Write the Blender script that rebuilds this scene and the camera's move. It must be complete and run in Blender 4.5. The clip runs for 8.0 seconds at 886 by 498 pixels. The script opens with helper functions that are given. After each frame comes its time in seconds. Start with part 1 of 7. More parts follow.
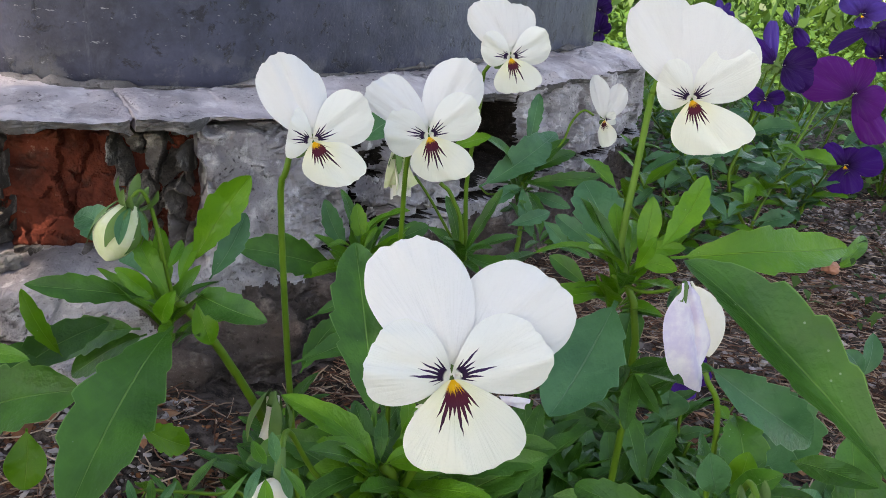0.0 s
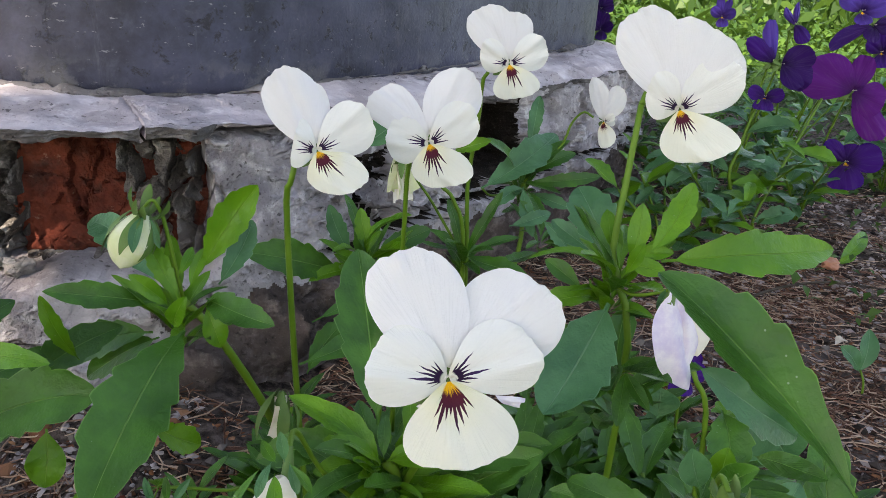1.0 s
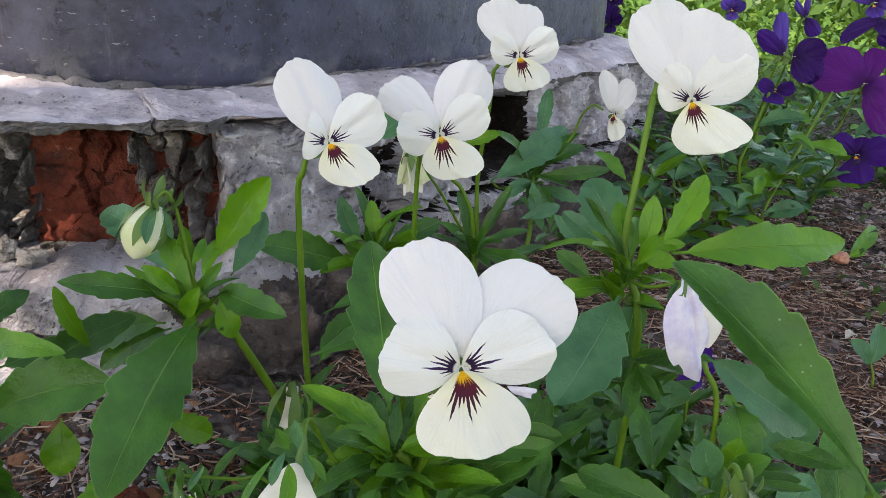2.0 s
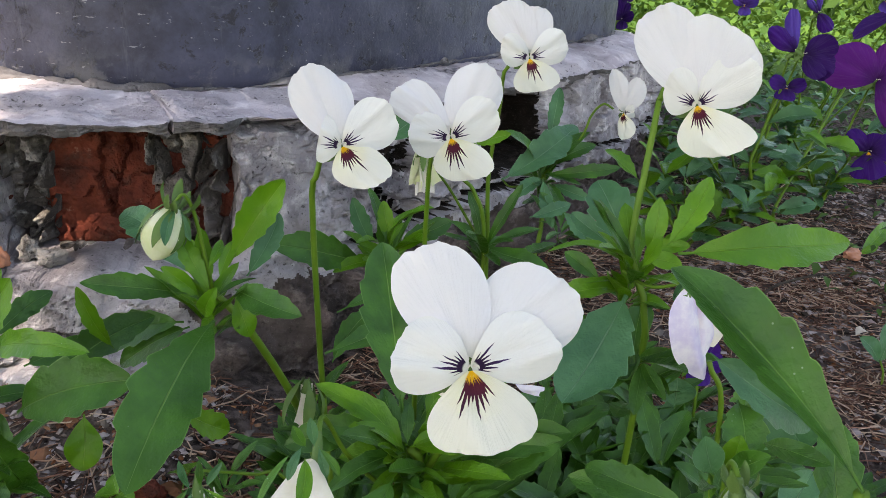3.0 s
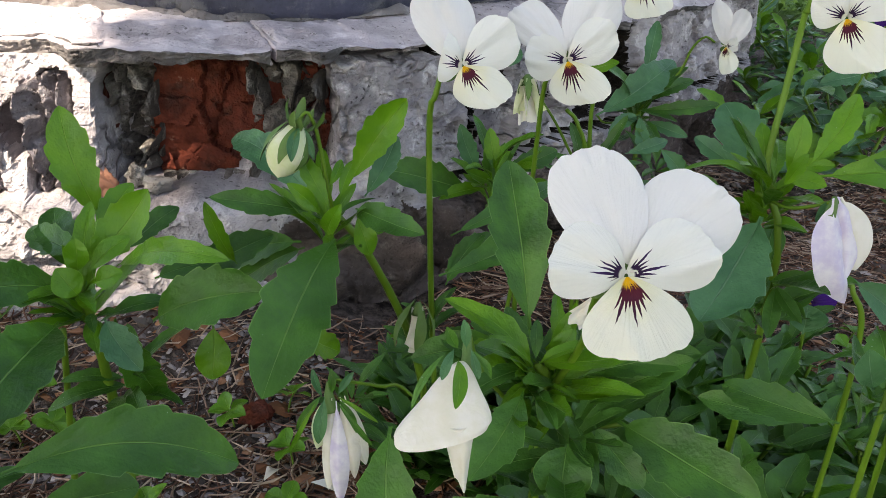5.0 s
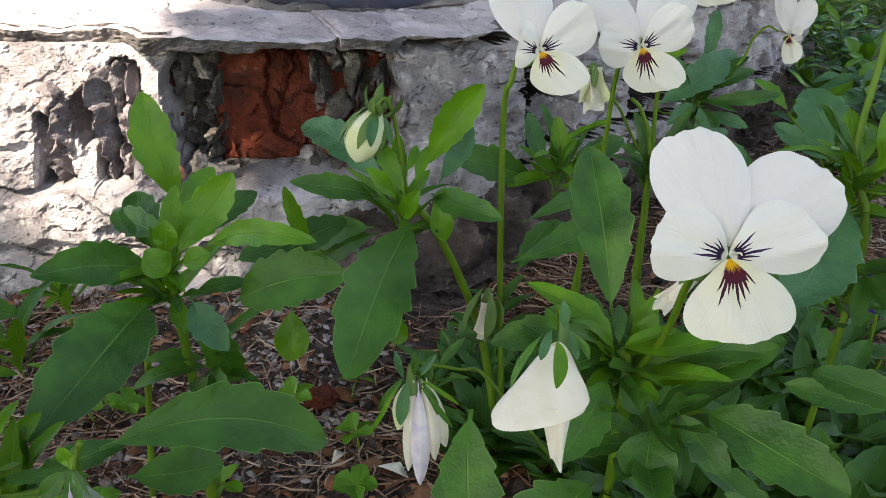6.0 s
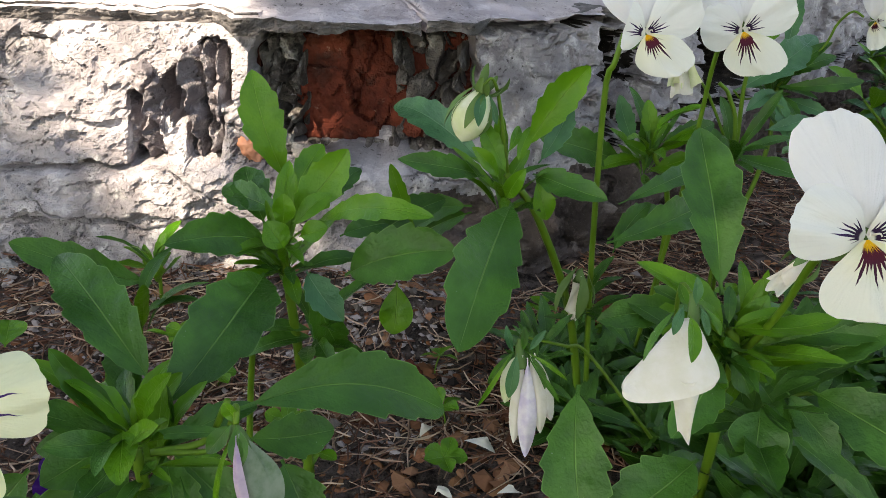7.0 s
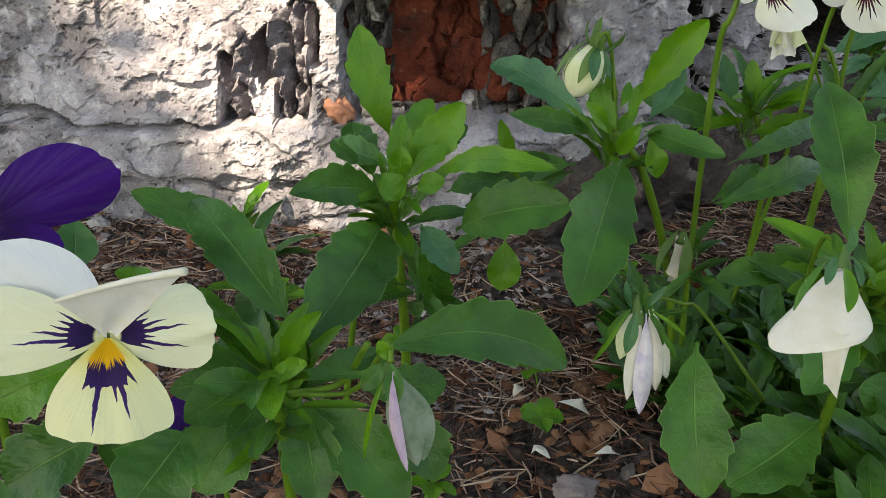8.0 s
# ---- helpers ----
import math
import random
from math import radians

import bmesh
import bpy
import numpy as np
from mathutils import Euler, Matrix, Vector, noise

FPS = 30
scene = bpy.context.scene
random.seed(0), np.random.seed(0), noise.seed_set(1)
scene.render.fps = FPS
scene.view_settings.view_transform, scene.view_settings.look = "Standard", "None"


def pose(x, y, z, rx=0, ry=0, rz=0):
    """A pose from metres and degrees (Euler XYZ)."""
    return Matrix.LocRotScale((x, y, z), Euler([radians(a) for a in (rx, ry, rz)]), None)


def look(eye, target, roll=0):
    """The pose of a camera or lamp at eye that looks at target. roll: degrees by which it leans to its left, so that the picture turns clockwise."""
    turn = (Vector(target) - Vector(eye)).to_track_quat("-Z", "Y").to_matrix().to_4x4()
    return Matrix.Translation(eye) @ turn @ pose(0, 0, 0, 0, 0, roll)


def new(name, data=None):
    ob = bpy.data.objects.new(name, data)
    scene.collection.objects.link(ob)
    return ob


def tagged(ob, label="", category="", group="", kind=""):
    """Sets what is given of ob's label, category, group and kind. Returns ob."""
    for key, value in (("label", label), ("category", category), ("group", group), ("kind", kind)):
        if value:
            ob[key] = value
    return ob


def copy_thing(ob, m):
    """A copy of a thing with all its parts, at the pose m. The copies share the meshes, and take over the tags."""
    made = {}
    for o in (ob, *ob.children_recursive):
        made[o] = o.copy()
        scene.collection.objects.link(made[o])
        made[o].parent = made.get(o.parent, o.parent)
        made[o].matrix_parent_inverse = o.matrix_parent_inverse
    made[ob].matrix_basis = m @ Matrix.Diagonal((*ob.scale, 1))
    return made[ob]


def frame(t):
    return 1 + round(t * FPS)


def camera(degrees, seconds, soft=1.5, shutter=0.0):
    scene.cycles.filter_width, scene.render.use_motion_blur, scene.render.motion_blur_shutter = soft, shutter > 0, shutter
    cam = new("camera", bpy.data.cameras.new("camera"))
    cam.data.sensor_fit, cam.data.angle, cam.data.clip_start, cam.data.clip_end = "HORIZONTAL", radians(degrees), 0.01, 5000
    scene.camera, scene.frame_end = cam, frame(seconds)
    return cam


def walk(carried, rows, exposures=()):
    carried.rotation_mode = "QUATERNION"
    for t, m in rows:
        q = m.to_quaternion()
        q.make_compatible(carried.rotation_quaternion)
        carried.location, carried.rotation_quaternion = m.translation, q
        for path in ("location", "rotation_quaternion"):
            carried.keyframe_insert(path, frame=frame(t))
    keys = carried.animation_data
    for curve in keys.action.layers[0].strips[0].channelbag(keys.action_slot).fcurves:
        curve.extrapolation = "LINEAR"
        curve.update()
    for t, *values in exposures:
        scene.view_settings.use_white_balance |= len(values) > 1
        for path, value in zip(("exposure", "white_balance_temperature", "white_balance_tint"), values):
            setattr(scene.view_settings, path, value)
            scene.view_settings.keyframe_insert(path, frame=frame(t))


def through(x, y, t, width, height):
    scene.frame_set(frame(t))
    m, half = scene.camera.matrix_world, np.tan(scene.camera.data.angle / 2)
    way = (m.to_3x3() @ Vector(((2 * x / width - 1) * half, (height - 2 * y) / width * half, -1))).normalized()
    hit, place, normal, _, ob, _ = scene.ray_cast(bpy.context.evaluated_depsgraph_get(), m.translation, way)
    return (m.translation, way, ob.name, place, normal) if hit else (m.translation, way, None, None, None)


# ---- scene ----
cam = camera(57.66, 8.0, soft=0.85)
PATH = [
    (0, (0.00372, 0.00330, 0.25106), (0.08407, 0.46892, 0.08754), 4.07),
    (0.5, (0.00426, 0.00041, 0.25237), (0.08249, 0.46563, 0.08668), 3.88),
    (1, (0.00424, -0.00630, 0.25778), (0.08071, 0.45909, 0.09176), 3.46),
    (1.5, (0.00255, -0.00556, 0.25513), (0.07595, 0.45911, 0.08575), 3.39),
    (2.8, (0.00320, -0.01210, 0.26178), (0.07094, 0.45296, 0.09110), 3.16),
    (3, (0.00254, -0.01279, 0.26148), (0.06676, 0.45190, 0.08846), 2.96),
    (3.5, (-0.00390, -0.01482, 0.26001), (0.05047, 0.44949, 0.08263), 2.89),
    (4, (-0.00818, -0.01545, 0.25578), (0.03399, 0.44637, 0.06885), 2.57),
    (4.2, (-0.01149, -0.01439, 0.25431), (0.02556, 0.44601, 0.06283), 2.44),
    (5.3, (-0.02271, -0.01383, 0.24831), (0.00294, 0.44189, 0.04421), 2.33),
    (5.5, (-0.02522, -0.01419, 0.24767), (-0.00307, 0.44144, 0.04295), 2.22),
    (6, (-0.03560, -0.01594, 0.24649), (-0.02791, 0.43947, 0.04024), 1.83),
    (6.5, (-0.04759, -0.01992, 0.24627), (-0.04910, 0.43330, 0.03510), 2.27),
    (7, (-0.05913, -0.02319, 0.24579), (-0.07556, 0.42786, 0.03067), 1.76),
    (7.5, (-0.07344, -0.02925, 0.24428), (-0.10523, 0.41816, 0.02334), 1.54),
    (8, (-0.08315, -0.02763, 0.23776), (-0.12578, 0.41499, 0.00913), 1.11),
]
walk(cam, [(t, look(e, g, r)) for t, e, g, r in PATH], [(0.0, 2.00, 8500, 14), (4.0, 2.00, 8600, 14), (5.5, 1.86, 8800, 11), (6.5, 1.84, 8900, 10), (8.0, 1.79, 9100, 8)])

# ---- light ----
SUN_DIR = Vector((-0.42, -0.62, 0.80)).normalized()
world = bpy.data.worlds.new("sky")
scene.world = world
world.use_nodes = True
wn = world.node_tree.nodes
sky = wn.new("ShaderNodeTexSky")
sky.sky_type = "NISHITA"
sky.sun_disc = False
sky.sun_elevation = math.asin(SUN_DIR.z)
sky.sun_rotation = math.atan2(SUN_DIR.x, SUN_DIR.y)
world.node_tree.links.new(sky.outputs[0], wn["Background"].inputs[0])
wn["Background"].inputs[1].default_value = 0.15
sun_lamp = new("sun", bpy.data.lights.new("sun", "SUN"))
sun_lamp.data.energy = 5.0
sun_lamp.data.angle = radians(0.53)
sun_lamp.data.color = (1.0, 0.985, 0.97)
sun_lamp.matrix_world = look(SUN_DIR * 20, (0, 0, 0))


# ---- materials ----
class Nodes:
    """A small front end to one material's node tree."""

    def __init__(self, name):
        self.mat = bpy.data.materials.new(name)
        self.mat.use_nodes = True
        self.tree = self.mat.node_tree
        self.bsdf = self.tree.nodes["Principled BSDF"]
        self.out = self.tree.nodes["Material Output"]

    def node(self, kind, **values):
        made = self.tree.nodes.new(kind)
        if "operation" in values:
            made.operation = values["operation"]
        if "use_clamp" in values:
            made.use_clamp = values["use_clamp"]
        if "feature" in values:
            made.feature = values["feature"]
        if "data_type" in values:
            made.data_type = values["data_type"]
        if "interpolation_type" in values:
            made.interpolation_type = values["interpolation_type"]
        return made

    def link(self, a, b):
        if isinstance(a, (int, float)):
            b.default_value = a
        elif isinstance(a, tuple):
            b.default_value = a if len(a) != 3 or b.type != "RGBA" else (*a, 1)
        else:
            self.tree.links.new(a, b)

    def math(self, op, a, b=0.0, c=0.0, clamp=False):
        m = self.node("ShaderNodeMath", operation=op, use_clamp=clamp)
        for socket, value in zip(m.inputs, (a, b, c)):
            self.link(value, socket)
        return m.outputs[0]

    def noise(self, scale, detail=4.0, rough=0.55, vector=None, distortion=0.0):
        n = self.node("ShaderNodeTexNoise")
        n.inputs["Scale"].default_value = scale
        n.inputs["Detail"].default_value = detail
        n.inputs["Roughness"].default_value = rough
        n.inputs["Distortion"].default_value = distortion
        self.link(vector if vector is not None else self.position(), n.inputs["Vector"])
        return n.outputs["Fac"]

    def position(self):
        return self.node("ShaderNodeNewGeometry").outputs["Position"]

    def voronoi(self, scale, feature="F1", vector=None):
        n = self.node("ShaderNodeTexVoronoi", feature=feature)
        n.inputs["Scale"].default_value = scale
        self.link(vector if vector is not None else self.position(), n.inputs["Vector"])
        return n.outputs["Distance"]

    def ramp(self, value, stops):
        r = self.node("ShaderNodeValToRGB")
        self.link(value, r.inputs[0])
        el = r.color_ramp.elements
        while len(el) < len(stops):
            el.new(0.5)
        for e, (at, colour) in zip(el, stops):
            e.position = at
            e.color = (*colour, 1) if isinstance(colour, tuple) else (colour, colour, colour, 1)
        return r.outputs[0]

    def mix(self, fac, a, b):
        m = self.node("ShaderNodeMix", data_type="RGBA")
        self.link(fac, m.inputs[0])
        self.link(a, m.inputs[6])
        self.link(b, m.inputs[7])
        return m.outputs[2]

    def span(self, value, a, b, lo=0.0, hi=1.0):
        m = self.node("ShaderNodeMapRange", interpolation_type="SMOOTHSTEP")
        self.link(value, m.inputs[0])
        for i, v in enumerate((a, b, lo, hi)):
            self.link(v, m.inputs[1 + i])
        return m.outputs[0]

    def bump(self, height, strength, distance):
        b = self.node("ShaderNodeBump")
        b.inputs["Strength"].default_value = strength
        b.inputs["Distance"].default_value = distance
        self.link(height, b.inputs["Height"])
        self.link(b.outputs[0], self.bsdf.inputs["Normal"])
        return b.outputs[0]

    def set(self, colour=None, rough=None, spec=None):
        if colour is not None:
            self.link(colour, self.bsdf.inputs["Base Color"])
        if rough is not None:
            self.link(rough, self.bsdf.inputs["Roughness"])
        if spec is not None:
            self.link(spec, self.bsdf.inputs["Specular IOR Level"])
        return self.mat

    def thin(self, colour, fac):
        """Lets some light through a thin sheet, as in leaves and petals."""
        tr = self.node("ShaderNodeBsdfTranslucent")
        self.link(colour, tr.inputs[0])
        mx = self.node("ShaderNodeMixShader")
        mx.inputs[0].default_value = fac
        self.link(self.bsdf.outputs[0], mx.inputs[1])
        self.link(tr.outputs[0], mx.inputs[2])
        self.link(mx.outputs[0], self.out.inputs[0])

    def uv(self):
        sep = self.node("ShaderNodeSeparateXYZ")
        self.link(self.node("ShaderNodeUVMap").outputs[0], sep.inputs[0])
        return sep.outputs[0], sep.outputs[1]

    def random(self):
        return self.node("ShaderNodeObjectInfo").outputs["Random"]


def leaf_material(name, dark, light, rib, through_colour, gloss=0.36):
    m = Nodes(name)
    u, v = m.uv()
    mottled = m.noise(90, 5)
    fine = m.noise(900, 3)
    base = m.mix(m.span(mottled, 0.3, 0.72), dark, light)
    base = m.mix(m.math("MULTIPLY", m.random(), 0.45), base, light)
    cloudy = m.noise(28, 3)
    base = m.mix(m.math("MULTIPLY", m.span(cloudy, 0.56, 0.36), 0.55), base, dark)
    # side veins run forward from the midrib
    a = m.math("ABSOLUTE", v)
    phase = m.math("SUBTRACT", m.math("MULTIPLY_ADD", m.noise(45, 2), 5.0, m.math("MULTIPLY", u, 44.0)), m.math("MULTIPLY", a, 18.0))
    vein = m.span(m.math("SINE", phase), 0.55, 1.0)
    vein = m.math("MULTIPLY", vein, m.span(a, 0.95, 0.3))
    base = m.mix(m.math("MULTIPLY", vein, 0.02), base, rib)
    width = m.math("MULTIPLY_ADD", u, -0.035, 0.055)
    mid = m.span(a, width, m.math("MULTIPLY", width, 0.25))
    base = m.mix(m.math("MULTIPLY", mid, 0.38), base, rib)
    base = m.mix(m.math("MULTIPLY", m.span(a, 0.955, 0.99), 0.35), base, rib)
    # paler towards the stalk
    base = m.mix(m.math("MULTIPLY", m.span(u, 0.42, 0.0), 0.45), base, light)
    specks = m.span(m.voronoi(420), 0.10, 0.05)
    base = m.mix(m.math("MULTIPLY", m.math("MULTIPLY", specks, m.span(m.noise(60, 2), 0.55, 0.65)), 0.5), base, (0.35, 0.42, 0.33))
    h = m.math("MULTIPLY_ADD", mid, -1.0, m.math("MULTIPLY_ADD", vein, -0.04, m.math("MULTIPLY_ADD", m.noise(150, 3), 1.6, m.math("MULTIPLY", fine, 0.3))))
    m.bump(h, 0.65, 0.0011)
    m.set(base, m.math("MULTIPLY_ADD", mottled, 0.34, gloss - 0.15), 0.28)
    m.thin(through_colour, 0.13)
    return m.mat


LEAF = {
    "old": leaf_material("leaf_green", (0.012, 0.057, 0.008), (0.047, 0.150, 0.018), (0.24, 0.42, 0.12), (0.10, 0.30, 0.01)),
    "young": leaf_material("leaf_young_green", (0.036, 0.134, 0.004), (0.086, 0.216, 0.009), (0.22, 0.38, 0.07), (0.16, 0.36, 0.02)),
    "teal": leaf_material("leaf_blue_green", (0.024, 0.096, 0.038), (0.062, 0.172, 0.070), (0.24, 0.40, 0.24), (0.07, 0.22, 0.05)),
}


def stem_material(name, a, b):
    m = Nodes(name)
    m.bump(m.noise(1500, 2), 0.3, 0.0003)
    m.set(m.mix(m.noise(120, 3), a, b), 0.5, 0.25)
    return m.mat


STEM = stem_material("stem_green", (0.056, 0.132, 0.008), (0.105, 0.195, 0.016))
CALYX = stem_material("calyx_green", (0.05, 0.11, 0.025), (0.11, 0.19, 0.05))


def petal_material(name, tip, base, whisker, reach, step, rays, eye=None, spread=1.0, through=0.26, solid=0.05, shine=0.25, wide=0.7, start=0.035, velvet=0.0, split=0.0):
    """step: the angle between the dark whiskers; rays: how far they run, as a share of the flower's width; split: a pale gap down the middle."""
    m = Nodes(name)
    r, a = m.uv()
    soft = m.noise(140, 3)
    colour = m.mix(m.span(m.math("MULTIPLY_ADD", soft, 0.2, r), 0.10, reach), base, tip)
    streak = m.node("ShaderNodeCombineXYZ")
    m.link(m.math("MULTIPLY", a, 22.0), streak.inputs[0])
    m.link(m.math("MULTIPLY", r, 2.2), streak.inputs[1])
    m.link(m.math("MULTIPLY", m.random(), 50.0), streak.inputs[2])
    fibre = m.noise(1.0, 3, 0.6, streak.outputs[0])
    colour = m.mix(m.math("MULTIPLY", m.span(fibre, 0.55, 0.25), 0.10), colour, m.mix(0.5, colour, (0.35, 0.34, 0.37)))
    if velvet:
        colour = m.mix(m.math("MULTIPLY", m.span(fibre, 0.42, 0.75), velvet), colour, (0.16, 0.05, 0.30))
        m.bsdf.inputs["Sheen Weight"].default_value = 0.06
    if step:
        # whiskers: each its own length, tapering to a point, a little crooked
        jitter = m.node("ShaderNodeCombineXYZ")
        m.link(m.math("MULTIPLY", a, 3.0), jitter.inputs[0])
        m.link(m.math("MULTIPLY", r, 14.0), jitter.inputs[1])
        m.link(m.math("MULTIPLY", m.random(), 90.0), jitter.inputs[2])
        bend = m.math("MULTIPLY_ADD", m.noise(1.0, 2, 0.5, jitter.outputs[0]), 0.6, -0.30)
        t = m.math("ADD", m.math("MULTIPLY_ADD", a, 1.0 / step, m.random()), bend)
        away = m.math("MULTIPLY", m.math("PINGPONG", t, 0.5), 2.0)
        pick = m.node("ShaderNodeTexWhiteNoise")
        which = m.node("ShaderNodeCombineXYZ")
        m.link(m.math("FLOOR", m.math("ADD", t, 0.5)), which.inputs[0])
        m.link(m.math("MULTIPLY", m.random(), 31.0), which.inputs[1])
        m.link(which.outputs[0], pick.inputs["Vector"])
        own = m.math("MULTIPLY_ADD", pick.outputs["Value"], 0.62, 0.62)
        side = m.math("ABSOLUTE", a)
        length = m.math("MULTIPLY", own, m.span(side, spread * 0.35, spread, rays, rays * 0.55))
        if split:
            length = m.math("MULTIPLY", length, m.span(side, split * 0.3, split, 0.60, 1.0))
        core = m.math("MULTIPLY", m.span(side, spread * 0.5, spread, 1.0, 0.55), solid)
        ratio = m.math("DIVIDE", m.math("SUBTRACT", r, core), m.math("SUBTRACT", m.math("MAXIMUM", length, m.math("ADD", core, 0.01)), core))
        half = m.math("MULTIPLY", m.math("SUBTRACT", 1.0, m.math("POWER", m.math("MAXIMUM", ratio, 0.0), 1.1)), wide)
        half = m.math("ADD", half, m.span(r, m.math("ADD", core, 0.02), m.math("SUBTRACT", core, 0.01), 0.0, 1.0))
        mask = m.span(m.math("SUBTRACT", half, away), -0.05, 0.10)
        mask = m.math("MULTIPLY", m.math("MULTIPLY", mask, m.span(side, spread, spread * 0.86)), m.span(r, start, start + 0.014))
        colour = m.mix(mask, colour, m.mix(m.span(r, 0.05, rays), whisker[0], whisker[1]))
    if eye:
        edge = m.math("MULTIPLY_ADD", m.math("SUBTRACT", fibre, 0.5), 0.16, r)
        colour = m.mix(m.math("MULTIPLY", m.span(edge, eye + 0.018, eye - 0.004), m.span(m.math("ABSOLUTE", a), 0.85, 0.6)), colour, m.mix(fibre, (0.86, 0.50, 0.01), (0.72, 0.30, 0.004)))
    m.bump(m.math("ADD", fibre, m.math("MULTIPLY_ADD", m.noise(220, 3), 0.8, m.math("MULTIPLY", m.noise(2600, 2), 0.25))), 0.45, 0.0008)
    m.set(colour, 0.62, shine)
    m.thin(colour, through)
    return m.mat


INK = ((0.020, 0.004, 0.035), (0.035, 0.010, 0.075))
WINE = ((0.085, 0.004, 0.014), (0.030, 0.003, 0.030))
WHITE = {
    "upper": petal_material("petal_white", (0.715, 0.705, 0.725), (0.70, 0.70, 0.66), INK, 0.35, 0, 0),
    "wing": petal_material("petal_white_whiskered", (0.735, 0.733, 0.705), (0.73, 0.72, 0.65), INK, 0.30, 0.20, 0.190, spread=0.70, solid=0.068, wide=0.85, start=0.038),
    "lower": petal_material("petal_cream_whiskered", (0.745, 0.735, 0.655), (0.745, 0.705, 0.46), WINE, 0.42, 0.145, 0.275, eye=0.052, spread=0.72, solid=0.125, wide=1.0),
}
BLOTCH = ((0.015, 0.003, 0.05), (0.045, 0.010, 0.12))
CREAM = {
    "upper": petal_material("petal_pale", (0.77, 0.77, 0.76), (0.66, 0.65, 0.62), INK, 0.3, 0, 0),
    "wing": petal_material("petal_pale_yellow", (0.78, 0.77, 0.53), (0.78, 0.74, 0.38), BLOTCH, 0.3, 0.15, 0.32, spread=0.58, solid=0.150, wide=0.75, start=0.05),
    "lower": petal_material("petal_yellow", (0.78, 0.76, 0.45), (0.77, 0.67, 0.17), BLOTCH, 0.42, 0.135, 0.375, eye=0.115, spread=0.66, solid=0.215, wide=0.85, split=0.16),
}


def violet(name, tip, base):
    up = petal_material(name + "_petal", tip, base, INK, 0.5, 0, 0, through=0.15, shine=0.10, velvet=0.02)
    low = petal_material(name + "_lower_petal", tip, base, INK, 0.5, 0, 0, eye=0.05, through=0.15, shine=0.10, velvet=0.02)
    return {"upper": up, "wing": up, "lower": low}


PURPLE = violet("deep_purple", (0.034, 0.003, 0.125), (0.014, 0.001, 0.045))
MAGENTA = violet("red_purple", (0.080, 0.005, 0.135), (0.035, 0.002, 0.070))
MAGENTA["lower"] = MAGENTA["upper"]
CLOSED = violet("night_purple", (0.024, 0.003, 0.080), (0.010, 0.001, 0.035))
CLOSED["lower"] = CLOSED["upper"]
BLUE = violet("blue_purple", (0.070, 0.035, 0.26), (0.022, 0.004, 0.07))


def plain_petal(name, a, b):
    m = Nodes(name)
    f = m.noise(160, 5, 0.6)
    colour = m.mix(m.span(f, 0.35, 0.65), a, b)
    m.bump(m.noise(170, 3, 0.5, distortion=0.8), 0.5, 0.0012)
    m.set(colour, 0.6, 0.25)
    m.thin(colour, 0.3)
    return m.mat


WILT = plain_petal("wilted_white", (0.80, 0.755, 0.69), (0.74, 0.70, 0.59))
WILT_LILAC = plain_petal("wilted_lilac", (0.62, 0.55, 0.72), (0.80, 0.76, 0.82))
BUDWHITE = plain_petal("bud_cream", (0.72, 0.73, 0.54), (0.62, 0.67, 0.37))
BUDPINK = plain_petal("bud_pink", (0.40, 0.27, 0.43), (0.58, 0.45, 0.55))
BUDGREY = plain_petal("bud_grey_green", (0.12, 0.19, 0.10), (0.25, 0.30, 0.22))
DRYPETAL = plain_petal("dry_petal", (0.62, 0.56, 0.47), (0.42, 0.34, 0.28))


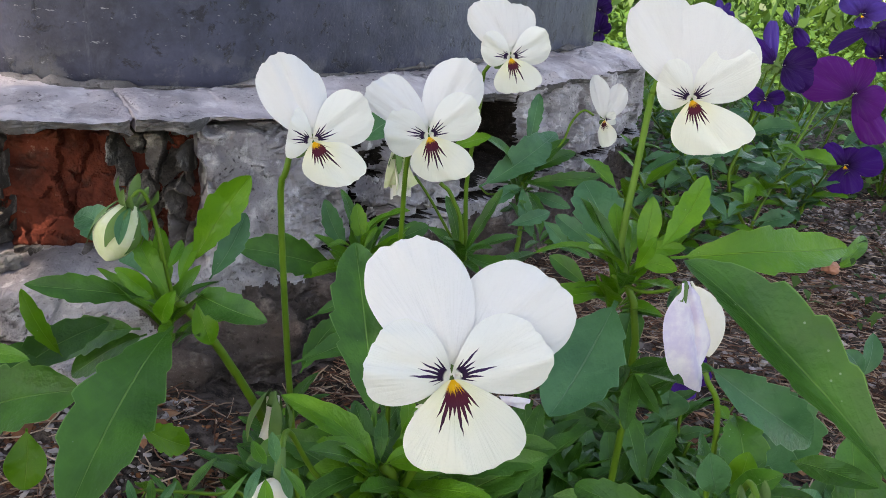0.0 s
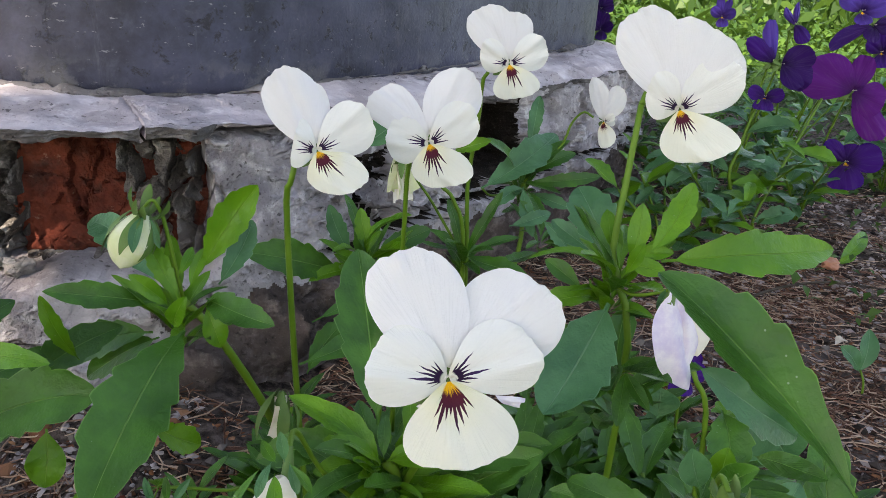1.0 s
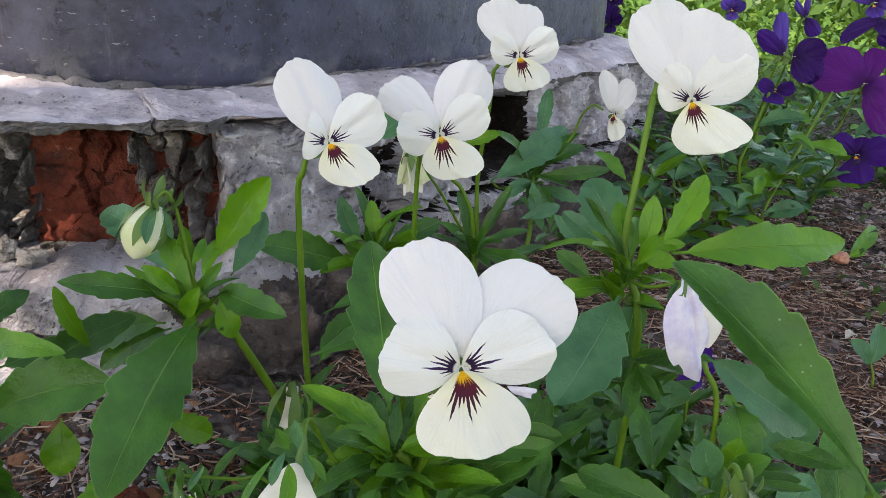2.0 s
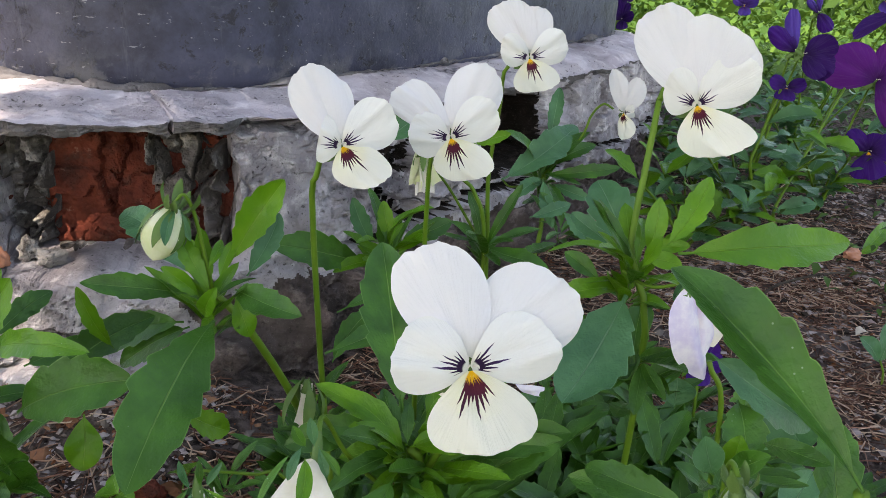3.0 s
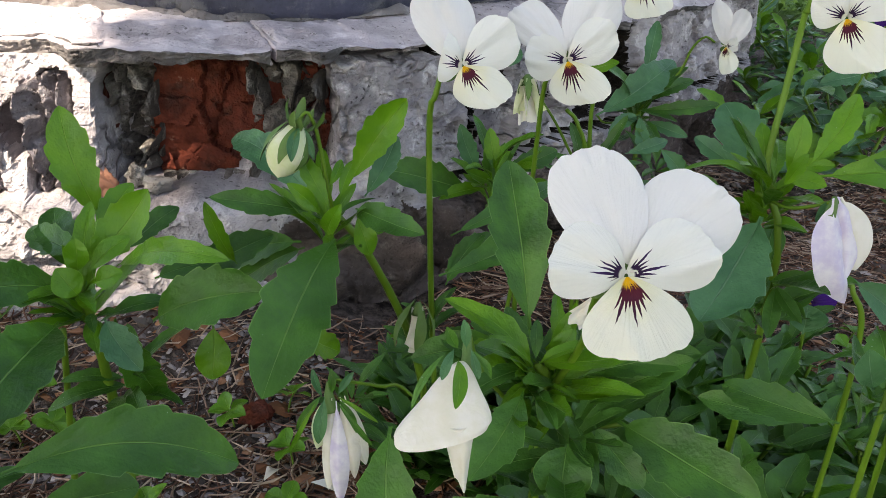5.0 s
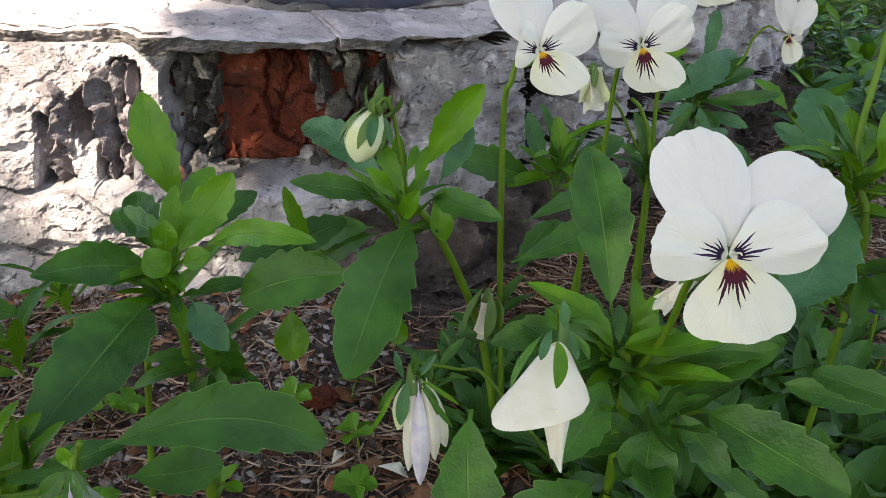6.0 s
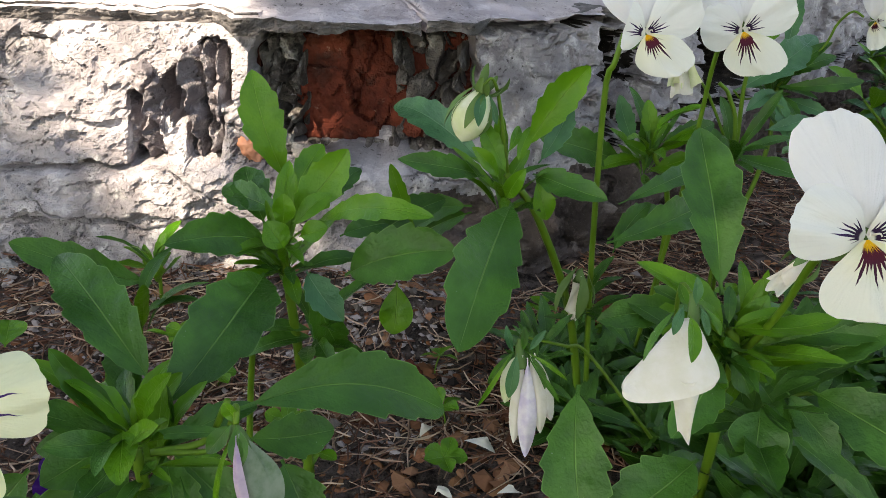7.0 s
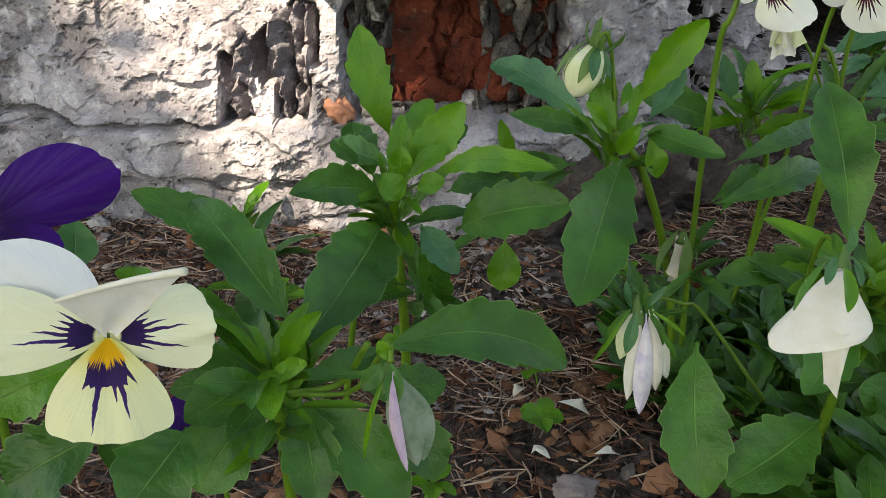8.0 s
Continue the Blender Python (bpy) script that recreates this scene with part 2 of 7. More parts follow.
def mortar_material(name, a, b, c, crack=True, relief=0.0025):
    m = Nodes(name)
    big = m.noise(14, 6, 0.6)
    mid = m.noise(70, 6, 0.65)
    grit = m.noise(700, 3, 0.7)
    colour = m.mix(m.span(big, 0.35, 0.65), a, b)
    colour = m.mix(m.math("MULTIPLY", m.span(mid, 0.50, 0.68), 0.75), colour, c)
    # broken, pitted zones between smoother skin
    zone = m.span(m.noise(24, 5, 0.62), 0.43, 0.57)
    shaken = m.node("ShaderNodeTexNoise")
    shaken.inputs["Scale"].default_value = 260
    shaken.inputs["Detail"].default_value = 3
    m.link(m.position(), shaken.inputs["Vector"])
    crooked = m.node("ShaderNodeVectorMath", operation="MULTIPLY_ADD")
    m.link(shaken.outputs["Color"], crooked.inputs[0])
    crooked.inputs[1].default_value = (0.007, 0.007, 0.005)
    m.link(m.position(), crooked.inputs[2])
    pits = m.math("MULTIPLY", m.span(m.voronoi(190, "F1", crooked.outputs[0]), 0.24, 0.12), zone)
    pores = m.math("MULTIPLY", m.span(m.voronoi(560, "F1", crooked.outputs[0]), 0.26, 0.10), m.math("MULTIPLY_ADD", zone, 0.75, 0.25))
    colour = m.mix(m.math("MULTIPLY", pits, 0.72), colour, (0.055, 0.048, 0.048))
    colour = m.mix(m.math("MULTIPLY", pores, 0.45), colour, (0.075, 0.066, 0.066))
    grains = m.span(m.voronoi(900), 0.16, 0.08)
    colour = m.mix(m.math("MULTIPLY", grains, 0.22), colour, (0.62, 0.60, 0.57))
    # strokes of the trowel in the smooth skin
    strokes = m.node("ShaderNodeMapping")
    strokes.inputs["Scale"].default_value = (0.5, 0.5, 4.0)
    strokes.inputs["Rotation"].default_value = (0.0, 0.12, 0.0)
    m.link(m.position(), strokes.inputs[0])
    drawn = m.math("MULTIPLY", m.noise(75, 5, 0.65, strokes.outputs[0]), m.math("SUBTRACT", 1.0, zone))
    rough = m.math("MULTIPLY", m.noise(300, 5, 0.75), m.math("MULTIPLY_ADD", zone, 0.95, 0.12))
    h = m.math("MULTIPLY_ADD", mid, 0.45, m.math("MULTIPLY_ADD", grit, 0.18, m.math("MULTIPLY_ADD", drawn, 0.55, rough)))
    h = m.math("MULTIPLY_ADD", pits, -0.75, m.math("MULTIPLY_ADD", pores, -0.35, h))
    if crack:
        stretch = m.node("ShaderNodeMapping")
        stretch.inputs["Scale"].default_value = (0.6, 0.6, 1.6)
        wn_ = m.node("ShaderNodeTexNoise")
        wn_.inputs["Scale"].default_value = 20
        wn_.inputs["Detail"].default_value = 4
        m.link(m.position(), wn_.inputs["Vector"])
        warp = m.node("ShaderNodeVectorMath", operation="MULTIPLY_ADD")
        m.link(wn_.outputs["Color"], warp.inputs[0])
        warp.inputs[1].default_value = (0.05, 0.05, 0.05)
        m.link(m.position(), warp.inputs[2])
        m.link(warp.outputs[0], stretch.inputs[0])
        line = m.span(m.voronoi(19, "DISTANCE_TO_EDGE", stretch.outputs[0]), 0.035, 0.0)
        line = m.math("MULTIPLY", line, m.span(m.noise(9, 2), 0.48, 0.60))
        colour = m.mix(m.math("MULTIPLY", line, 0.55), colour, (0.05, 0.045, 0.045))
        h = m.math("MULTIPLY_ADD", line, -0.8, h)
    m.bump(h, 1.0, relief)
    return m.set(colour, 0.94, 0.10)


MORTAR = mortar_material("grey_mortar", (0.220, 0.198, 0.213), (0.460, 0.425, 0.450), (0.67, 0.635, 0.650), relief=0.0042)
SLAB = mortar_material("cement_screed", (0.400, 0.345, 0.370), (0.600, 0.535, 0.560), (0.68, 0.62, 0.640), relief=0.0040)
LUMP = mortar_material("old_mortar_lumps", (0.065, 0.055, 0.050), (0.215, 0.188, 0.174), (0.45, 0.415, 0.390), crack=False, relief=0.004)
PALE = mortar_material("pale_mortar", (0.30, 0.28, 0.275), (0.40, 0.385, 0.37), (0.46, 0.44, 0.42), crack=False, relief=0.004)


def brick_material():
    m = Nodes("red_brick")
    big = m.noise(38, 6, 0.62)
    mid = m.noise(160, 6, 0.65)
    colour = m.mix(m.span(big, 0.36, 0.62), (0.078, 0.020, 0.014), (0.168, 0.041, 0.025))
    soot = m.span(m.noise(30, 5, 0.62), 0.50, 0.66)
    colour = m.mix(m.math("MULTIPLY", soot, 0.72), colour, (0.060, 0.036, 0.030))
    pale = m.span(m.noise(95, 4, 0.7), 0.62, 0.72)
    colour = m.mix(m.math("MULTIPLY", pale, 0.5), colour, (0.36, 0.24, 0.19))
    m.bump(m.math("ADD", mid, m.math("MULTIPLY", soot, 0.9)), 0.9, 0.003)
    return m.set(colour, 0.92, 0.06)


BRICK = brick_material()
CHIP = stem_material("orange_brick_chip", (0.38, 0.14, 0.08), (0.46, 0.23, 0.15))


def pot_material():
    m = Nodes("slate_grey_paint")
    big = m.noise(9, 7, 0.68)
    mid = m.noise(45, 6, 0.7)
    cloud = m.noise(26, 6, 0.75, distortion=0.9)
    colour = m.mix(m.span(big, 0.36, 0.62), (0.017, 0.019, 0.037), (0.056, 0.060, 0.102))
    colour = m.mix(m.math("MULTIPLY", m.span(cloud, 0.52, 0.74), 0.32), colour, (0.105, 0.110, 0.145))
    drip = m.node("ShaderNodeMapping")
    drip.inputs["Scale"].default_value = (1.0, 1.0, 0.16)
    m.link(m.position(), drip.inputs[0])
    streaks = m.span(m.noise(85, 5, 0.7, drip.outputs[0]), 0.58, 0.70)
    colour = m.mix(m.math("MULTIPLY", streaks, 0.22), colour, (0.15, 0.15, 0.170))
    worn = m.span(m.noise(80, 6, 0.72, distortion=0.4), 0.56, 0.63)
    colour = m.mix(m.math("MULTIPLY", worn, 0.80), colour, (0.011, 0.011, 0.017))
    slant = m.node("ShaderNodeMapping")
    slant.inputs["Rotation"].default_value = (0.3, 0.5, 0.4)
    slant.inputs["Scale"].default_value = (0.35, 1.0, 1.0)
    m.link(m.position(), slant.inputs[0])
    scratch = m.math("MULTIPLY", m.span(m.noise(260, 3, 0.8, slant.outputs[0]), 0.64, 0.69), m.span(m.noise(14, 3), 0.42, 0.60))
    colour = m.mix(m.math("MULTIPLY", scratch, 0.45), colour, (0.36, 0.36, 0.38))
    # lime crust low down
    sep = m.node("ShaderNodeSeparateXYZ")
    m.link(m.position(), sep.inputs[0])
    low = m.math("MULTIPLY", m.span(sep.outputs[2], 0.198, 0.172), m.span(m.noise(34, 6, 0.7), 0.50, 0.60))
    colour = m.mix(m.math("MULTIPLY", low, 0.35), colour, (0.22, 0.22, 0.225))
    m.bump(m.math("ADD", mid, m.math("MULTIPLY_ADD", m.noise(400, 3), 0.3, m.math("MULTIPLY", worn, -0.3))), 0.6, 0.0024)
    return m.set(colour, m.math("MULTIPLY_ADD", mid, 0.35, 0.34), 0.45)


POT = pot_material()


def soil_material():
    m = Nodes("dark_soil")
    big = m.noise(9, 5, 0.6)
    mid = m.noise(120, 6, 0.7)
    fine = m.noise(900, 4, 0.7)
    colour = m.mix(m.span(mid, 0.35, 0.68), (0.020, 0.014, 0.012), (0.165, 0.127, 0.115))
    colour = m.mix(m.math("MULTIPLY", m.span(big, 0.45, 0.65), 0.5), colour, (0.18, 0.142, 0.132))
    grains = m.span(m.voronoi(520), 0.18, 0.08)
    colour = m.mix(m.math("MULTIPLY", grains, 0.45), colour, (0.20, 0.16, 0.14))
    m.bump(m.math("ADD", mid, m.math("MULTIPLY", fine, 0.5)), 1.0, 0.006)
    # lawn beyond the bed
    away = m.node("ShaderNodeVectorMath", operation="DISTANCE")
    m.link(m.position(), away.inputs[0])
    away.inputs[1].default_value = (0.0, 0.3, 0.0)
    lawn = m.span(m.math("MULTIPLY_ADD", big, 0.5, away.outputs["Value"]), 1.7, 2.4)
    colour = m.mix(lawn, colour, m.mix(m.noise(30, 4), (0.014, 0.040, 0.008), (0.038, 0.085, 0.014)))
    return m.set(colour, 0.97, 0.05)


SOIL = soil_material()


def litter_material(name, a, b, c):
    m = Nodes(name)
    island = m.node("ShaderNodeNewGeometry").outputs["Random Per Island"]
    colour = m.ramp(island, [(0.0, a), (0.5, b), (1.0, c)])
    m.bump(m.noise(1200, 3), 0.5, 0.0006)
    return m.set(colour, 0.85, 0.10)


NEEDLE = litter_material("dry_needles", (0.045, 0.021, 0.016), (0.185, 0.096, 0.068), (0.50, 0.37, 0.28))
SCALE = litter_material("bud_scales", (0.055, 0.022, 0.014), (0.18, 0.072, 0.034), (0.34, 0.17, 0.09))
FLAKE = litter_material("bark_flakes", (0.10, 0.040, 0.022), (0.20, 0.085, 0.045), (0.33, 0.17, 0.10))
FOOTING = mortar_material("brown_footing", (0.062, 0.047, 0.045), (0.130, 0.101, 0.096), (0.24, 0.20, 0.19), crack=True, relief=0.006)
# near-black rubble: the shade of deep recesses is put into its colour
SHADED_RUBBLE = mortar_material("shaded_rubble", (0.016, 0.012, 0.010), (0.036, 0.028, 0.024), (0.075, 0.060, 0.052), crack=False, relief=0.006)
CLOD = litter_material("soil_crumbs", (0.018, 0.013, 0.011), (0.055, 0.040, 0.033), (0.15, 0.125, 0.11))
STONE = litter_material("small_stones", (0.17, 0.14, 0.135), (0.24, 0.195, 0.19), (0.30, 0.22, 0.22))


def cover_material(name, a, b, c):
    m = Nodes(name)
    island = m.node("ShaderNodeNewGeometry").outputs["Random Per Island"]
    colour = m.ramp(island, [(0.0, a), (0.5, b), (1.0, c)])
    m.set(m.mix(m.math("MULTIPLY", m.noise(40, 3), 0.3), colour, b), 0.5, 0.22)
    m.thin(c, 0.25)
    return m.mat


CHUNK = mortar_material("broken_dark_render", (0.120, 0.106, 0.118), (0.270, 0.240, 0.258), (0.44, 0.40, 0.415), crack=False, relief=0.005)
DRYSOIL = litter_material("dry_soil_crumbs", (0.17, 0.135, 0.130), (0.27, 0.225, 0.218), (0.40, 0.345, 0.335))
# cement with the front edge's shading and dirt put into its colour
EDGE = mortar_material("shaded_broken_cement", (0.105, 0.097, 0.098), (0.185, 0.170, 0.173), (0.31, 0.29, 0.293), crack=False, relief=0.005)
SHRUB = cover_material("shrub_leaves", (0.010, 0.030, 0.006), (0.024, 0.060, 0.010), (0.055, 0.110, 0.017))
COVER = cover_material("ground_cover", (0.012, 0.038, 0.007), (0.030, 0.076, 0.012), (0.068, 0.135, 0.020))
CROWN = cover_material("shade_tree_leaves", (0.030, 0.080, 0.015), (0.050, 0.110, 0.020), (0.080, 0.150, 0.030))
BARK = mortar_material("bark", (0.07, 0.055, 0.045), (0.11, 0.09, 0.075), (0.05, 0.04, 0.035), crack=False, relief=0.01)


# ---- mesh tools ----
def mesh_of(name, verts, faces, mat, uv=None, smooth=True):
    me = bpy.data.meshes.new(name)
    me.from_pydata([tuple(v) for v in verts], [], faces)
    me.materials.append(mat)
    if smooth:
        me.polygons.foreach_set("use_smooth", [True] * len(me.polygons))
    if uv is not None:
        layer = me.uv_layers.new(name="UVMap")
        idx = np.empty(len(me.loops), dtype=np.int32)
        me.loops.foreach_get("vertex_index", idx)
        layer.data.foreach_set("uv", np.asarray(uv, dtype=np.float32)[idx].ravel())
    me.update()
    return me


def part(name, me, parent=None, label=""):
    ob = new(name, me)
    if parent is not None:
        ob.parent = parent
        if parent.type == "EMPTY":
            ob.matrix_parent_inverse = Matrix.Translation(parent.location).inverted()
    return tagged(ob, label)


def thing(name, place, label, category, group="", kind=""):
    ob = new(name)
    ob.location = place
    ob.empty_display_size = 0.02
    return tagged(ob, label, category, group, kind)


def grid_faces(rows, cols, offset=0):
    return [(offset + r * cols + c, offset + r * cols + c + 1, offset + (r + 1) * cols + c + 1, offset + (r + 1) * cols + c)
            for r in range(rows - 1) for c in range(cols - 1)]


def vec(p):
    return np.array(p, dtype=float)


def unit(v):
    return v / (np.linalg.norm(v) + 1e-12)


def spline(points, n):
    """A smooth line through the points."""
    P = np.array(points, dtype=float)
    if len(P) == 2:
        return P[0] + (P[1] - P[0]) * np.linspace(0, 1, n)[:, None]
    Q = np.vstack([2 * P[0] - P[1], P, 2 * P[-1] - P[-2]])
    out = []
    for t in np.linspace(0, len(P) - 1 - 1e-9, n):
        i = int(t)
        f = t - i
        a, b, c, d = Q[i:i + 4]
        out.append(0.5 * (2 * b + (c - a) * f + (2 * a - 5 * b + 4 * c - d) * f * f + (3 * b - a - 3 * c + d) * f ** 3))
    return np.array(out)


def tube_geo(points, r0, r1, n=14, sides=8):
    line = spline(points, n)
    tang = np.gradient(line, axis=0)
    side = unit(np.cross(tang[0], (0.31, 0.2, 0.93) if abs(unit(tang[0])[2]) < 0.9 else (1, 0, 0)))
    verts = []
    for i in range(n):
        t = unit(tang[i])
        side = unit(side - t * np.dot(side, t))
        up = np.cross(t, side)
        r = r0 + (r1 - r0) * i / (n - 1)
        for k in range(sides):
            a = 2 * math.pi * k / sides
            verts.append(line[i] + r * (math.cos(a) * side + math.sin(a) * up))
    faces = [(i * sides + k, i * sides + (k + 1) % sides, (i + 1) * sides + (k + 1) % sides, (i + 1) * sides + k)
             for i in range(n - 1) for k in range(sides)]
    faces += [tuple(range(sides))[::-1], tuple((n - 1) * sides + k for k in range(sides))]
    return verts, faces


def stem(parent, points, r0=0.0016, r1=0.0011, mat=None, name="stem", sides=8):
    v, f = tube_geo(points, r0 * 0.74, r1 * 0.76, sides=sides)
    return part(name, mesh_of(name, v, f, mat or STEM), parent)


LEAF_COUNT = [0]


def leaf_geo(base, tip, width, normal, bend, teeth, rows=44, cols=11, curl=0.0, sweep=None, crease=None):
    """A lance-shaped blade on a short stalk: a folded midrib, rounded teeth along its edge, a bend along its length."""
    LEAF_COUNT[0] += 1
    rnd = random.Random(LEAF_COUNT[0] * 7 + 1)
    base, tip = vec(base), vec(tip)
    axis = tip - base
    length = np.linalg.norm(axis)
    axis = axis / length
    n = vec(normal)
    n = unit(n - axis * np.dot(n, axis))
    side = np.cross(axis, n)
    fold = rnd.uniform(0.20, 0.50)
    fold = fold if crease is None else crease
    wave = rnd.uniform(0.08, 0.20)
    ph = rnd.uniform(0, 6.28)
    own = rnd.uniform(-0.05, 0.05)
    sweep = own if sweep is None else sweep
    nt = teeth if teeth else 0
    shift = (rnd.random(), rnd.random())
    skew, blunt = rnd.uniform(1.00, 1.28), rnd.uniform(0.60, 0.76)
    verts, uv = [], []
    for i in range(rows):
        u = 0.5 - 0.5 * math.cos(math.pi * i / (rows - 1)) if not nt else i / (rows - 1)
        b = max(0.0, (u - 0.07) / 0.93)
        prof = math.sin(math.pi * b ** skew) ** blunt if 0 < b < 1 else 0.0
        stalk = 0.07 * (1 - u)
        tilt = 4 * u * (1 - u) * bend + curl * u * u + 0.012 * math.sin(7 * u + ph)
        c = base + axis * length * u + n * length * tilt + side * length * sweep * 4 * u * (1 - u)
        for j in range(cols):
            s = -1 + 2 * j / (cols - 1)
            hw = 0.5 * width * prof
            if nt and abs(s) > 0.7:
                x = u * nt + shift[0 if s < 0 else 1]
                saw = x - math.floor(x)
                cut = saw / 0.86 if saw < 0.86 else (1 - saw) / 0.14
                hw *= 1.04 - 0.21 * (0.80 - cut) * min(1, 5 * b * (1 - b)) * (1.0 if abs(s) > 0.95 else 0.40)
            hw += stalk * width * 0.5
            lift = fold * abs(s) ** 1.3 * hw + wave * hw * abs(s) * math.sin(9 * u + ph + (2 if s > 0 else 0))
            lift += 0.030 * hw * math.sin(34 * u - 7 * abs(s) + ph) * min(1.0, 2.2 * abs(s)) * (1.15 - abs(s))
            verts.append(c + side * s * hw + n * lift)
            uv.append((u, s))
    return verts, grid_faces(rows, cols), uv


def leaf(parent, base, tip, width, normal, bend, style, teeth=None, name="leaf", sweep=None, crease=None):
    if teeth is None:
        length = np.linalg.norm(vec(tip) - vec(base))
        teeth = (6 if length > 0.04 else 5) if length > 0.022 else 0
    v, f, uv = leaf_geo(base, tip, width, normal, bend, teeth, sweep=sweep, crease=crease)
    return part(name, mesh_of("leaf", v, f, LEAF[style], uv), parent)


def small_leaves(parent, centre, axis, count, length, seed, style="young", flat=0.5):
    """The young leaves and stipules round a shoot's tip."""
    rnd = random.Random(seed)
    axis = unit(vec(axis))
    a = unit(np.cross(axis, (0.3, 0.9, 0.1)))
    b = np.cross(axis, a)
    for i in range(count):
        ang = i * 2.4 + rnd.uniform(-0.5, 0.5)
        out = math.cos(ang) * a + math.sin(ang) * b
        rise = rnd.uniform(0.05, 1.0) if i % 3 else rnd.uniform(0.6, 1.4)
        d = unit(out * (flat + rnd.uniform(0, 0.5)) + axis * rise)
        L = length * rnd.uniform(0.45, 1.35)
        p = vec(centre) - axis * rnd.uniform(0, 0.022) + out * 0.001
        v, f, uv = leaf_geo(p, p + d * L, L * rnd.uniform(0.15, 0.32), axis - out * 0.5 + b * rnd.uniform(-0.4, 0.4), rnd.uniform(-0.06, 0.16), 4 if L > 0.02 else 0, 20, 7, curl=rnd.uniform(-0.2, 0.1))
        part("leaf", mesh_of("leaf", v, f, LEAF[rnd.choice((style, style, "old"))], uv), parent)


# ---- the plinth, its coping and the planter on it ----
def fbm(x, y, z=0.0, octaves=4):
    return noise.fractal(Vector((x, y, z)), 0.9, 2.1, octaves)


def smooth(a, b, x):
    t = min(1.0, max(0.0, (x - a) / (b - a)))
    return t * t * (3 - 2 * t)


def window(a, b, x, soft):
    return smooth(a - soft, a + soft, x) * (1 - smooth(b - soft, b + soft, x))


FACE = spline([(-2.2, 1.00), (-1.2, 0.62), (-0.8, 0.52), (-0.55, 0.465), (-0.35, 0.440), (-0.22, 0.450), (-0.10, 0.458), (-0.03, 0.475), (0.05, 0.545),
               (0.14, 0.645), (0.27, 0.80), (0.385, 0.945), (0.425, 1.02), (0.40, 1.10), (0.30, 1.35), (0.1, 1.9)], 6000)
FACE_T = np.gradient(FACE, axis=0)
FACE_T = FACE_T / np.linalg.norm(FACE_T, axis=1)[:, None]
FACE_N = np.stack([FACE_T[:, 1], -FACE_T[:, 0]], axis=1)
FACE_S = np.concatenate([[0], np.cumsum(np.linalg.norm(np.diff(FACE, axis=0), axis=1))])


def columns(fine, middle, coarse, x0=-9.0, x1=9.0):
    """Stations along the plinth's face, close together where the camera passes."""
    picks, last = [], -9.0
    for i in range(len(FACE)):
        x, y = FACE[i]
        if x < x0 or (x > x1):
            continue
        gap = fine if -0.45 < x < 0.16 and y < 0.9 else middle if -0.6 < x and y < 1.06 else coarse
        if FACE_S[i] - last >= gap:
            picks.append(i)
            last = FACE_S[i]
    return picks


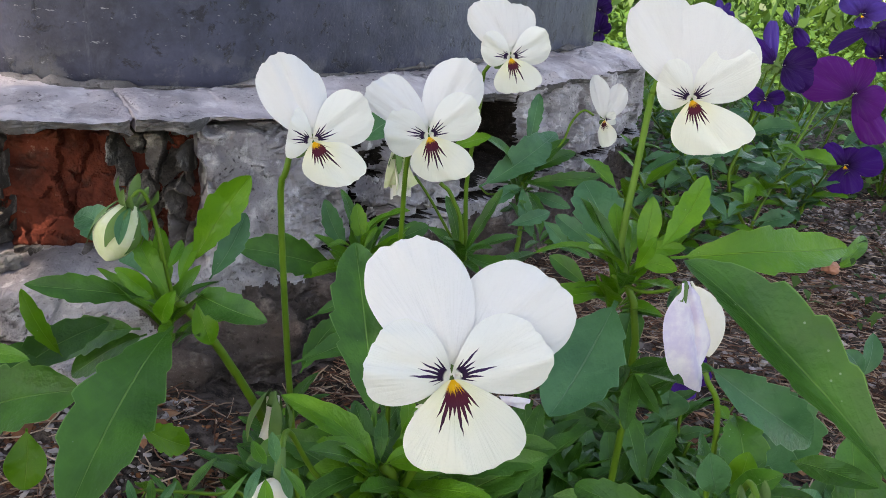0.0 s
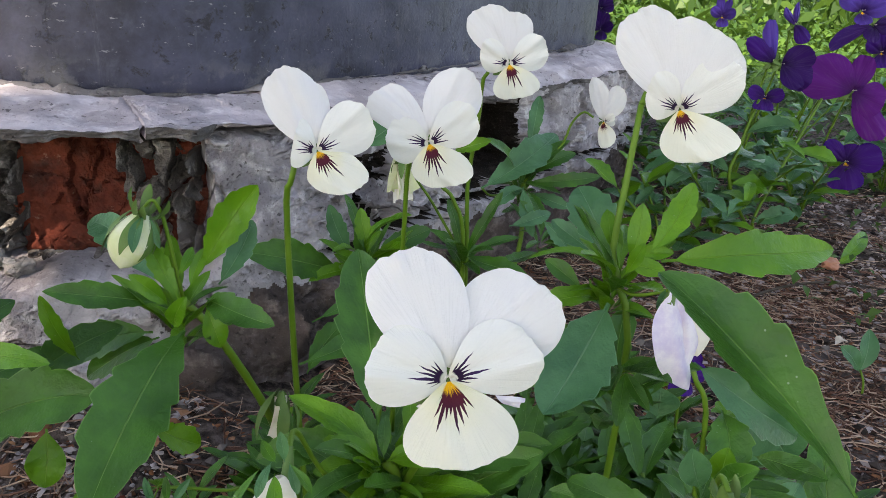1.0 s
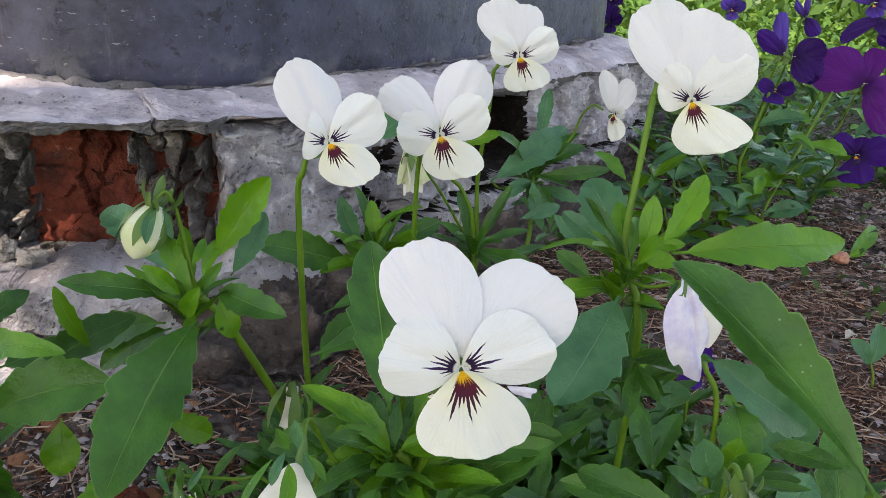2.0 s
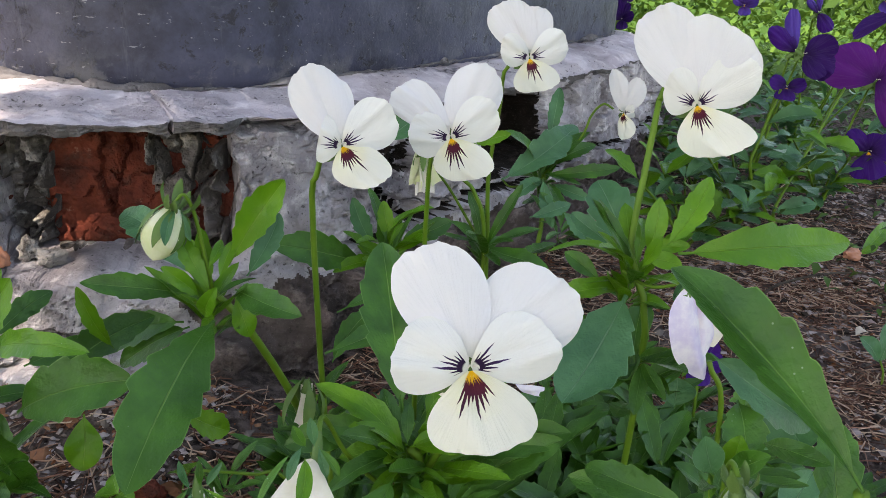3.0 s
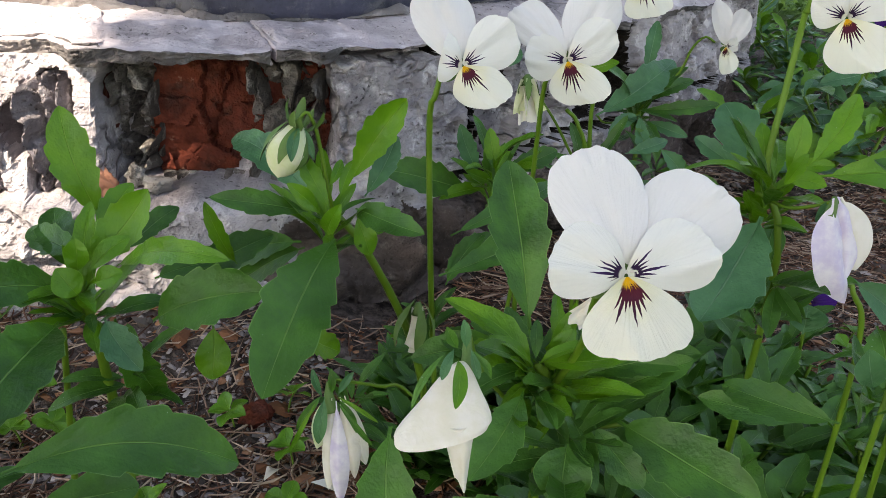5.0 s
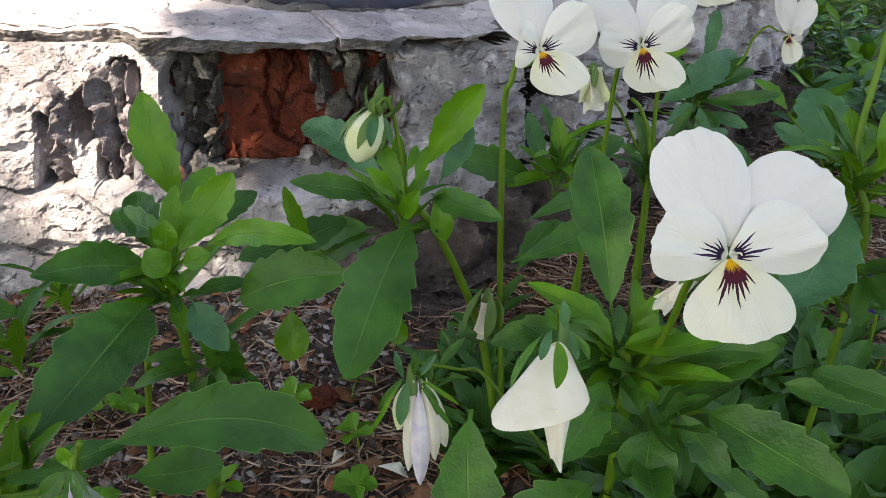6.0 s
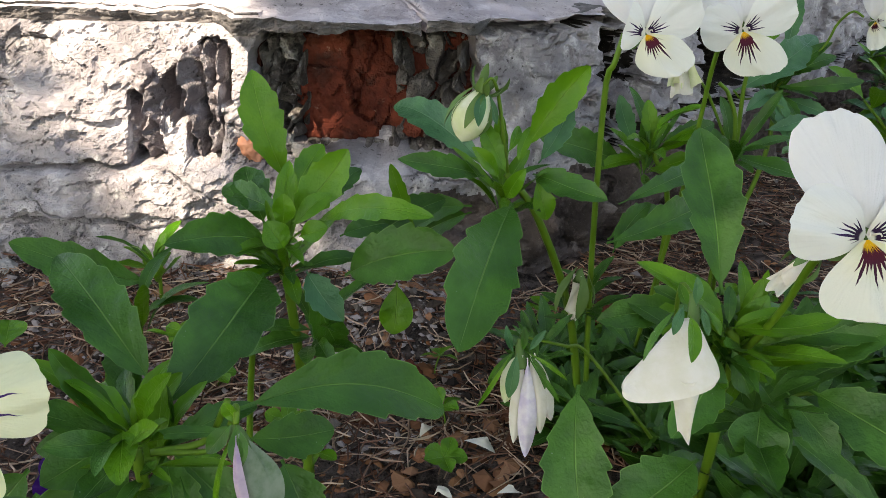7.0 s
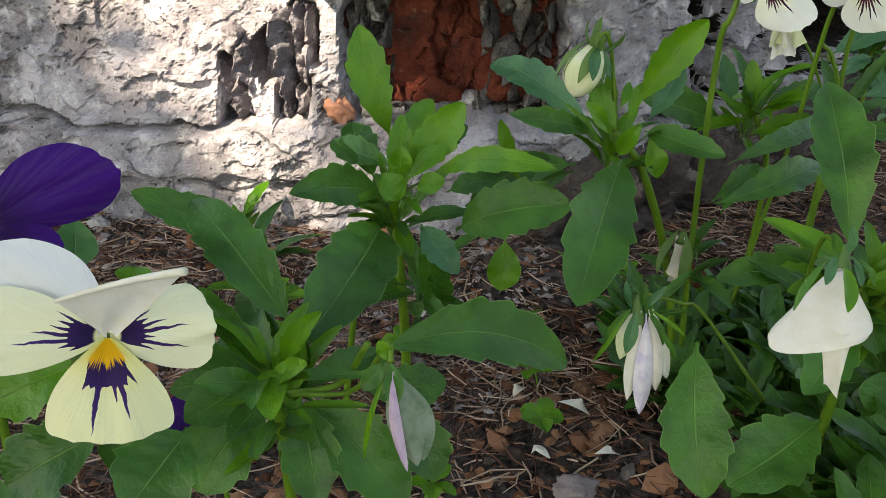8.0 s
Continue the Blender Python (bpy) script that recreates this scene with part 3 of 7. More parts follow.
def face_depth(x, s, z):
    """How far the wall's skin stands out (plus) or back (minus) from its mean face."""
    w1 = fbm(s * 45, z * 45, 3.0, 3) * 0.006
    w2 = fbm(s * 45, z * 45, 9.0, 3) * 0.005
    xs, zs = x + w1, z + w2
    left = 1 - smooth(-0.13, -0.05, x)
    d = 0.044 * left * (1 - z / 0.15) + 0.012 * (1 - left) * (1 - z / 0.15)
    coarse = 1 - 0.55 * window(-0.055, 0.028, x, 0.008)
    d += coarse * (0.0024 * fbm(s * 15, z * 15, 1.0, 3) + 0.0012 * fbm(s * 140, z * 140, 2.0, 5) * (0.5 + smooth(-0.1, 0.2, fbm(s * 20, z * 20, 14.0, 2))))
    # crust broken off in sheets
    crust = fbm(s * 13 + 4, z * 26, 5.0, 4)
    d -= coarse * (0.0042 * smooth(0.05, 0.07, crust) + 0.0035 * smooth(0.30, 0.32, crust)) + 0.0016 * smooth(0.10, 0.14, fbm(s * 70, z * 85, 6.0, 4))
    # the hole that shows the brick
    d -= 0.050 * window(-0.190, -0.060, xs, 0.0022) * window(0.0795, 0.170, zs, 0.002)
    # broken patch with upright grooves
    jag = 0.005 * noise.cell(Vector((s * 90, 2.0, 0.0))) + 0.004 * fbm(s * 120, 5.0, 0.0, 3)
    patch = window(-0.2665, -0.2125, x + 0.4 * w1, 0.0012) * window(0.0778, 0.117 + 0.58 * (x + 0.2665) + jag, z + 0.4 * w2, 0.0012)
    middle = -0.2460 - 0.33 * (z - 0.100)
    wide = 0.0042 + 0.06 * max(0.0, 0.118 - z) + 0.0012 * fbm(s * 20, z * 110, 8.0, 3)
    rib = 1 - smooth(wide - 0.0008, wide + 0.0008, abs(x - middle))
    rib = max(rib, 0.95 * window(-0.247, -0.2330, x, 0.001) * window(0.070, 0.1010, zs, 0.0014))
    groove = fbm(s * 75, z * 14, 8.0, 3)
    d -= patch * (1 - 0.88 * rib) * (0.030 + 0.008 * groove)
    # narrow gap at the hole's far side
    d -= 0.034 * window(-0.2105, -0.2055, xs + 0.15 * (z - 0.12), 0.0012) * window(0.112, 0.150, zs, 0.003)
    # ledge below the hole
    d += 0.010 * window(0.048, 0.0775, zs, 0.003) * (1 - smooth(-0.09, -0.03, x)) * (0.6 + 0.4 * smooth(-0.3, -0.2, x))
    # long level crack
    line = 0.0790 + 0.008 * fbm(s * 18, 0.3, 4.0, 3)
    d -= 0.015 * (1 - smooth(0.0010, 0.0026, abs(z - line))) * (1 - smooth(-0.275, -0.255, x))
    # open joint under the coping
    d -= 0.014 * smooth(0.1545, 0.1560, zs) * smooth(-0.062, -0.052, x)
    line = 0.046 + 0.010 * fbm(s * 16, 1.3, 4.0, 3)
    d -= 0.006 * (1 - smooth(0.0006, 0.002, abs(z - line))) * smooth(-0.20, -0.12, fbm(s * 7, 7.0, 0.0, 2)) * (1 - smooth(0.0, 0.08, x))
    # joints between the blocks on the far face
    far = smooth(-0.02, 0.03, x)
    d -= far * window(0.079, 0.150, zs, 0.002) * (0.055 * window(0.029, 0.039, xs + 0.1 * (z - 0.1), 0.0014) + 0.014 * window(0.039, 0.062, xs, 0.002))
    d -= 0.120 * window(0.118, 0.190, xs + 0.3 * (z - 0.12), 0.004) * window(0.086, 0.152, zs, 0.003)
    line = 0.074 + 0.008 * fbm(s * 14, 2.3, 4.0, 3)
    d -= 0.026 * far * (1 - smooth(0.0016, 0.0042, abs(z - line)))
    line = 0.112 + 0.016 * fbm(s * 10, 5.3, 4.0, 3)
    d -= 0.008 * far * (1 - smooth(0.0006, 0.0022, abs(z - line)))
    d -= 0.010 * far * smooth(0.1, 0.5, fbm(s * 30, z * 30, 12.0, 3))
    return d


def build_plinth():
    cols = columns(0.0013, 0.0030, 0.02)
    zs = np.concatenate([np.arange(-0.03, 0.0, 0.004), np.arange(0.0, 0.1585, 0.00125)])
    verts, deep = [], []
    for i in cols:
        p, n, s = FACE[i], FACE_N[i], FACE_S[i]
        for z in zs:
            d = face_depth(p[0] if p[1] < 1.06 else 0.6, s, z)
            q = p + n * d
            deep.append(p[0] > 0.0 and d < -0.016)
            verts.append((q[0], q[1], z))
    k = len(zs)
    faces = grid_faces(len(cols), k)
    n0 = len(verts)
    for i in cols:
        q = FACE[i] - FACE_N[i] * 0.10
        verts.append((q[0], q[1], zs[-1]))
    for c in range(len(cols) - 1):
        faces.append((c * k + k - 1, (c + 1) * k + k - 1, n0 + c + 1, n0 + c))
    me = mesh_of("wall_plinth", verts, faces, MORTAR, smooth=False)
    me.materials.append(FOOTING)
    me.materials.append(SHADED_RUBBLE)
    # slot 2: faces deep in the far face take the shaded colour
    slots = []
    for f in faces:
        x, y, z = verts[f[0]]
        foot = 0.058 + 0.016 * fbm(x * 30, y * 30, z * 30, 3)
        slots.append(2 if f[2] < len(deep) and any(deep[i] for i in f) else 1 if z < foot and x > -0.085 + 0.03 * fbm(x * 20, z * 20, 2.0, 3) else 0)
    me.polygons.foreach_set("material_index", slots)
    ob = part("wall_plinth", me)
    return tagged(ob, "weathered grey cement-rendered brick plinth, broken open", "wall", kind="structure")


plinth = build_plinth()


def lump(parent, centre, radii, seed, mat, rough=0.35, name="mortar_lump", turn=0.0):
    bm = bmesh.new()
    bmesh.ops.create_icosphere(bm, subdivisions=4, radius=1.0)
    m = Matrix.Rotation(turn, 3, "Y")
    for v in bm.verts:
        p = v.co.copy()
        k = 1 + rough * noise.fractal(p * 1.3 + Vector((seed * 3.1, seed, 0)), 0.8, 2.2, 4)
        # flatten into broken facets
        k *= 0.86 + 0.22 * math.floor(4 * noise.noise(p * 1.9 + Vector((seed, 0, seed)))) / 4
        k += 0.10 * noise.fractal(p * 6 + Vector((0, seed, 0)), 0.7, 2.1, 3)
        p = Vector((p.x * radii[0], p.y * radii[1], p.z * radii[2])) * k
        v.co = Vector(centre) + m @ p
    me = bpy.data.meshes.new(name)
    bm.to_mesh(me)
    bm.free()
    me.materials.append(mat)
    me.polygons.foreach_set("use_smooth", [True] * len(me.polygons))
    return part(name, me, parent)


def brick_piece(parent, x0, x1, z0, z1, y, seed):
    nx, nz = 110, 70
    verts = []
    for i in range(nx):
        for j in range(nz):
            u, v = i / (nx - 1), j / (nz - 1)
            x, z = x0 + (x1 - x0) * u, z0 + (z1 - z0) * v
            edge = min(u * (x1 - x0), (1 - u) * (x1 - x0), v * (z1 - z0), (1 - v) * (z1 - z0))
            d = 0.006 * (1 - smooth(0, 0.006, edge))
            wx, wz = x + 0.006 * fbm(x * 45, z * 45, seed, 4), z + 0.006 * fbm(x * 45, z * 45, seed + 3.0, 4)
            gaps, cells = noise.voronoi(Vector((wx * 30, wz * 23, seed)))
            d += 0.0050 * noise.cell(cells[0] * 5.7) + 0.0016 * (1 - smooth(0.0, 0.05, gaps[1] - gaps[0]))
            d += 0.0024 * fbm(x * 60, z * 60, seed, 5) + 0.0050 * smooth(0.10, 0.13, fbm(x * 26 + seed, z * 26, 4.0, 3))
            verts.append((x, y + d, z))
    n0 = len(verts)
    faces = [tuple(reversed(f)) for f in grid_faces(nx, nz)]
    ring = [i * nz for i in range(nx)] + [(nx - 1) * nz + j for j in range(1, nz)] + [i * nz + nz - 1 for i in range(nx - 2, -1, -1)] + [j for j in range(nz - 2, 0, -1)]
    for r in ring:
        x, yy, z = verts[r]
        verts.append((x, y + 0.06, z))
    for k in range(len(ring)):
        a, b = ring[k], ring[(k + 1) % len(ring)]
        faces.append((a, b, n0 + (k + 1) % len(ring), n0 + k))
    return part("brick", mesh_of("brick", verts, faces, BRICK, smooth=False), parent, "flaking red clay brick")


brick_piece(plinth, -0.176, -0.050, 0.0775, 0.1545, 0.4840, 2.0)
brick_piece(plinth, -0.290, -0.193, 0.0775, 0.1500, 0.4670, 7.0)


def crust(x0, x1, z0, z1, y, seed, mat, cover, tall, wide=120.0, high=62.0, name="mortar_crust"):
    """Old mortar clinging to the bricks in upright broken blocks; where it has gone it dips behind the face."""
    nx, nz = int((x1 - x0) / 0.0008), int((z1 - z0) / 0.0008)
    verts = []
    for i in range(nx):
        for j in range(nz):
            u, v = i / (nx - 1), j / (nz - 1)
            x, z = x0 + (x1 - x0) * u, z0 + (z1 - z0) * v
            wx = x + 0.004 * fbm(x * 70, z * 70, seed, 3)
            wz = z + 0.005 * fbm(x * 60, z * 60, seed + 7.0, 3)
            gaps, cells = noise.voronoi(Vector((wx * wide, wz * high + wx * 14, seed)))
            own = noise.cell(cells[0] * 7.3 + Vector((seed, 0, 0)))
            tilt = (wx * wide - cells[0].x) * (noise.cell(cells[0] * 3.1 + Vector((0, seed, 4))) - 0.5)
            h = tall * (cover + 0.85 * (own - 0.5) + 1.3 * tilt)
            h -= tall * 0.55 * (1 - smooth(0.0, 0.16, gaps[1] - gaps[0]))
            h += 0.0016 * fbm(x * 190, z * 190, seed + 5.0, 4)
            edge = min(u, 1 - u, v, 1 - v)
            h -= tall * 1.6 * (1 - smooth(0.0, 0.10, edge + 0.05 * fbm(x * 90, z * 90, 1.0, 2)))
            verts.append((x, y - h, z))
    faces = [tuple(reversed(f)) for f in grid_faces(nx, nz)]
    return part(name, mesh_of(name, verts, faces, mat, smooth=False), plinth)


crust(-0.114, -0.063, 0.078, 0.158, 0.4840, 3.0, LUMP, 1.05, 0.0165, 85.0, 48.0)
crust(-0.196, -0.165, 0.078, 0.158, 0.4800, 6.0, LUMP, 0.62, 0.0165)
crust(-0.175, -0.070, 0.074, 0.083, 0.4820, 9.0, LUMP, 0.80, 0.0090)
crust(-0.270, -0.243, 0.075, 0.140, 0.4520, 12.0, CHUNK, 0.85, 0.0130, 90.0, 30.0)
crust(-0.2365, -0.209, 0.074, 0.152, 0.4490, 15.0, CHUNK, 0.88, 0.0125, 110.0, 22.0)
lump(plinth, (-0.194, 0.441, 0.086), (0.011, 0.008, 0.009), 51, CHIP, 0.3, "brick_chip", 0.7)
lump(plinth, (-0.1655, 0.452, 0.0820), (0.009, 0.008, 0.006), 52, PALE, 0.5)
lump(plinth, (-0.1770, 0.452, 0.0880), (0.006, 0.007, 0.008), 53, LUMP, 0.5)

for k, (x, z, w, h, out) in enumerate([(-0.040, 0.028, 30, 26, 4), (0.004, 0.030, 28, 24, 3), (0.040, 0.026, 30, 25, 6), (0.085, 0.028, 34, 24, 5), (0.13, 0.03, 36, 26, 6), (-0.085, 0.018, 26, 20, 22)]):
    i = int(np.argmin(np.abs(FACE[:, 0] - x) + 10 * (FACE[:, 1] > 1.0)))
    at = FACE[i] + FACE_N[i] * (out / 1000)
    lump(plinth, (at[0], at[1], z), (1.15 * w / 1000, 0.007, 1.25 * h / 1000), 60 + k, FOOTING, 0.45, "footing_block")


def coping(x0, x1, name, lift, seed, under=0.1590, inset=0.0):
    """A screed slab with a broken front edge."""
    cols = columns(0.0022, 0.004, 0.02, x0, x1)
    ends = (FACE_S[cols[0]], FACE_S[cols[-1]])
    verts = []
    back = np.concatenate([np.linspace(0.0, 0.03, 12), np.linspace(0.036, 0.20, 26)])
    for i in cols:
        p, n, s = FACE[i], FACE_N[i], FACE_S[i]
        x = p[0] if p[1] < 1.06 else 0.6
        over = 0.013 * (1 - smooth(-0.066, -0.052, x)) + 0.0005 - 0.024 * (1 - smooth(-0.222, -0.204, x + 0.008 * fbm(s * 40, 5.0, 0.0, 3)))
        over += 0.0060 * fbm(s * 30, seed, 1.0, 4) + 0.004 * smooth(0.0, 0.06, fbm(s * 14, seed, 7.0, 3)) - inset
        low = under + 0.006 * fbm(s * 26, seed, 3.0, 4) - 0.003 * (1 - smooth(-0.066, -0.052, x)) + 0.0048 * smooth(-0.062, -0.050, x) - 0.012 * smooth(0.0, 0.1, x) * (1 + fbm(s * 12, 2.0, seed, 3))
        ridge = 0.15 + 0.85 * smooth(-0.06, 0.08, x)

        def top(b):
            q = p - n * b
            z = 0.1648 + lift + 0.005 * smooth(0.0, 0.05, b) + 0.004 * fbm(q[0] * 14, q[1] * 14, seed, 4) + 0.0012 * fbm(q[0] * 90, q[1] * 90, seed, 3)
            z += 0.010 * smooth(0.0, 0.10, b) * ridge - 0.006 * (1 - smooth(0, 0.012, b)) * smooth(0.0, 0.05, x)
            return z
        row = [(-0.05, low), (over - 0.012, low), (over - 0.005 + 0.004 * fbm(s * 70, 1.0, seed, 3), low + 0.0006)]
        zt = top(0.0)
        for f in (0.08, 0.2, 0.32, 0.44, 0.56, 0.68, 0.80, 0.90):
            row.append((over - 0.004 * (1 - f) + 0.0020 * fbm(s * 80, f * 2.0, seed, 4) + 0.0016 * fbm(s * 260, f * 6, seed, 3), low + (zt - low) * f))
        row.append((over + 0.0010 * fbm(s * 150, 3.0, seed, 3), zt - 0.0002))
        for b in back:
            row.append((over - 0.003 - b, top(b)))
        near = max(0.0, 1 - min(abs(s - ends[0]), abs(s - ends[1])) / 0.05)
        for o, z in row:
            slant = (0.30 * min(o, 0.0) + 0.006 * fbm(o * 60, 3.0, 1.0, 3)) * near
            q = p + n * o + FACE_T[i] * slant
            verts.append((q[0], q[1], z))
    k = len(row)
    faces = grid_faces(len(cols), k)
    faces += [tuple(range(k))[::-1], tuple((len(cols) - 1) * k + j for j in range(k))]
    me = mesh_of(name, verts, faces, SLAB, smooth=False)
    # front faces take the darker tone, the top keeps the plain screed
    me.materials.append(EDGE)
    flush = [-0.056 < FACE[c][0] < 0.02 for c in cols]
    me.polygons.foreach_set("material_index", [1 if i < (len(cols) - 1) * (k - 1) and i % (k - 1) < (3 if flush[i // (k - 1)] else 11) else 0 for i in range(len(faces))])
    me.polygons.foreach_set("use_smooth", [i < (len(cols) - 1) * (k - 1) and i % (k - 1) > 11 for i in range(len(faces))])
    ob = part(name, me)
    return tagged(ob, "cracked grey cement coping with a broken edge", "coping", kind="structure")


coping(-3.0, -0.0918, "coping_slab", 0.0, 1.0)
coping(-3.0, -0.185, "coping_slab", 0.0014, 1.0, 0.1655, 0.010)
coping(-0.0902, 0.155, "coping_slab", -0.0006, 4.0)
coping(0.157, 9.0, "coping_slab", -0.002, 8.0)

POT_LINE = spline([(-1.2, 1.15), (-0.85, 0.86), (-0.55, 0.68), (-0.27, 0.560), (-0.114, 0.522), (0.0, 0.575), (0.10, 0.670), (0.22, 0.825), (0.325, 0.965), (0.355, 1.04),
                   (0.34, 1.11), (0.22, 1.30), (-0.05, 1.55), (-0.5, 1.7), (-0.95, 1.6), (-1.2, 1.4), (-1.22, 1.2)], 420)


def build_planter():
    T = np.gradient(POT_LINE, axis=0)
    T /= np.linalg.norm(T, axis=1)[:, None]
    N = np.stack([T[:, 1], -T[:, 0]], axis=1)
    prof = [(-0.03, 0.160), (-0.012, 0.163), (-0.004, 0.168), (0.0, 0.176)] + [(0.0 + 0.01 * f, 0.176 + 0.64 * f) for f in np.linspace(0.02, 1, 60)]
    rim = [(0.010, 0.812), (0.03, 0.83), (0.034, 0.85), (0.03, 0.87), (-0.02, 0.87), (-0.05, 0.80), (-0.05, 0.74)]
    verts = []
    for i in range(len(POT_LINE)):
        for o, z in prof:
            d = o + 0.0035 * fbm(POT_LINE[i][0] * 9, POT_LINE[i][1] * 9, z * 9, 4)
            q = POT_LINE[i] + N[i] * d
            verts.append((q[0], q[1], z))
    k = len(prof)
    faces = grid_faces(len(POT_LINE), k)
    ob = part("planter", mesh_of("planter", verts, faces, POT))
    verts = []
    for i in range(len(POT_LINE)):
        for o, z in rim:
            q = POT_LINE[i] + N[i] * (o + 0.0035 * fbm(POT_LINE[i][0] * 9, POT_LINE[i][1] * 9, z * 9, 4))
            verts.append((q[0], q[1], z))
    k = len(rim)
    faces = grid_faces(len(POT_LINE), k)
    part("rim", mesh_of("rim", verts, faces, POT), ob)
    part("soil_fill", mesh_of("soil_fill", [verts[i * k + k - 1] for i in range(len(POT_LINE))], [tuple(range(len(POT_LINE)))], SOIL), ob, "dark soil filling the planter")
    tagged(ob, "large dark slate-grey painted planter with worn scratches", "planter")
    # the pale mortar squeezed out under it
    verts, faces = [], []
    n, sides = 400, 9
    for i in range(n):
        p, nn = POT_LINE[i], N[i]
        s = i * 0.35
        a = 0.0009 + 0.0014 * fbm(p[0] * 24, p[1] * 24, 1.0, 4) + 0.0036 * smooth(0.10, 0.38, fbm(p[0] * 19, p[1] * 19, 5.0, 4)) ** 1.5 + 0.011 * (1 - smooth(-0.25, -0.125, p[0])) * (0.9 + 0.2 * fbm(p[0] * 30, p[1] * 30, 8.0, 3))
        h = a * (1.0 + 0.5 * fbm(p[0] * 40, p[1] * 40, 3.0, 3))
        for j in range(sides):
            ang = math.pi * j / (sides - 1)
            o, z = 0.0005 + 1.3 * a * math.cos(ang), 0.1700 + 0.006 * smooth(-0.08, 0.05, p[0]) + 1.0 * h * math.sin(ang)
            q = p + nn * o
            z += 0.0012 * fbm(q[0] * 160, q[1] * 160, z * 160, 3) + 0.0010 * fbm(q[0] * 420, q[1] * 420, 2.0, 3)
            verts.append((q[0], q[1], z))
    faces = grid_faces(n, sides)
    bead = part("seam_mortar", mesh_of("seam_mortar", verts, faces, EDGE))
    tagged(bead, "uneven grey mortar bead along the planter's foot", "mortar", kind="structure")


build_planter()


def build_core():
    """The solid foot of the plinth under the planter."""
    T = np.gradient(POT_LINE, axis=0)
    T /= np.linalg.norm(T, axis=1)[:, None]
    ring = (POT_LINE - 0.060 * np.stack([T[:, 1], -T[:, 0]], axis=1))[::6]
    n = len(ring)
    verts = [(p[0], p[1], z) for z in (-0.03, 0.0, 0.04, 0.08, 0.12, 0.159) for p in ring]
    faces = [(k * n + i, k * n + (i + 1) % n, (k + 1) * n + (i + 1) % n, (k + 1) * n + i) for k in range(5) for i in range(n)]
    faces.append(tuple(5 * n + i for i in range(n)))
    # shaded rubble here too, so the deep hole ends in dark
    part("core", mesh_of("core", verts, faces, SHADED_RUBBLE, smooth=False), plinth)


build_core()


# ---- ground ----
def ground_z(x, y):
    return 0.006 * fbm(x * 5, y * 5, 0.0, 4) + 0.0025 * fbm(x * 40, y * 40, 2.0, 4) - 0.004 + 0.020 * smooth(0.325, 0.405, y) * (1 - smooth(-0.12, 0.0, x))


def build_ground():
    def axis(a, b, step, far):
        mid = np.arange(a, b, step)
        k = np.geomspace(0.01, far, 40)
        return np.concatenate([(a - k)[::-1], mid, b + k])
    X, Y = axis(-0.55, 0.75, 0.005, 60.0), axis(0.0, 1.1, 0.005, 60.0)
    verts = [(x, y, ground_z(x, y) if abs(x) < 6 and abs(y) < 8 else 0.0) for y in Y for x in X]
    ob = part("ground", mesh_of("ground", verts, grid_faces(len(Y), len(X)), SOIL))
    tagged(ob, "dark crumbly garden soil strewn with needles", "soil", kind="structure")


build_ground()


# ---- flowers ----
def petal_geo(centre, right, up, out, angle, length, width, lift, curl, size, seed, ruffle=0.022, vm=0.60, full=2.0, lop=0.0):
    rnd = random.Random(seed)
    rows, cols = 32, 25
    a = radians(angle)
    d = up * math.cos(a) + right * math.sin(a)
    e = right * math.cos(a) - up * math.sin(a)
    ph, ph2 = rnd.uniform(0, 6.28), rnd.uniform(0, 6.28)
    verts, uv = [], []
    for i in range(rows):
        v = 0.02 + 0.98 * math.sin(0.5 * math.pi * i / (rows - 1))
        prof = math.sin(0.5 * math.pi * min(1, v / vm)) ** 0.85 if v < vm else max(0.0, 1 - ((v - vm) / (1 - vm)) ** full) ** (1 / full)
        hw = 0.5 * width * max(prof, 0.05 if i == 0 else 0.0)
        for j in range(cols):
            s = -1 + 2 * j / (cols - 1)
            along = length * (v - 0.03 * s * s * prof * (1 - v))
            lat = hw * s + lop * length * v * v
            sn = s * prof
            rim = 1 + 0.010 * math.sin(6 * sn + ph) * v ** 3 + 0.008 * math.sin(17 * sn + ph2) * v ** 3 + 0.004 * math.sin(41 * sn + ph) * v ** 5
            along, lat = along * rim, lat * rim
            z = lift + curl * v * v * length + ruffle * size * v * v * math.sin(3.2 * sn + ph) + 0.010 * size * v * math.sin(7 * sn + ph2) + 0.006 * size * v * v * math.sin(13 * sn + 4 * v + ph)
            z -= 0.022 * size * math.sin(math.pi * min(1.0, 1.15 * v)) * math.exp(-(sn / 0.16) ** 2)
            z -= 0.06 * size * sn * sn
            z -= 0.07 * size * math.exp(-(along / (0.07 * size)) ** 2)
            verts.append(centre + d * along + e * lat + out * z)
            uv.append((math.hypot(along, lat) / size, math.atan2(lat, along)))
    return verts, grid_faces(rows, cols), uv


FLOWER_SEED = [100]


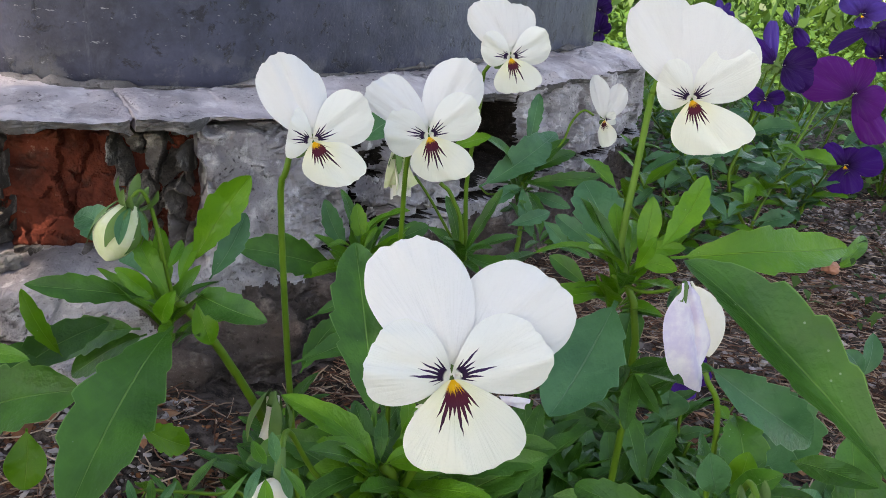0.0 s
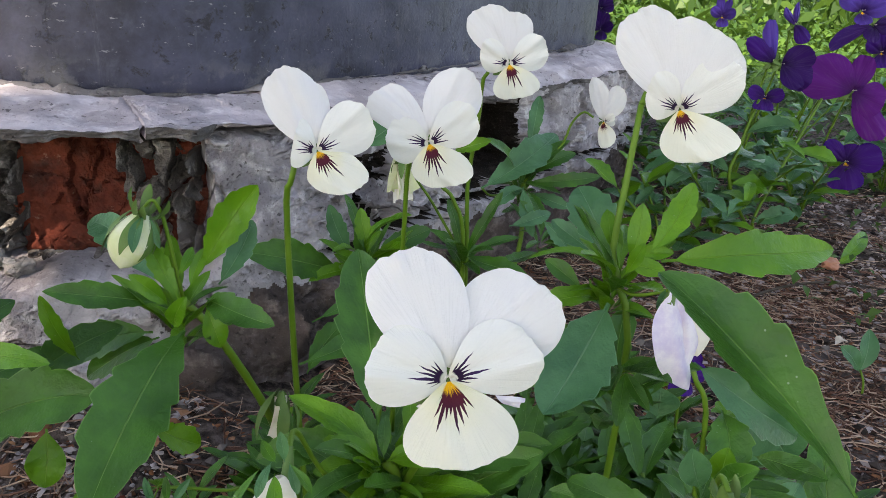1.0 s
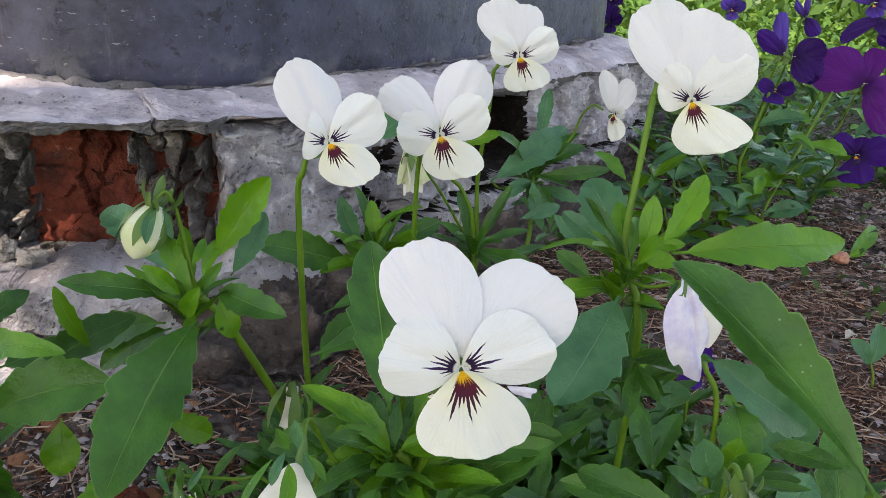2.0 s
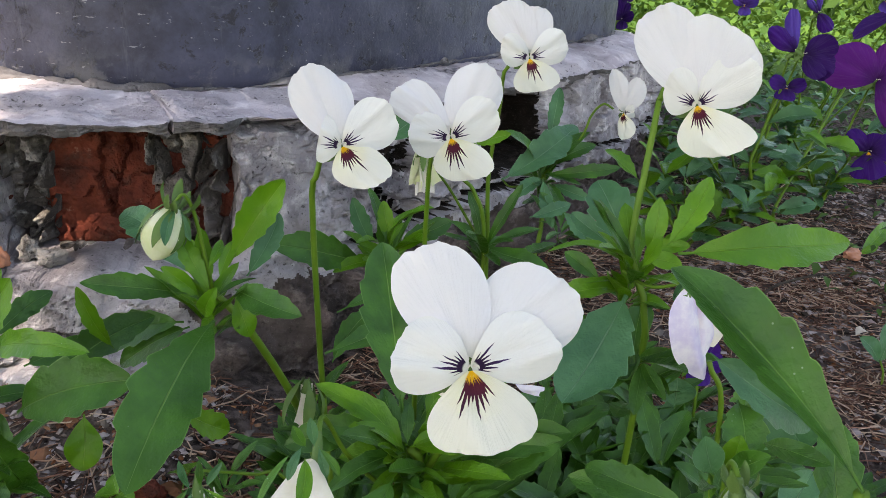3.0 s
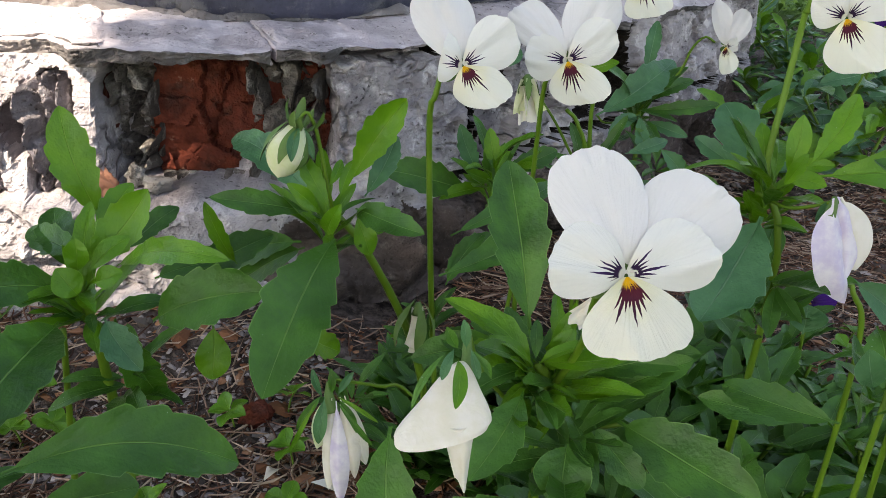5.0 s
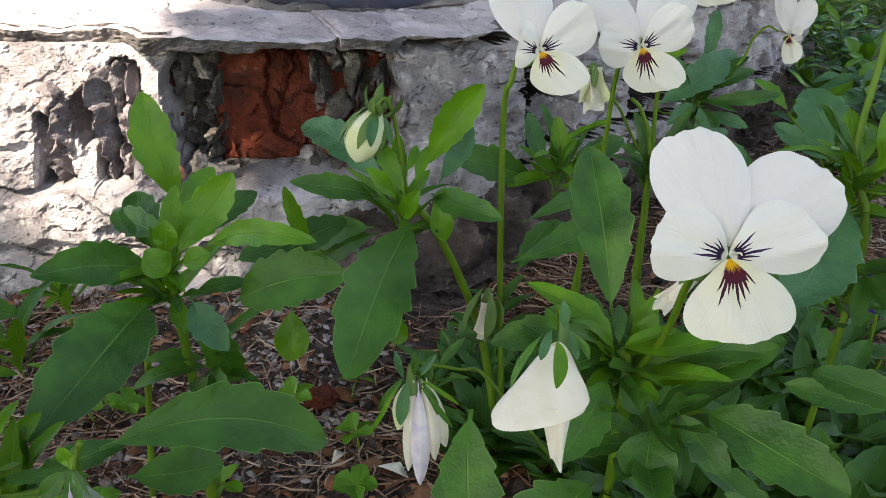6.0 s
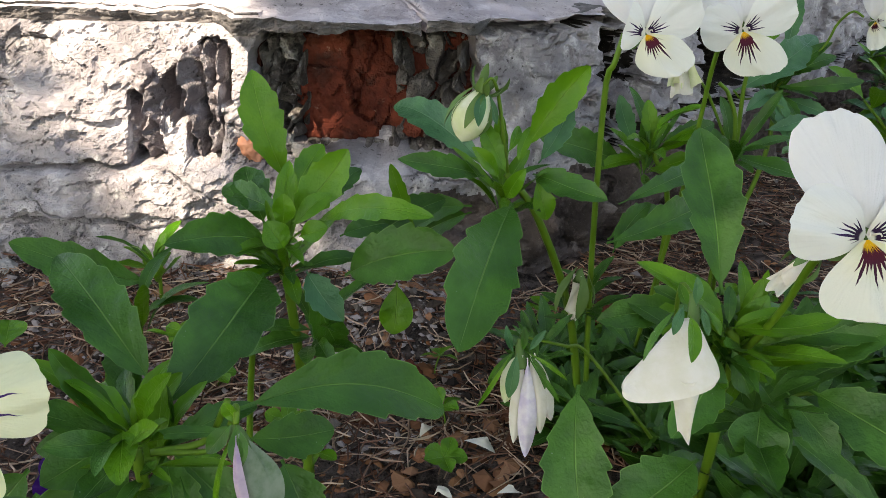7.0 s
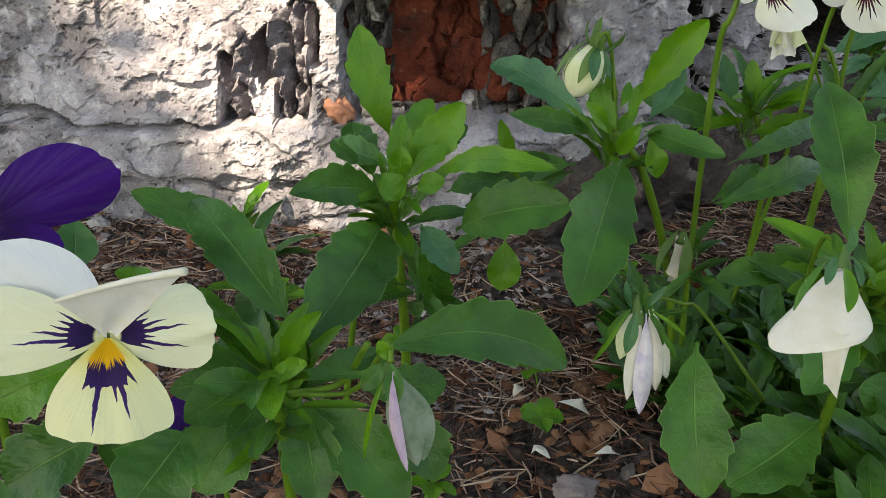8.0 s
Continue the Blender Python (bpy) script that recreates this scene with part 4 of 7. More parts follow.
def flower(parent, centre, facing, size, petals, mats, roll=0.0, label="", sepals=True):
    """Petals: kind, angle clockwise from the top, length and width (shares of the flower's width), lift, curl, then a sideways bow and where it is widest."""
    FLOWER_SEED[0] += 10
    centre = vec(centre)
    out = unit(vec(facing))
    right = unit(np.cross((0, 0, 1), out))
    up = np.cross(out, right)
    r = radians(roll)
    right, up = right * math.cos(r) - up * math.sin(r), up * math.cos(r) + right * math.sin(r)
    # calyx, spur and the pale beard of the throat
    back = centre - out * 0.10 * size
    v, f = tube_geo([back, back - out * 0.08 * size - up * 0.02 * size, back - out * 0.16 * size - up * 0.05 * size], 0.07 * size, 0.045 * size, 6, 8)
    for k in range(5 if sepals else 0):
        a = k * 1.257 + 0.3
        o = right * math.sin(a) + up * math.cos(a)
        lv, lf, _ = leaf_geo(back, back + o * 0.22 * size - out * 0.05 * size, 0.09 * size, out, 0.05, 0, 8, 3)
        f += [tuple(q + len(v) for q in g) for g in lf]
        v += lv
    head = part("flower", mesh_of("flower", v, f, CALYX), parent, label)
    for k, (kind, angle, length, width, lift, curl, *more) in enumerate(petals):
        lop, vm = more if more else (random.Random(FLOWER_SEED[0] + k).uniform(-0.03, 0.03), 0.66 if kind == "lower" else 0.60)
        pv, pf, uv = petal_geo(centre, right, up, out, angle, length * size, width * size, lift * size, curl, size, FLOWER_SEED[0] + k, vm=vm, full=2.5 if kind == "lower" else 2.1, lop=lop)
        part("petal", mesh_of("petal", pv, pf, mats[kind], uv), head)
    bm_v, bm_f = [], []
    for sgn in (-1, 1):
        tv, tf = tube_geo([centre + right * sgn * 0.012 * size + up * 0.02 * size - out * 0.03 * size, centre + right * sgn * 0.026 * size + up * 0.028 * size + out * 0.02 * size,
                           centre + right * sgn * 0.034 * size + up * 0.012 * size + out * 0.025 * size], 0.007 * size, 0.004 * size, 6, 6)
        bm_f += [tuple(q + len(bm_v) for q in g) for g in tf]
        bm_v += tv
    part("beard", mesh_of("beard", bm_v, bm_f, WILT), head)
    return head


def patch(parent, a, b, c, d, bulge, mat, seed=0, name="petal", rows=12, wrinkle=0.06):
    """A soft folded sheet between four corners, a-b above and c-d below."""
    a, b, c, d = map(vec, (a, b, c, d))
    n = unit(np.cross(b - a, c - a))
    size = np.linalg.norm(d - a)
    rnd = random.Random(seed)
    p1, p2 = rnd.uniform(0, 6.28), rnd.uniform(0, 6.28)
    verts, uv = [], []
    for i in range(rows):
        for j in range(rows):
            u, v = i / (rows - 1), j / (rows - 1)
            p = (a * (1 - u) + b * u) * (1 - v) + (c * (1 - u) + d * u) * v
            k = math.sin(math.pi * (0.08 + 0.84 * u)) * bulge + wrinkle * v * math.sin(9 * u + 3 * v + p1) + 0.4 * wrinkle * math.sin(14 * v + p2) * u * (1 - u)
            edge = 0.05 * math.sin(6 * u + p2) * v
            verts.append(p + n * size * k + (c - a) * edge)
            uv.append((u, v))
    return part(name, mesh_of(name, verts, grid_faces(rows, rows), mat, uv), parent)


def sepals(parent, top, down, length, count, seed, spread=0.45, mat=None, width=0.26):
    rnd = random.Random(seed)
    down = unit(vec(down))
    a = unit(np.cross(down, (0.2, 1, 0.1)))
    b = np.cross(down, a)
    for k in range(count):
        ang = 6.283 * k / count + rnd.uniform(-0.3, 0.3)
        o = math.cos(ang) * a + math.sin(ang) * b
        L = length * rnd.uniform(0.75, 1.15)
        p = vec(top) + o * length * 0.10
        tip = p + unit(down + o * spread * rnd.uniform(0.5, 1.4)) * L
        v, f, uv = leaf_geo(p - down * L * 0.18, tip, L * width, o, 0.10, 0, 12, 5, curl=-0.05)
        part("sepal", mesh_of("sepal", v, f, mat or CALYX, uv), parent)


def faded_flower(parent, top, bottom, width, seed, mats, petals=4, label="", sepal_len=None):
    """A spent bloom hanging from its stalk, its petals folded together."""
    rnd = random.Random(seed)
    top, bottom = vec(top), vec(bottom)
    down = bottom - top
    L = np.linalg.norm(down)
    dn = down / L
    a = unit(np.cross(dn, (0.1, 1, 0.05)))
    b = np.cross(dn, a)
    v, f = tube_geo([top - dn * 0.10 * L, top, top + dn * 0.16 * L], 0.05 * L, 0.11 * width / 0.01 * 0.01 + 0.0012, 6, 8)
    head = part("flower", mesh_of("flower", v, f, CALYX), parent, label)
    for k in range(petals):
        ang = 6.283 * k / petals + rnd.uniform(-0.4, 0.4)
        o = math.cos(ang) * a + math.sin(ang) * b
        t = np.cross(dn, o)
        w = width * rnd.uniform(0.45, 0.65)
        e = L * rnd.uniform(0.72, 1.0)
        p = top + o * width * 0.10
        q = top + dn * e + o * width * rnd.uniform(0.10, 0.34)
        patch(head, p - t * w * 0.25, p + t * w * 0.25, q - t * w * rnd.uniform(0.2, 0.6), q + t * w * rnd.uniform(0.1, 0.45) - dn * e * rnd.uniform(0, 0.2), -0.22, mats[k % len(mats)], seed + k)
    sepals(head, top, dn, sepal_len or L * 0.45, 5, seed)
    return head


def bud(parent, top, bottom, radius, seed):
    """A plump bud: overlapping petals in a cup of narrow sepals."""
    top, bottom = vec(top), vec(bottom)
    dn = bottom - top
    L = np.linalg.norm(dn)
    dn /= L
    a = unit(np.cross(dn, (0.2, 1, 0.1)))
    b = np.cross(dn, a)

    def shell(u, ang, k=1.0):
        r = radius * math.sin(math.pi * min(1, 0.10 + 0.90 * u)) ** 0.7 * (0.75 + 0.45 * u) * k
        return top + dn * L * u + (math.cos(ang) * a + math.sin(ang) * b) * r
    rows, cols = 16, 20
    v = [shell(i / (rows - 1), 6.283 * j / cols + 1.1 * i / rows, 1 + 0.06 * math.sin(3 * 6.283 * j / cols + 2.0 * i / rows)) for i in range(rows) for j in range(cols)]
    f = [(i * cols + j, i * cols + (j + 1) % cols, (i + 1) * cols + (j + 1) % cols, (i + 1) * cols + j) for i in range(rows - 1) for j in range(cols)]
    head = part("bud", mesh_of("bud", v, f, BUDWHITE), parent, "plump cream-striped closed bud")
    for k in range(5):
        vv = []
        for i in range(12):
            u = -0.12 + 0.92 * i / 11
            for j in range(5):
                s = -1 + j / 2
                vv.append(shell(max(0.0, u), 1.257 * k + 0.2 + 0.25 * u + 0.34 * s * math.sin(math.pi * (0.12 + 0.86 * i / 11)) ** 0.8, 1.05) + dn * L * min(0.0, u))
        part("sepal", mesh_of("sepal", vv, grid_faces(12, 5), CALYX), head)
    return head


# ---- plants by the wall ----
def viola_plant(name, place, label):
    return thing(name, (place[0], place[1], ground_z(place[0], place[1])), label, "plant", "violas in the bed")


bud_plant = viola_plant("viola_plant", (0.000, 0.305), "white viola with a closed bud, toothed green leaves in soil")
left_plant = viola_plant("viola_plant", (-0.125, 0.250), "leafy viola shoot without flowers, bright green crown")
front_plant = viola_plant("viola_plant", (-0.140, 0.150), "viola with broad dark green leaves and a lilac-tipped bud")
yellow_plant = viola_plant("viola_plant", (-0.185, 0.130), "viola with a pale yellow bloom marked in dark purple")
middle_plant = viola_plant("viola_plant", (0.030, 0.215), "viola with a large open white bloom and spent flowers")
tall_plant = viola_plant("viola_plant", (0.112, 0.245), "tall white viola with a folded lilac spent bloom")
near_plant = viola_plant("viola_plant", (0.125, 0.105), "viola with long dark green drooping leaves")
back_plant = viola_plant("viola_plant", (0.045, 0.380), "white viola in bloom close to the plinth")
wall_plant = viola_plant("viola_plant", (0.135, 0.540), "small white viola with blue-green leaves at the plinth's foot")

leaf(bud_plant, (-0.0435, 0.2680, 0.1276), (-0.0615, 0.1989, 0.1022), 0.0237, (0.24, -0.39, 0.89), 0.10, "old")
leaf(bud_plant, (-0.0390, 0.2800, 0.1460), (-0.0174, 0.2783, 0.1801), 0.0133, (-0.27, -0.95, 0.13), -0.08, "young")
leaf(bud_plant, (-0.0330, 0.2850, 0.1390), (-0.0210, 0.3000, 0.1600), 0.0095, (0.05, -0.82, 0.56), 0.05, "teal")
leaf(bud_plant, (-0.0540, 0.2750, 0.1360), (-0.0873, 0.2593, 0.1471), 0.0096, (0.50, -0.67, 0.55), 0.10, "old")
leaf(bud_plant, (-0.0360, 0.2720, 0.1390), (-0.0102, 0.2483, 0.1387), 0.0112, (-0.43, -0.47, 0.77), 0.08, "old")
leaf(bud_plant, (-0.0460, 0.2750, 0.1370), (-0.0590, 0.2850, 0.1570), 0.0074, (0.18, -0.83, 0.53), 0.1, "young")
leaf(bud_plant, (-0.0460, 0.2620, 0.1320), (-0.0400, 0.2550, 0.1470), 0.0062, (-0.40, -0.88, -0.25), 0.1, "young")
leaf(bud_plant, (-0.0490, 0.2700, 0.1370), (-0.0600, 0.2620, 0.1520), 0.0062, (0.71, -0.69, 0.15), 0.1, "young")
leaf(bud_plant, (-0.0530, 0.3000, 0.1300), (-0.0994, 0.3635, 0.1386), 0.0159, (-0.46, -0.44, 0.77), 0.06, "teal")
leaf(bud_plant, (-0.0590, 0.2900, 0.1170), (-0.0990, 0.3000, 0.1010), 0.0145, (-0.40, -0.74, 0.54), 0.05, "old")
leaf(bud_plant, (-0.0590, 0.3000, 0.1100), (-0.0910, 0.3100, 0.0870), 0.0122, (-0.51, -0.77, 0.38), 0.05, "old")
leaf(bud_plant, (-0.0630, 0.2900, 0.0760), (-0.0450, 0.3000, 0.0590), 0.0123, (0.70, -0.59, 0.40), 0.05, "young")
leaf(bud_plant, (-0.0350, 0.2650, 0.1390), (-0.0300, 0.2620, 0.1240), 0.0085, (0.24, -0.93, 0.27), 0.08, "young")
leaf(bud_plant, (-0.0420, 0.2750, 0.1420), (-0.0370, 0.2850, 0.1540), 0.0048, (0.10, -0.78, 0.61), 0.05, "young")
leaf(bud_plant, (-0.0460, 0.2750, 0.1460), (-0.0420, 0.2850, 0.1540), 0.0039, (0.17, -0.66, 0.73), 0.05, "young")
leaf(left_plant, (-0.1357, 0.2872, 0.1249), (-0.1500, 0.2956, 0.1697), 0.0168, (0.33, -0.91, 0.27), 0.06, "young")
leaf(left_plant, (-0.1216, 0.2326, 0.1319), (-0.1027, 0.2423, 0.1559), 0.0142, (-0.02, -0.92, 0.39), -0.06, "young")
leaf(left_plant, (-0.1140, 0.2350, 0.1310), (-0.0709, 0.2105, 0.1454), 0.0087, (-0.54, -0.60, 0.59), 0.10, "young")
leaf(left_plant, (-0.1310, 0.2350, 0.1200), (-0.1537, 0.1971, 0.1374), 0.0147, (0.81, -0.23, 0.55), 0.10, "old")
leaf(left_plant, (-0.1293, 0.2220, 0.1171), (-0.1399, 0.1545, 0.1109), 0.0225, (0.39, -0.15, 0.91), 0.10, "old")
leaf(left_plant, (-0.1040, 0.2350, 0.1100), (-0.0636, 0.2290, 0.1253), 0.0205, (-0.33, -0.75, 0.57), 0.08, "old")
leaf(left_plant, (-0.1150, 0.2220, 0.1180), (-0.1005, 0.2091, 0.1063), 0.0108, (0.05, -0.64, 0.77), 0.12, "teal")
leaf(left_plant, (-0.0860, 0.2450, 0.1030), (-0.0866, 0.2386, 0.0840), 0.0124, (0.07, -0.95, 0.32), 0.05, "young")
leaf(left_plant, (-0.0815, 0.2715, 0.1150), (-0.0906, 0.2658, 0.1428), 0.0062, (0.38, -0.92, -0.06), 0.05, "young")
leaf(left_plant, (-0.1190, 0.2600, 0.1250), (-0.1040, 0.2800, 0.1350), 0.0089, (0.31, -0.60, 0.74), 0.05, "old")
leaf(left_plant, (-0.1290, 0.2500, 0.1270), (-0.1570, 0.2700, 0.1290), 0.0113, (-0.31, -0.52, 0.80), 0.05, "old")
leaf(left_plant, (-0.1360, 0.2500, 0.1220), (-0.1510, 0.2800, 0.1340), 0.0145, (0.00, -0.37, 0.93), 0.05, "old")
leaf(left_plant, (-0.1250, 0.2500, 0.1340), (-0.1170, 0.2700, 0.1480), 0.0098, (0.25, -0.62, 0.74), 0.03, "young")
leaf(left_plant, (-0.1200, 0.2280, 0.1320), (-0.1080, 0.2350, 0.1420), 0.0066, (0.05, -0.84, 0.53), 0.1, "young")
leaf(left_plant, (-0.1240, 0.2280, 0.1320), (-0.1230, 0.2280, 0.1440), 0.0077, (0.18, -0.98, -0.02), 0.1, "young")
leaf(left_plant, (-0.1220, 0.2220, 0.1260), (-0.1280, 0.2220, 0.1360), 0.0096, (0.48, -0.83, 0.29), 0.1, "young")
leaf(left_plant, (-0.1170, 0.2220, 0.1310), (-0.1070, 0.2220, 0.1350), 0.0076, (-0.22, -0.81, 0.54), 0.1, "young")
leaf(left_plant, (-0.1170, 0.2350, 0.1110), (-0.1090, 0.2500, 0.0680), 0.0130, (0.56, -0.81, -0.18), 0.05, "old")
leaf(left_plant, (-0.1100, 0.2600, 0.1140), (-0.0900, 0.2800, 0.1120), 0.0102, (0.54, -0.47, 0.70), 0.05, "old")
leaf(left_plant, (-0.1030, 0.2700, 0.1040), (-0.0700, 0.2900, 0.1200), 0.0140, (0.13, -0.74, 0.66), 0.05, "old")
leaf(front_plant, (-0.1180, 0.1487, 0.1141), (-0.0644, 0.1754, 0.0971), 0.0189, (0.48, -0.51, 0.71), 0.10, "old", sweep=-0.09)
leaf(front_plant, (-0.1385, 0.1445, 0.1234), (-0.1763, 0.1773, 0.1430), 0.0160, (0.08, -0.44, 0.89), 0.06, "old")
leaf(front_plant, (-0.1760, 0.2350, 0.1030), (-0.2178, 0.2204, 0.1245), 0.0141, (0.52, -0.63, 0.58), 0.05, "old")
leaf(front_plant, (-0.1500, 0.1500, 0.1040), (-0.1650, 0.1300, 0.1010), 0.0149, (0.43, -0.44, 0.79), 0.1, "old")
leaf(front_plant, (-0.1610, 0.1600, 0.0890), (-0.1810, 0.1550, 0.0910), 0.0104, (0.23, -0.61, 0.76), 0.08, "old")
leaf(front_plant, (-0.1480, 0.1450, 0.1000), (-0.1620, 0.1250, 0.0820), 0.0198, (0.16, -0.72, 0.68), 0.08, "old")
leaf(front_plant, (-0.1410, 0.1500, 0.0970), (-0.1310, 0.1300, 0.0750), 0.0156, (0.23, -0.67, 0.71), 0.06, "old")
leaf(front_plant, (-0.1380, 0.1500, 0.0970), (-0.1080, 0.1400, 0.0700), 0.0191, (0.35, -0.68, 0.64), 0.06, "old")
leaf(front_plant, (-0.1310, 0.1900, 0.0700), (-0.1030, 0.2000, 0.0680), 0.0156, (0.26, -0.59, 0.76), 0.05, "old")
leaf(front_plant, (-0.1470, 0.1500, 0.1060), (-0.1420, 0.1400, 0.0970), 0.0102, (0.21, -0.59, 0.78), 0.1, "young")
leaf(front_plant, (-0.1510, 0.1600, 0.1040), (-0.1610, 0.1700, 0.1130), 0.0083, (0.16, -0.57, 0.81), 0.05, "young")
leaf(front_plant, (-0.1460, 0.1550, 0.1060), (-0.1370, 0.1600, 0.1170), 0.0054, (-0.06, -0.89, 0.46), 0.05, "young")
leaf(front_plant, (-0.1460, 0.1500, 0.1080), (-0.1350, 0.1450, 0.1130), 0.0061, (-0.54, -0.51, 0.67), 0.1, "young")
leaf(front_plant, (-0.1490, 0.1500, 0.1080), (-0.1540, 0.1450, 0.1080), 0.0062, (0.45, -0.45, 0.77), 0.1, "young")
leaf(front_plant, (-0.1520, 0.1600, 0.1040), (-0.1700, 0.1700, 0.1000), 0.0101, (-0.41, -0.42, 0.81), 0.05, "old")
leaf(front_plant, (-0.1110, 0.1600, 0.0880), (-0.1010, 0.1500, 0.0700), 0.0149, (0.23, -0.79, 0.57), 0.05, "old")
leaf(front_plant, (-0.1740, 0.1400, 0.0970), (-0.1880, 0.1300, 0.0810), 0.0186, (0.04, -0.86, 0.51), 0.05, "old")
leaf(front_plant, (-0.1590, 0.1200, 0.1080), (-0.1670, 0.1000, 0.1000), 0.0200, (0.33, -0.46, 0.82), 0.05, "old")
leaf(yellow_plant, (-0.1950, 0.1400, 0.1100), (-0.2190, 0.1300, 0.1010), 0.0181, (0.07, -0.75, 0.65), 0.05, "young")
leaf(yellow_plant, (-0.1880, 0.1300, 0.0960), (-0.2120, 0.1200, 0.0830), 0.0209, (-0.02, -0.77, 0.63), 0.05, "old")
leaf(yellow_plant, (-0.2320, 0.2000, 0.1030), (-0.2280, 0.2000, 0.1230), 0.0143, (0.39, -0.92, -0.08), 0.05, "teal")
leaf(yellow_plant, (-0.2070, 0.1900, 0.1020), (-0.2100, 0.2000, 0.1060), 0.0113, (0.27, -0.29, 0.92), 0.05, "young")
leaf(middle_plant, (0.0229, 0.2096, 0.1229), (0.0172, 0.2463, 0.1676), 0.0189, (-0.07, -0.78, 0.63), 0.05, "old")
leaf(middle_plant, (0.0510, 0.1950, 0.0980), (0.0870, 0.1650, 0.0900), 0.0197, (-0.31, -0.57, 0.76), 0.08, "old")
leaf(middle_plant, (0.0420, 0.2000, 0.1010), (0.0720, 0.1950, 0.1210), 0.0113, (-0.50, -0.64, 0.58), 0.08, "old")
leaf(middle_plant, (0.0280, 0.2050, 0.1100), (0.0360, 0.2050, 0.1260), 0.0079, (-0.51, -0.83, 0.25), 0.05, "young")
leaf(middle_plant, (0.0240, 0.1950, 0.1120), (0.0310, 0.1900, 0.0990), 0.0084, (0.05, -0.92, 0.38), 0.1, "old")
leaf(middle_plant, (0.0220, 0.2000, 0.1140), (0.0080, 0.2100, 0.1280), 0.0060, (-0.00, -0.81, 0.58), 0.05, "old")
leaf(middle_plant, (0.0300, 0.2100, 0.1120), (0.0370, 0.2150, 0.1270), 0.0044, (-0.33, -0.84, 0.43), 0.05, "young")
leaf(middle_plant, (0.0210, 0.2200, 0.1100), (-0.0150, 0.2150, 0.1080), 0.0117, (0.06, -0.69, 0.72), 0.06, "old")
leaf(middle_plant, (0.0200, 0.2050, 0.1150), (0.0030, 0.2000, 0.1130), 0.0075, (0.10, -0.64, 0.76), 0.05, "young")
leaf(middle_plant, (-0.0210, 0.2000, 0.0920), (-0.0180, 0.1700, 0.0530), 0.0214, (-0.18, -0.79, 0.59), 0.08, "old")
leaf(middle_plant, (0.0190, 0.1900, 0.0720), (-0.0120, 0.1700, 0.0590), 0.0215, (-0.06, -0.48, 0.88), 0.08, "old")
leaf(middle_plant, (0.0190, 0.1900, 0.1120), (0.0010, 0.1650, 0.0990), 0.0132, (0.02, -0.47, 0.88), 0.06, "old")
leaf(middle_plant, (0.0330, 0.1850, 0.0970), (0.0290, 0.1700, 0.0850), 0.0169, (-0.17, -0.59, 0.79), 0.05, "old")
leaf(middle_plant, (0.0420, 0.2000, 0.1010), (0.0620, 0.2000, 0.1040), 0.0072, (-0.11, -0.65, 0.75), 0.05, "old")
leaf(middle_plant, (0.0420, 0.1900, 0.1000), (0.0550, 0.1750, 0.0880), 0.0103, (-0.16, -0.70, 0.70), 0.05, "old")
leaf(middle_plant, (0.0330, 0.2100, 0.1020), (-0.0000, 0.2200, 0.1120), 0.0104, (0.01, -0.69, 0.73), 0.08, "young")
leaf(middle_plant, (0.0290, 0.2200, 0.1070), (0.0060, 0.2300, 0.1140), 0.0079, (-0.07, -0.68, 0.73), 0.06, "old")
leaf(middle_plant, (0.0380, 0.2000, 0.1110), (0.0760, 0.2000, 0.1200), 0.0116, (-0.17, -0.65, 0.74), 0.08, "old")
leaf(middle_plant, (0.0300, 0.2100, 0.1060), (0.0350, 0.2100, 0.1190), 0.0085, (-0.43, -0.89, 0.17), 0.05, "young")
leaf(middle_plant, (0.0290, 0.2050, 0.1070), (0.0420, 0.2000, 0.1100), 0.0057, (-0.39, -0.58, 0.72), 0.05, "young")
leaf(middle_plant, (0.0280, 0.2050, 0.1070), (0.0190, 0.2000, 0.1050), 0.0056, (0.13, -0.56, 0.82), 0.05, "young")
leaf(middle_plant, (0.0930, 0.1500, 0.1300), (0.0740, 0.1780, 0.1230), 0.0097, (-0.64, -0.25, 0.73), 0.06, "old")
leaf(middle_plant, (0.1020, 0.1800, 0.1090), (0.0730, 0.1900, 0.1110), 0.0094, (-0.17, -0.65, 0.74), 0.05, "old")
leaf(tall_plant, (0.1050, 0.2150, 0.1780), (0.1210, 0.2250, 0.1980), 0.0084, (-0.32, -0.72, 0.62), -0.05, "young")
leaf(tall_plant, (0.1020, 0.2220, 0.1720), (0.1050, 0.2250, 0.1910), 0.0068, (-0.43, -0.88, 0.21), 0.05, "young")
leaf(tall_plant, (0.1190, 0.2350, 0.1680), (0.1890, 0.2450, 0.1690), 0.0160, (0.10, -0.74, 0.66), 0.08, "young")
leaf(tall_plant, (0.1090, 0.2600, 0.1620), (0.1020, 0.2800, 0.1810), 0.0171, (-0.33, -0.71, 0.62), 0.05, "teal")
leaf(tall_plant, (0.1070, 0.2600, 0.1600), (0.0930, 0.2800, 0.1680), 0.0074, (-0.45, -0.59, 0.67), 0.05, "teal")
leaf(tall_plant, (0.1000, 0.2350, 0.1690), (0.0970, 0.2400, 0.1780), 0.0062, (-0.26, -0.88, 0.40), 0.05, "old")
leaf(tall_plant, (0.0970, 0.2220, 0.1580), (0.0680, 0.1880, 0.1380), 0.0217, (-0.05, -0.47, 0.88), -0.03, "teal")
leaf(tall_plant, (0.1200, 0.2050, 0.1450), (0.1580, 0.2000, 0.1200), 0.0159, (0.15, -0.90, 0.41), 0.1, "teal")
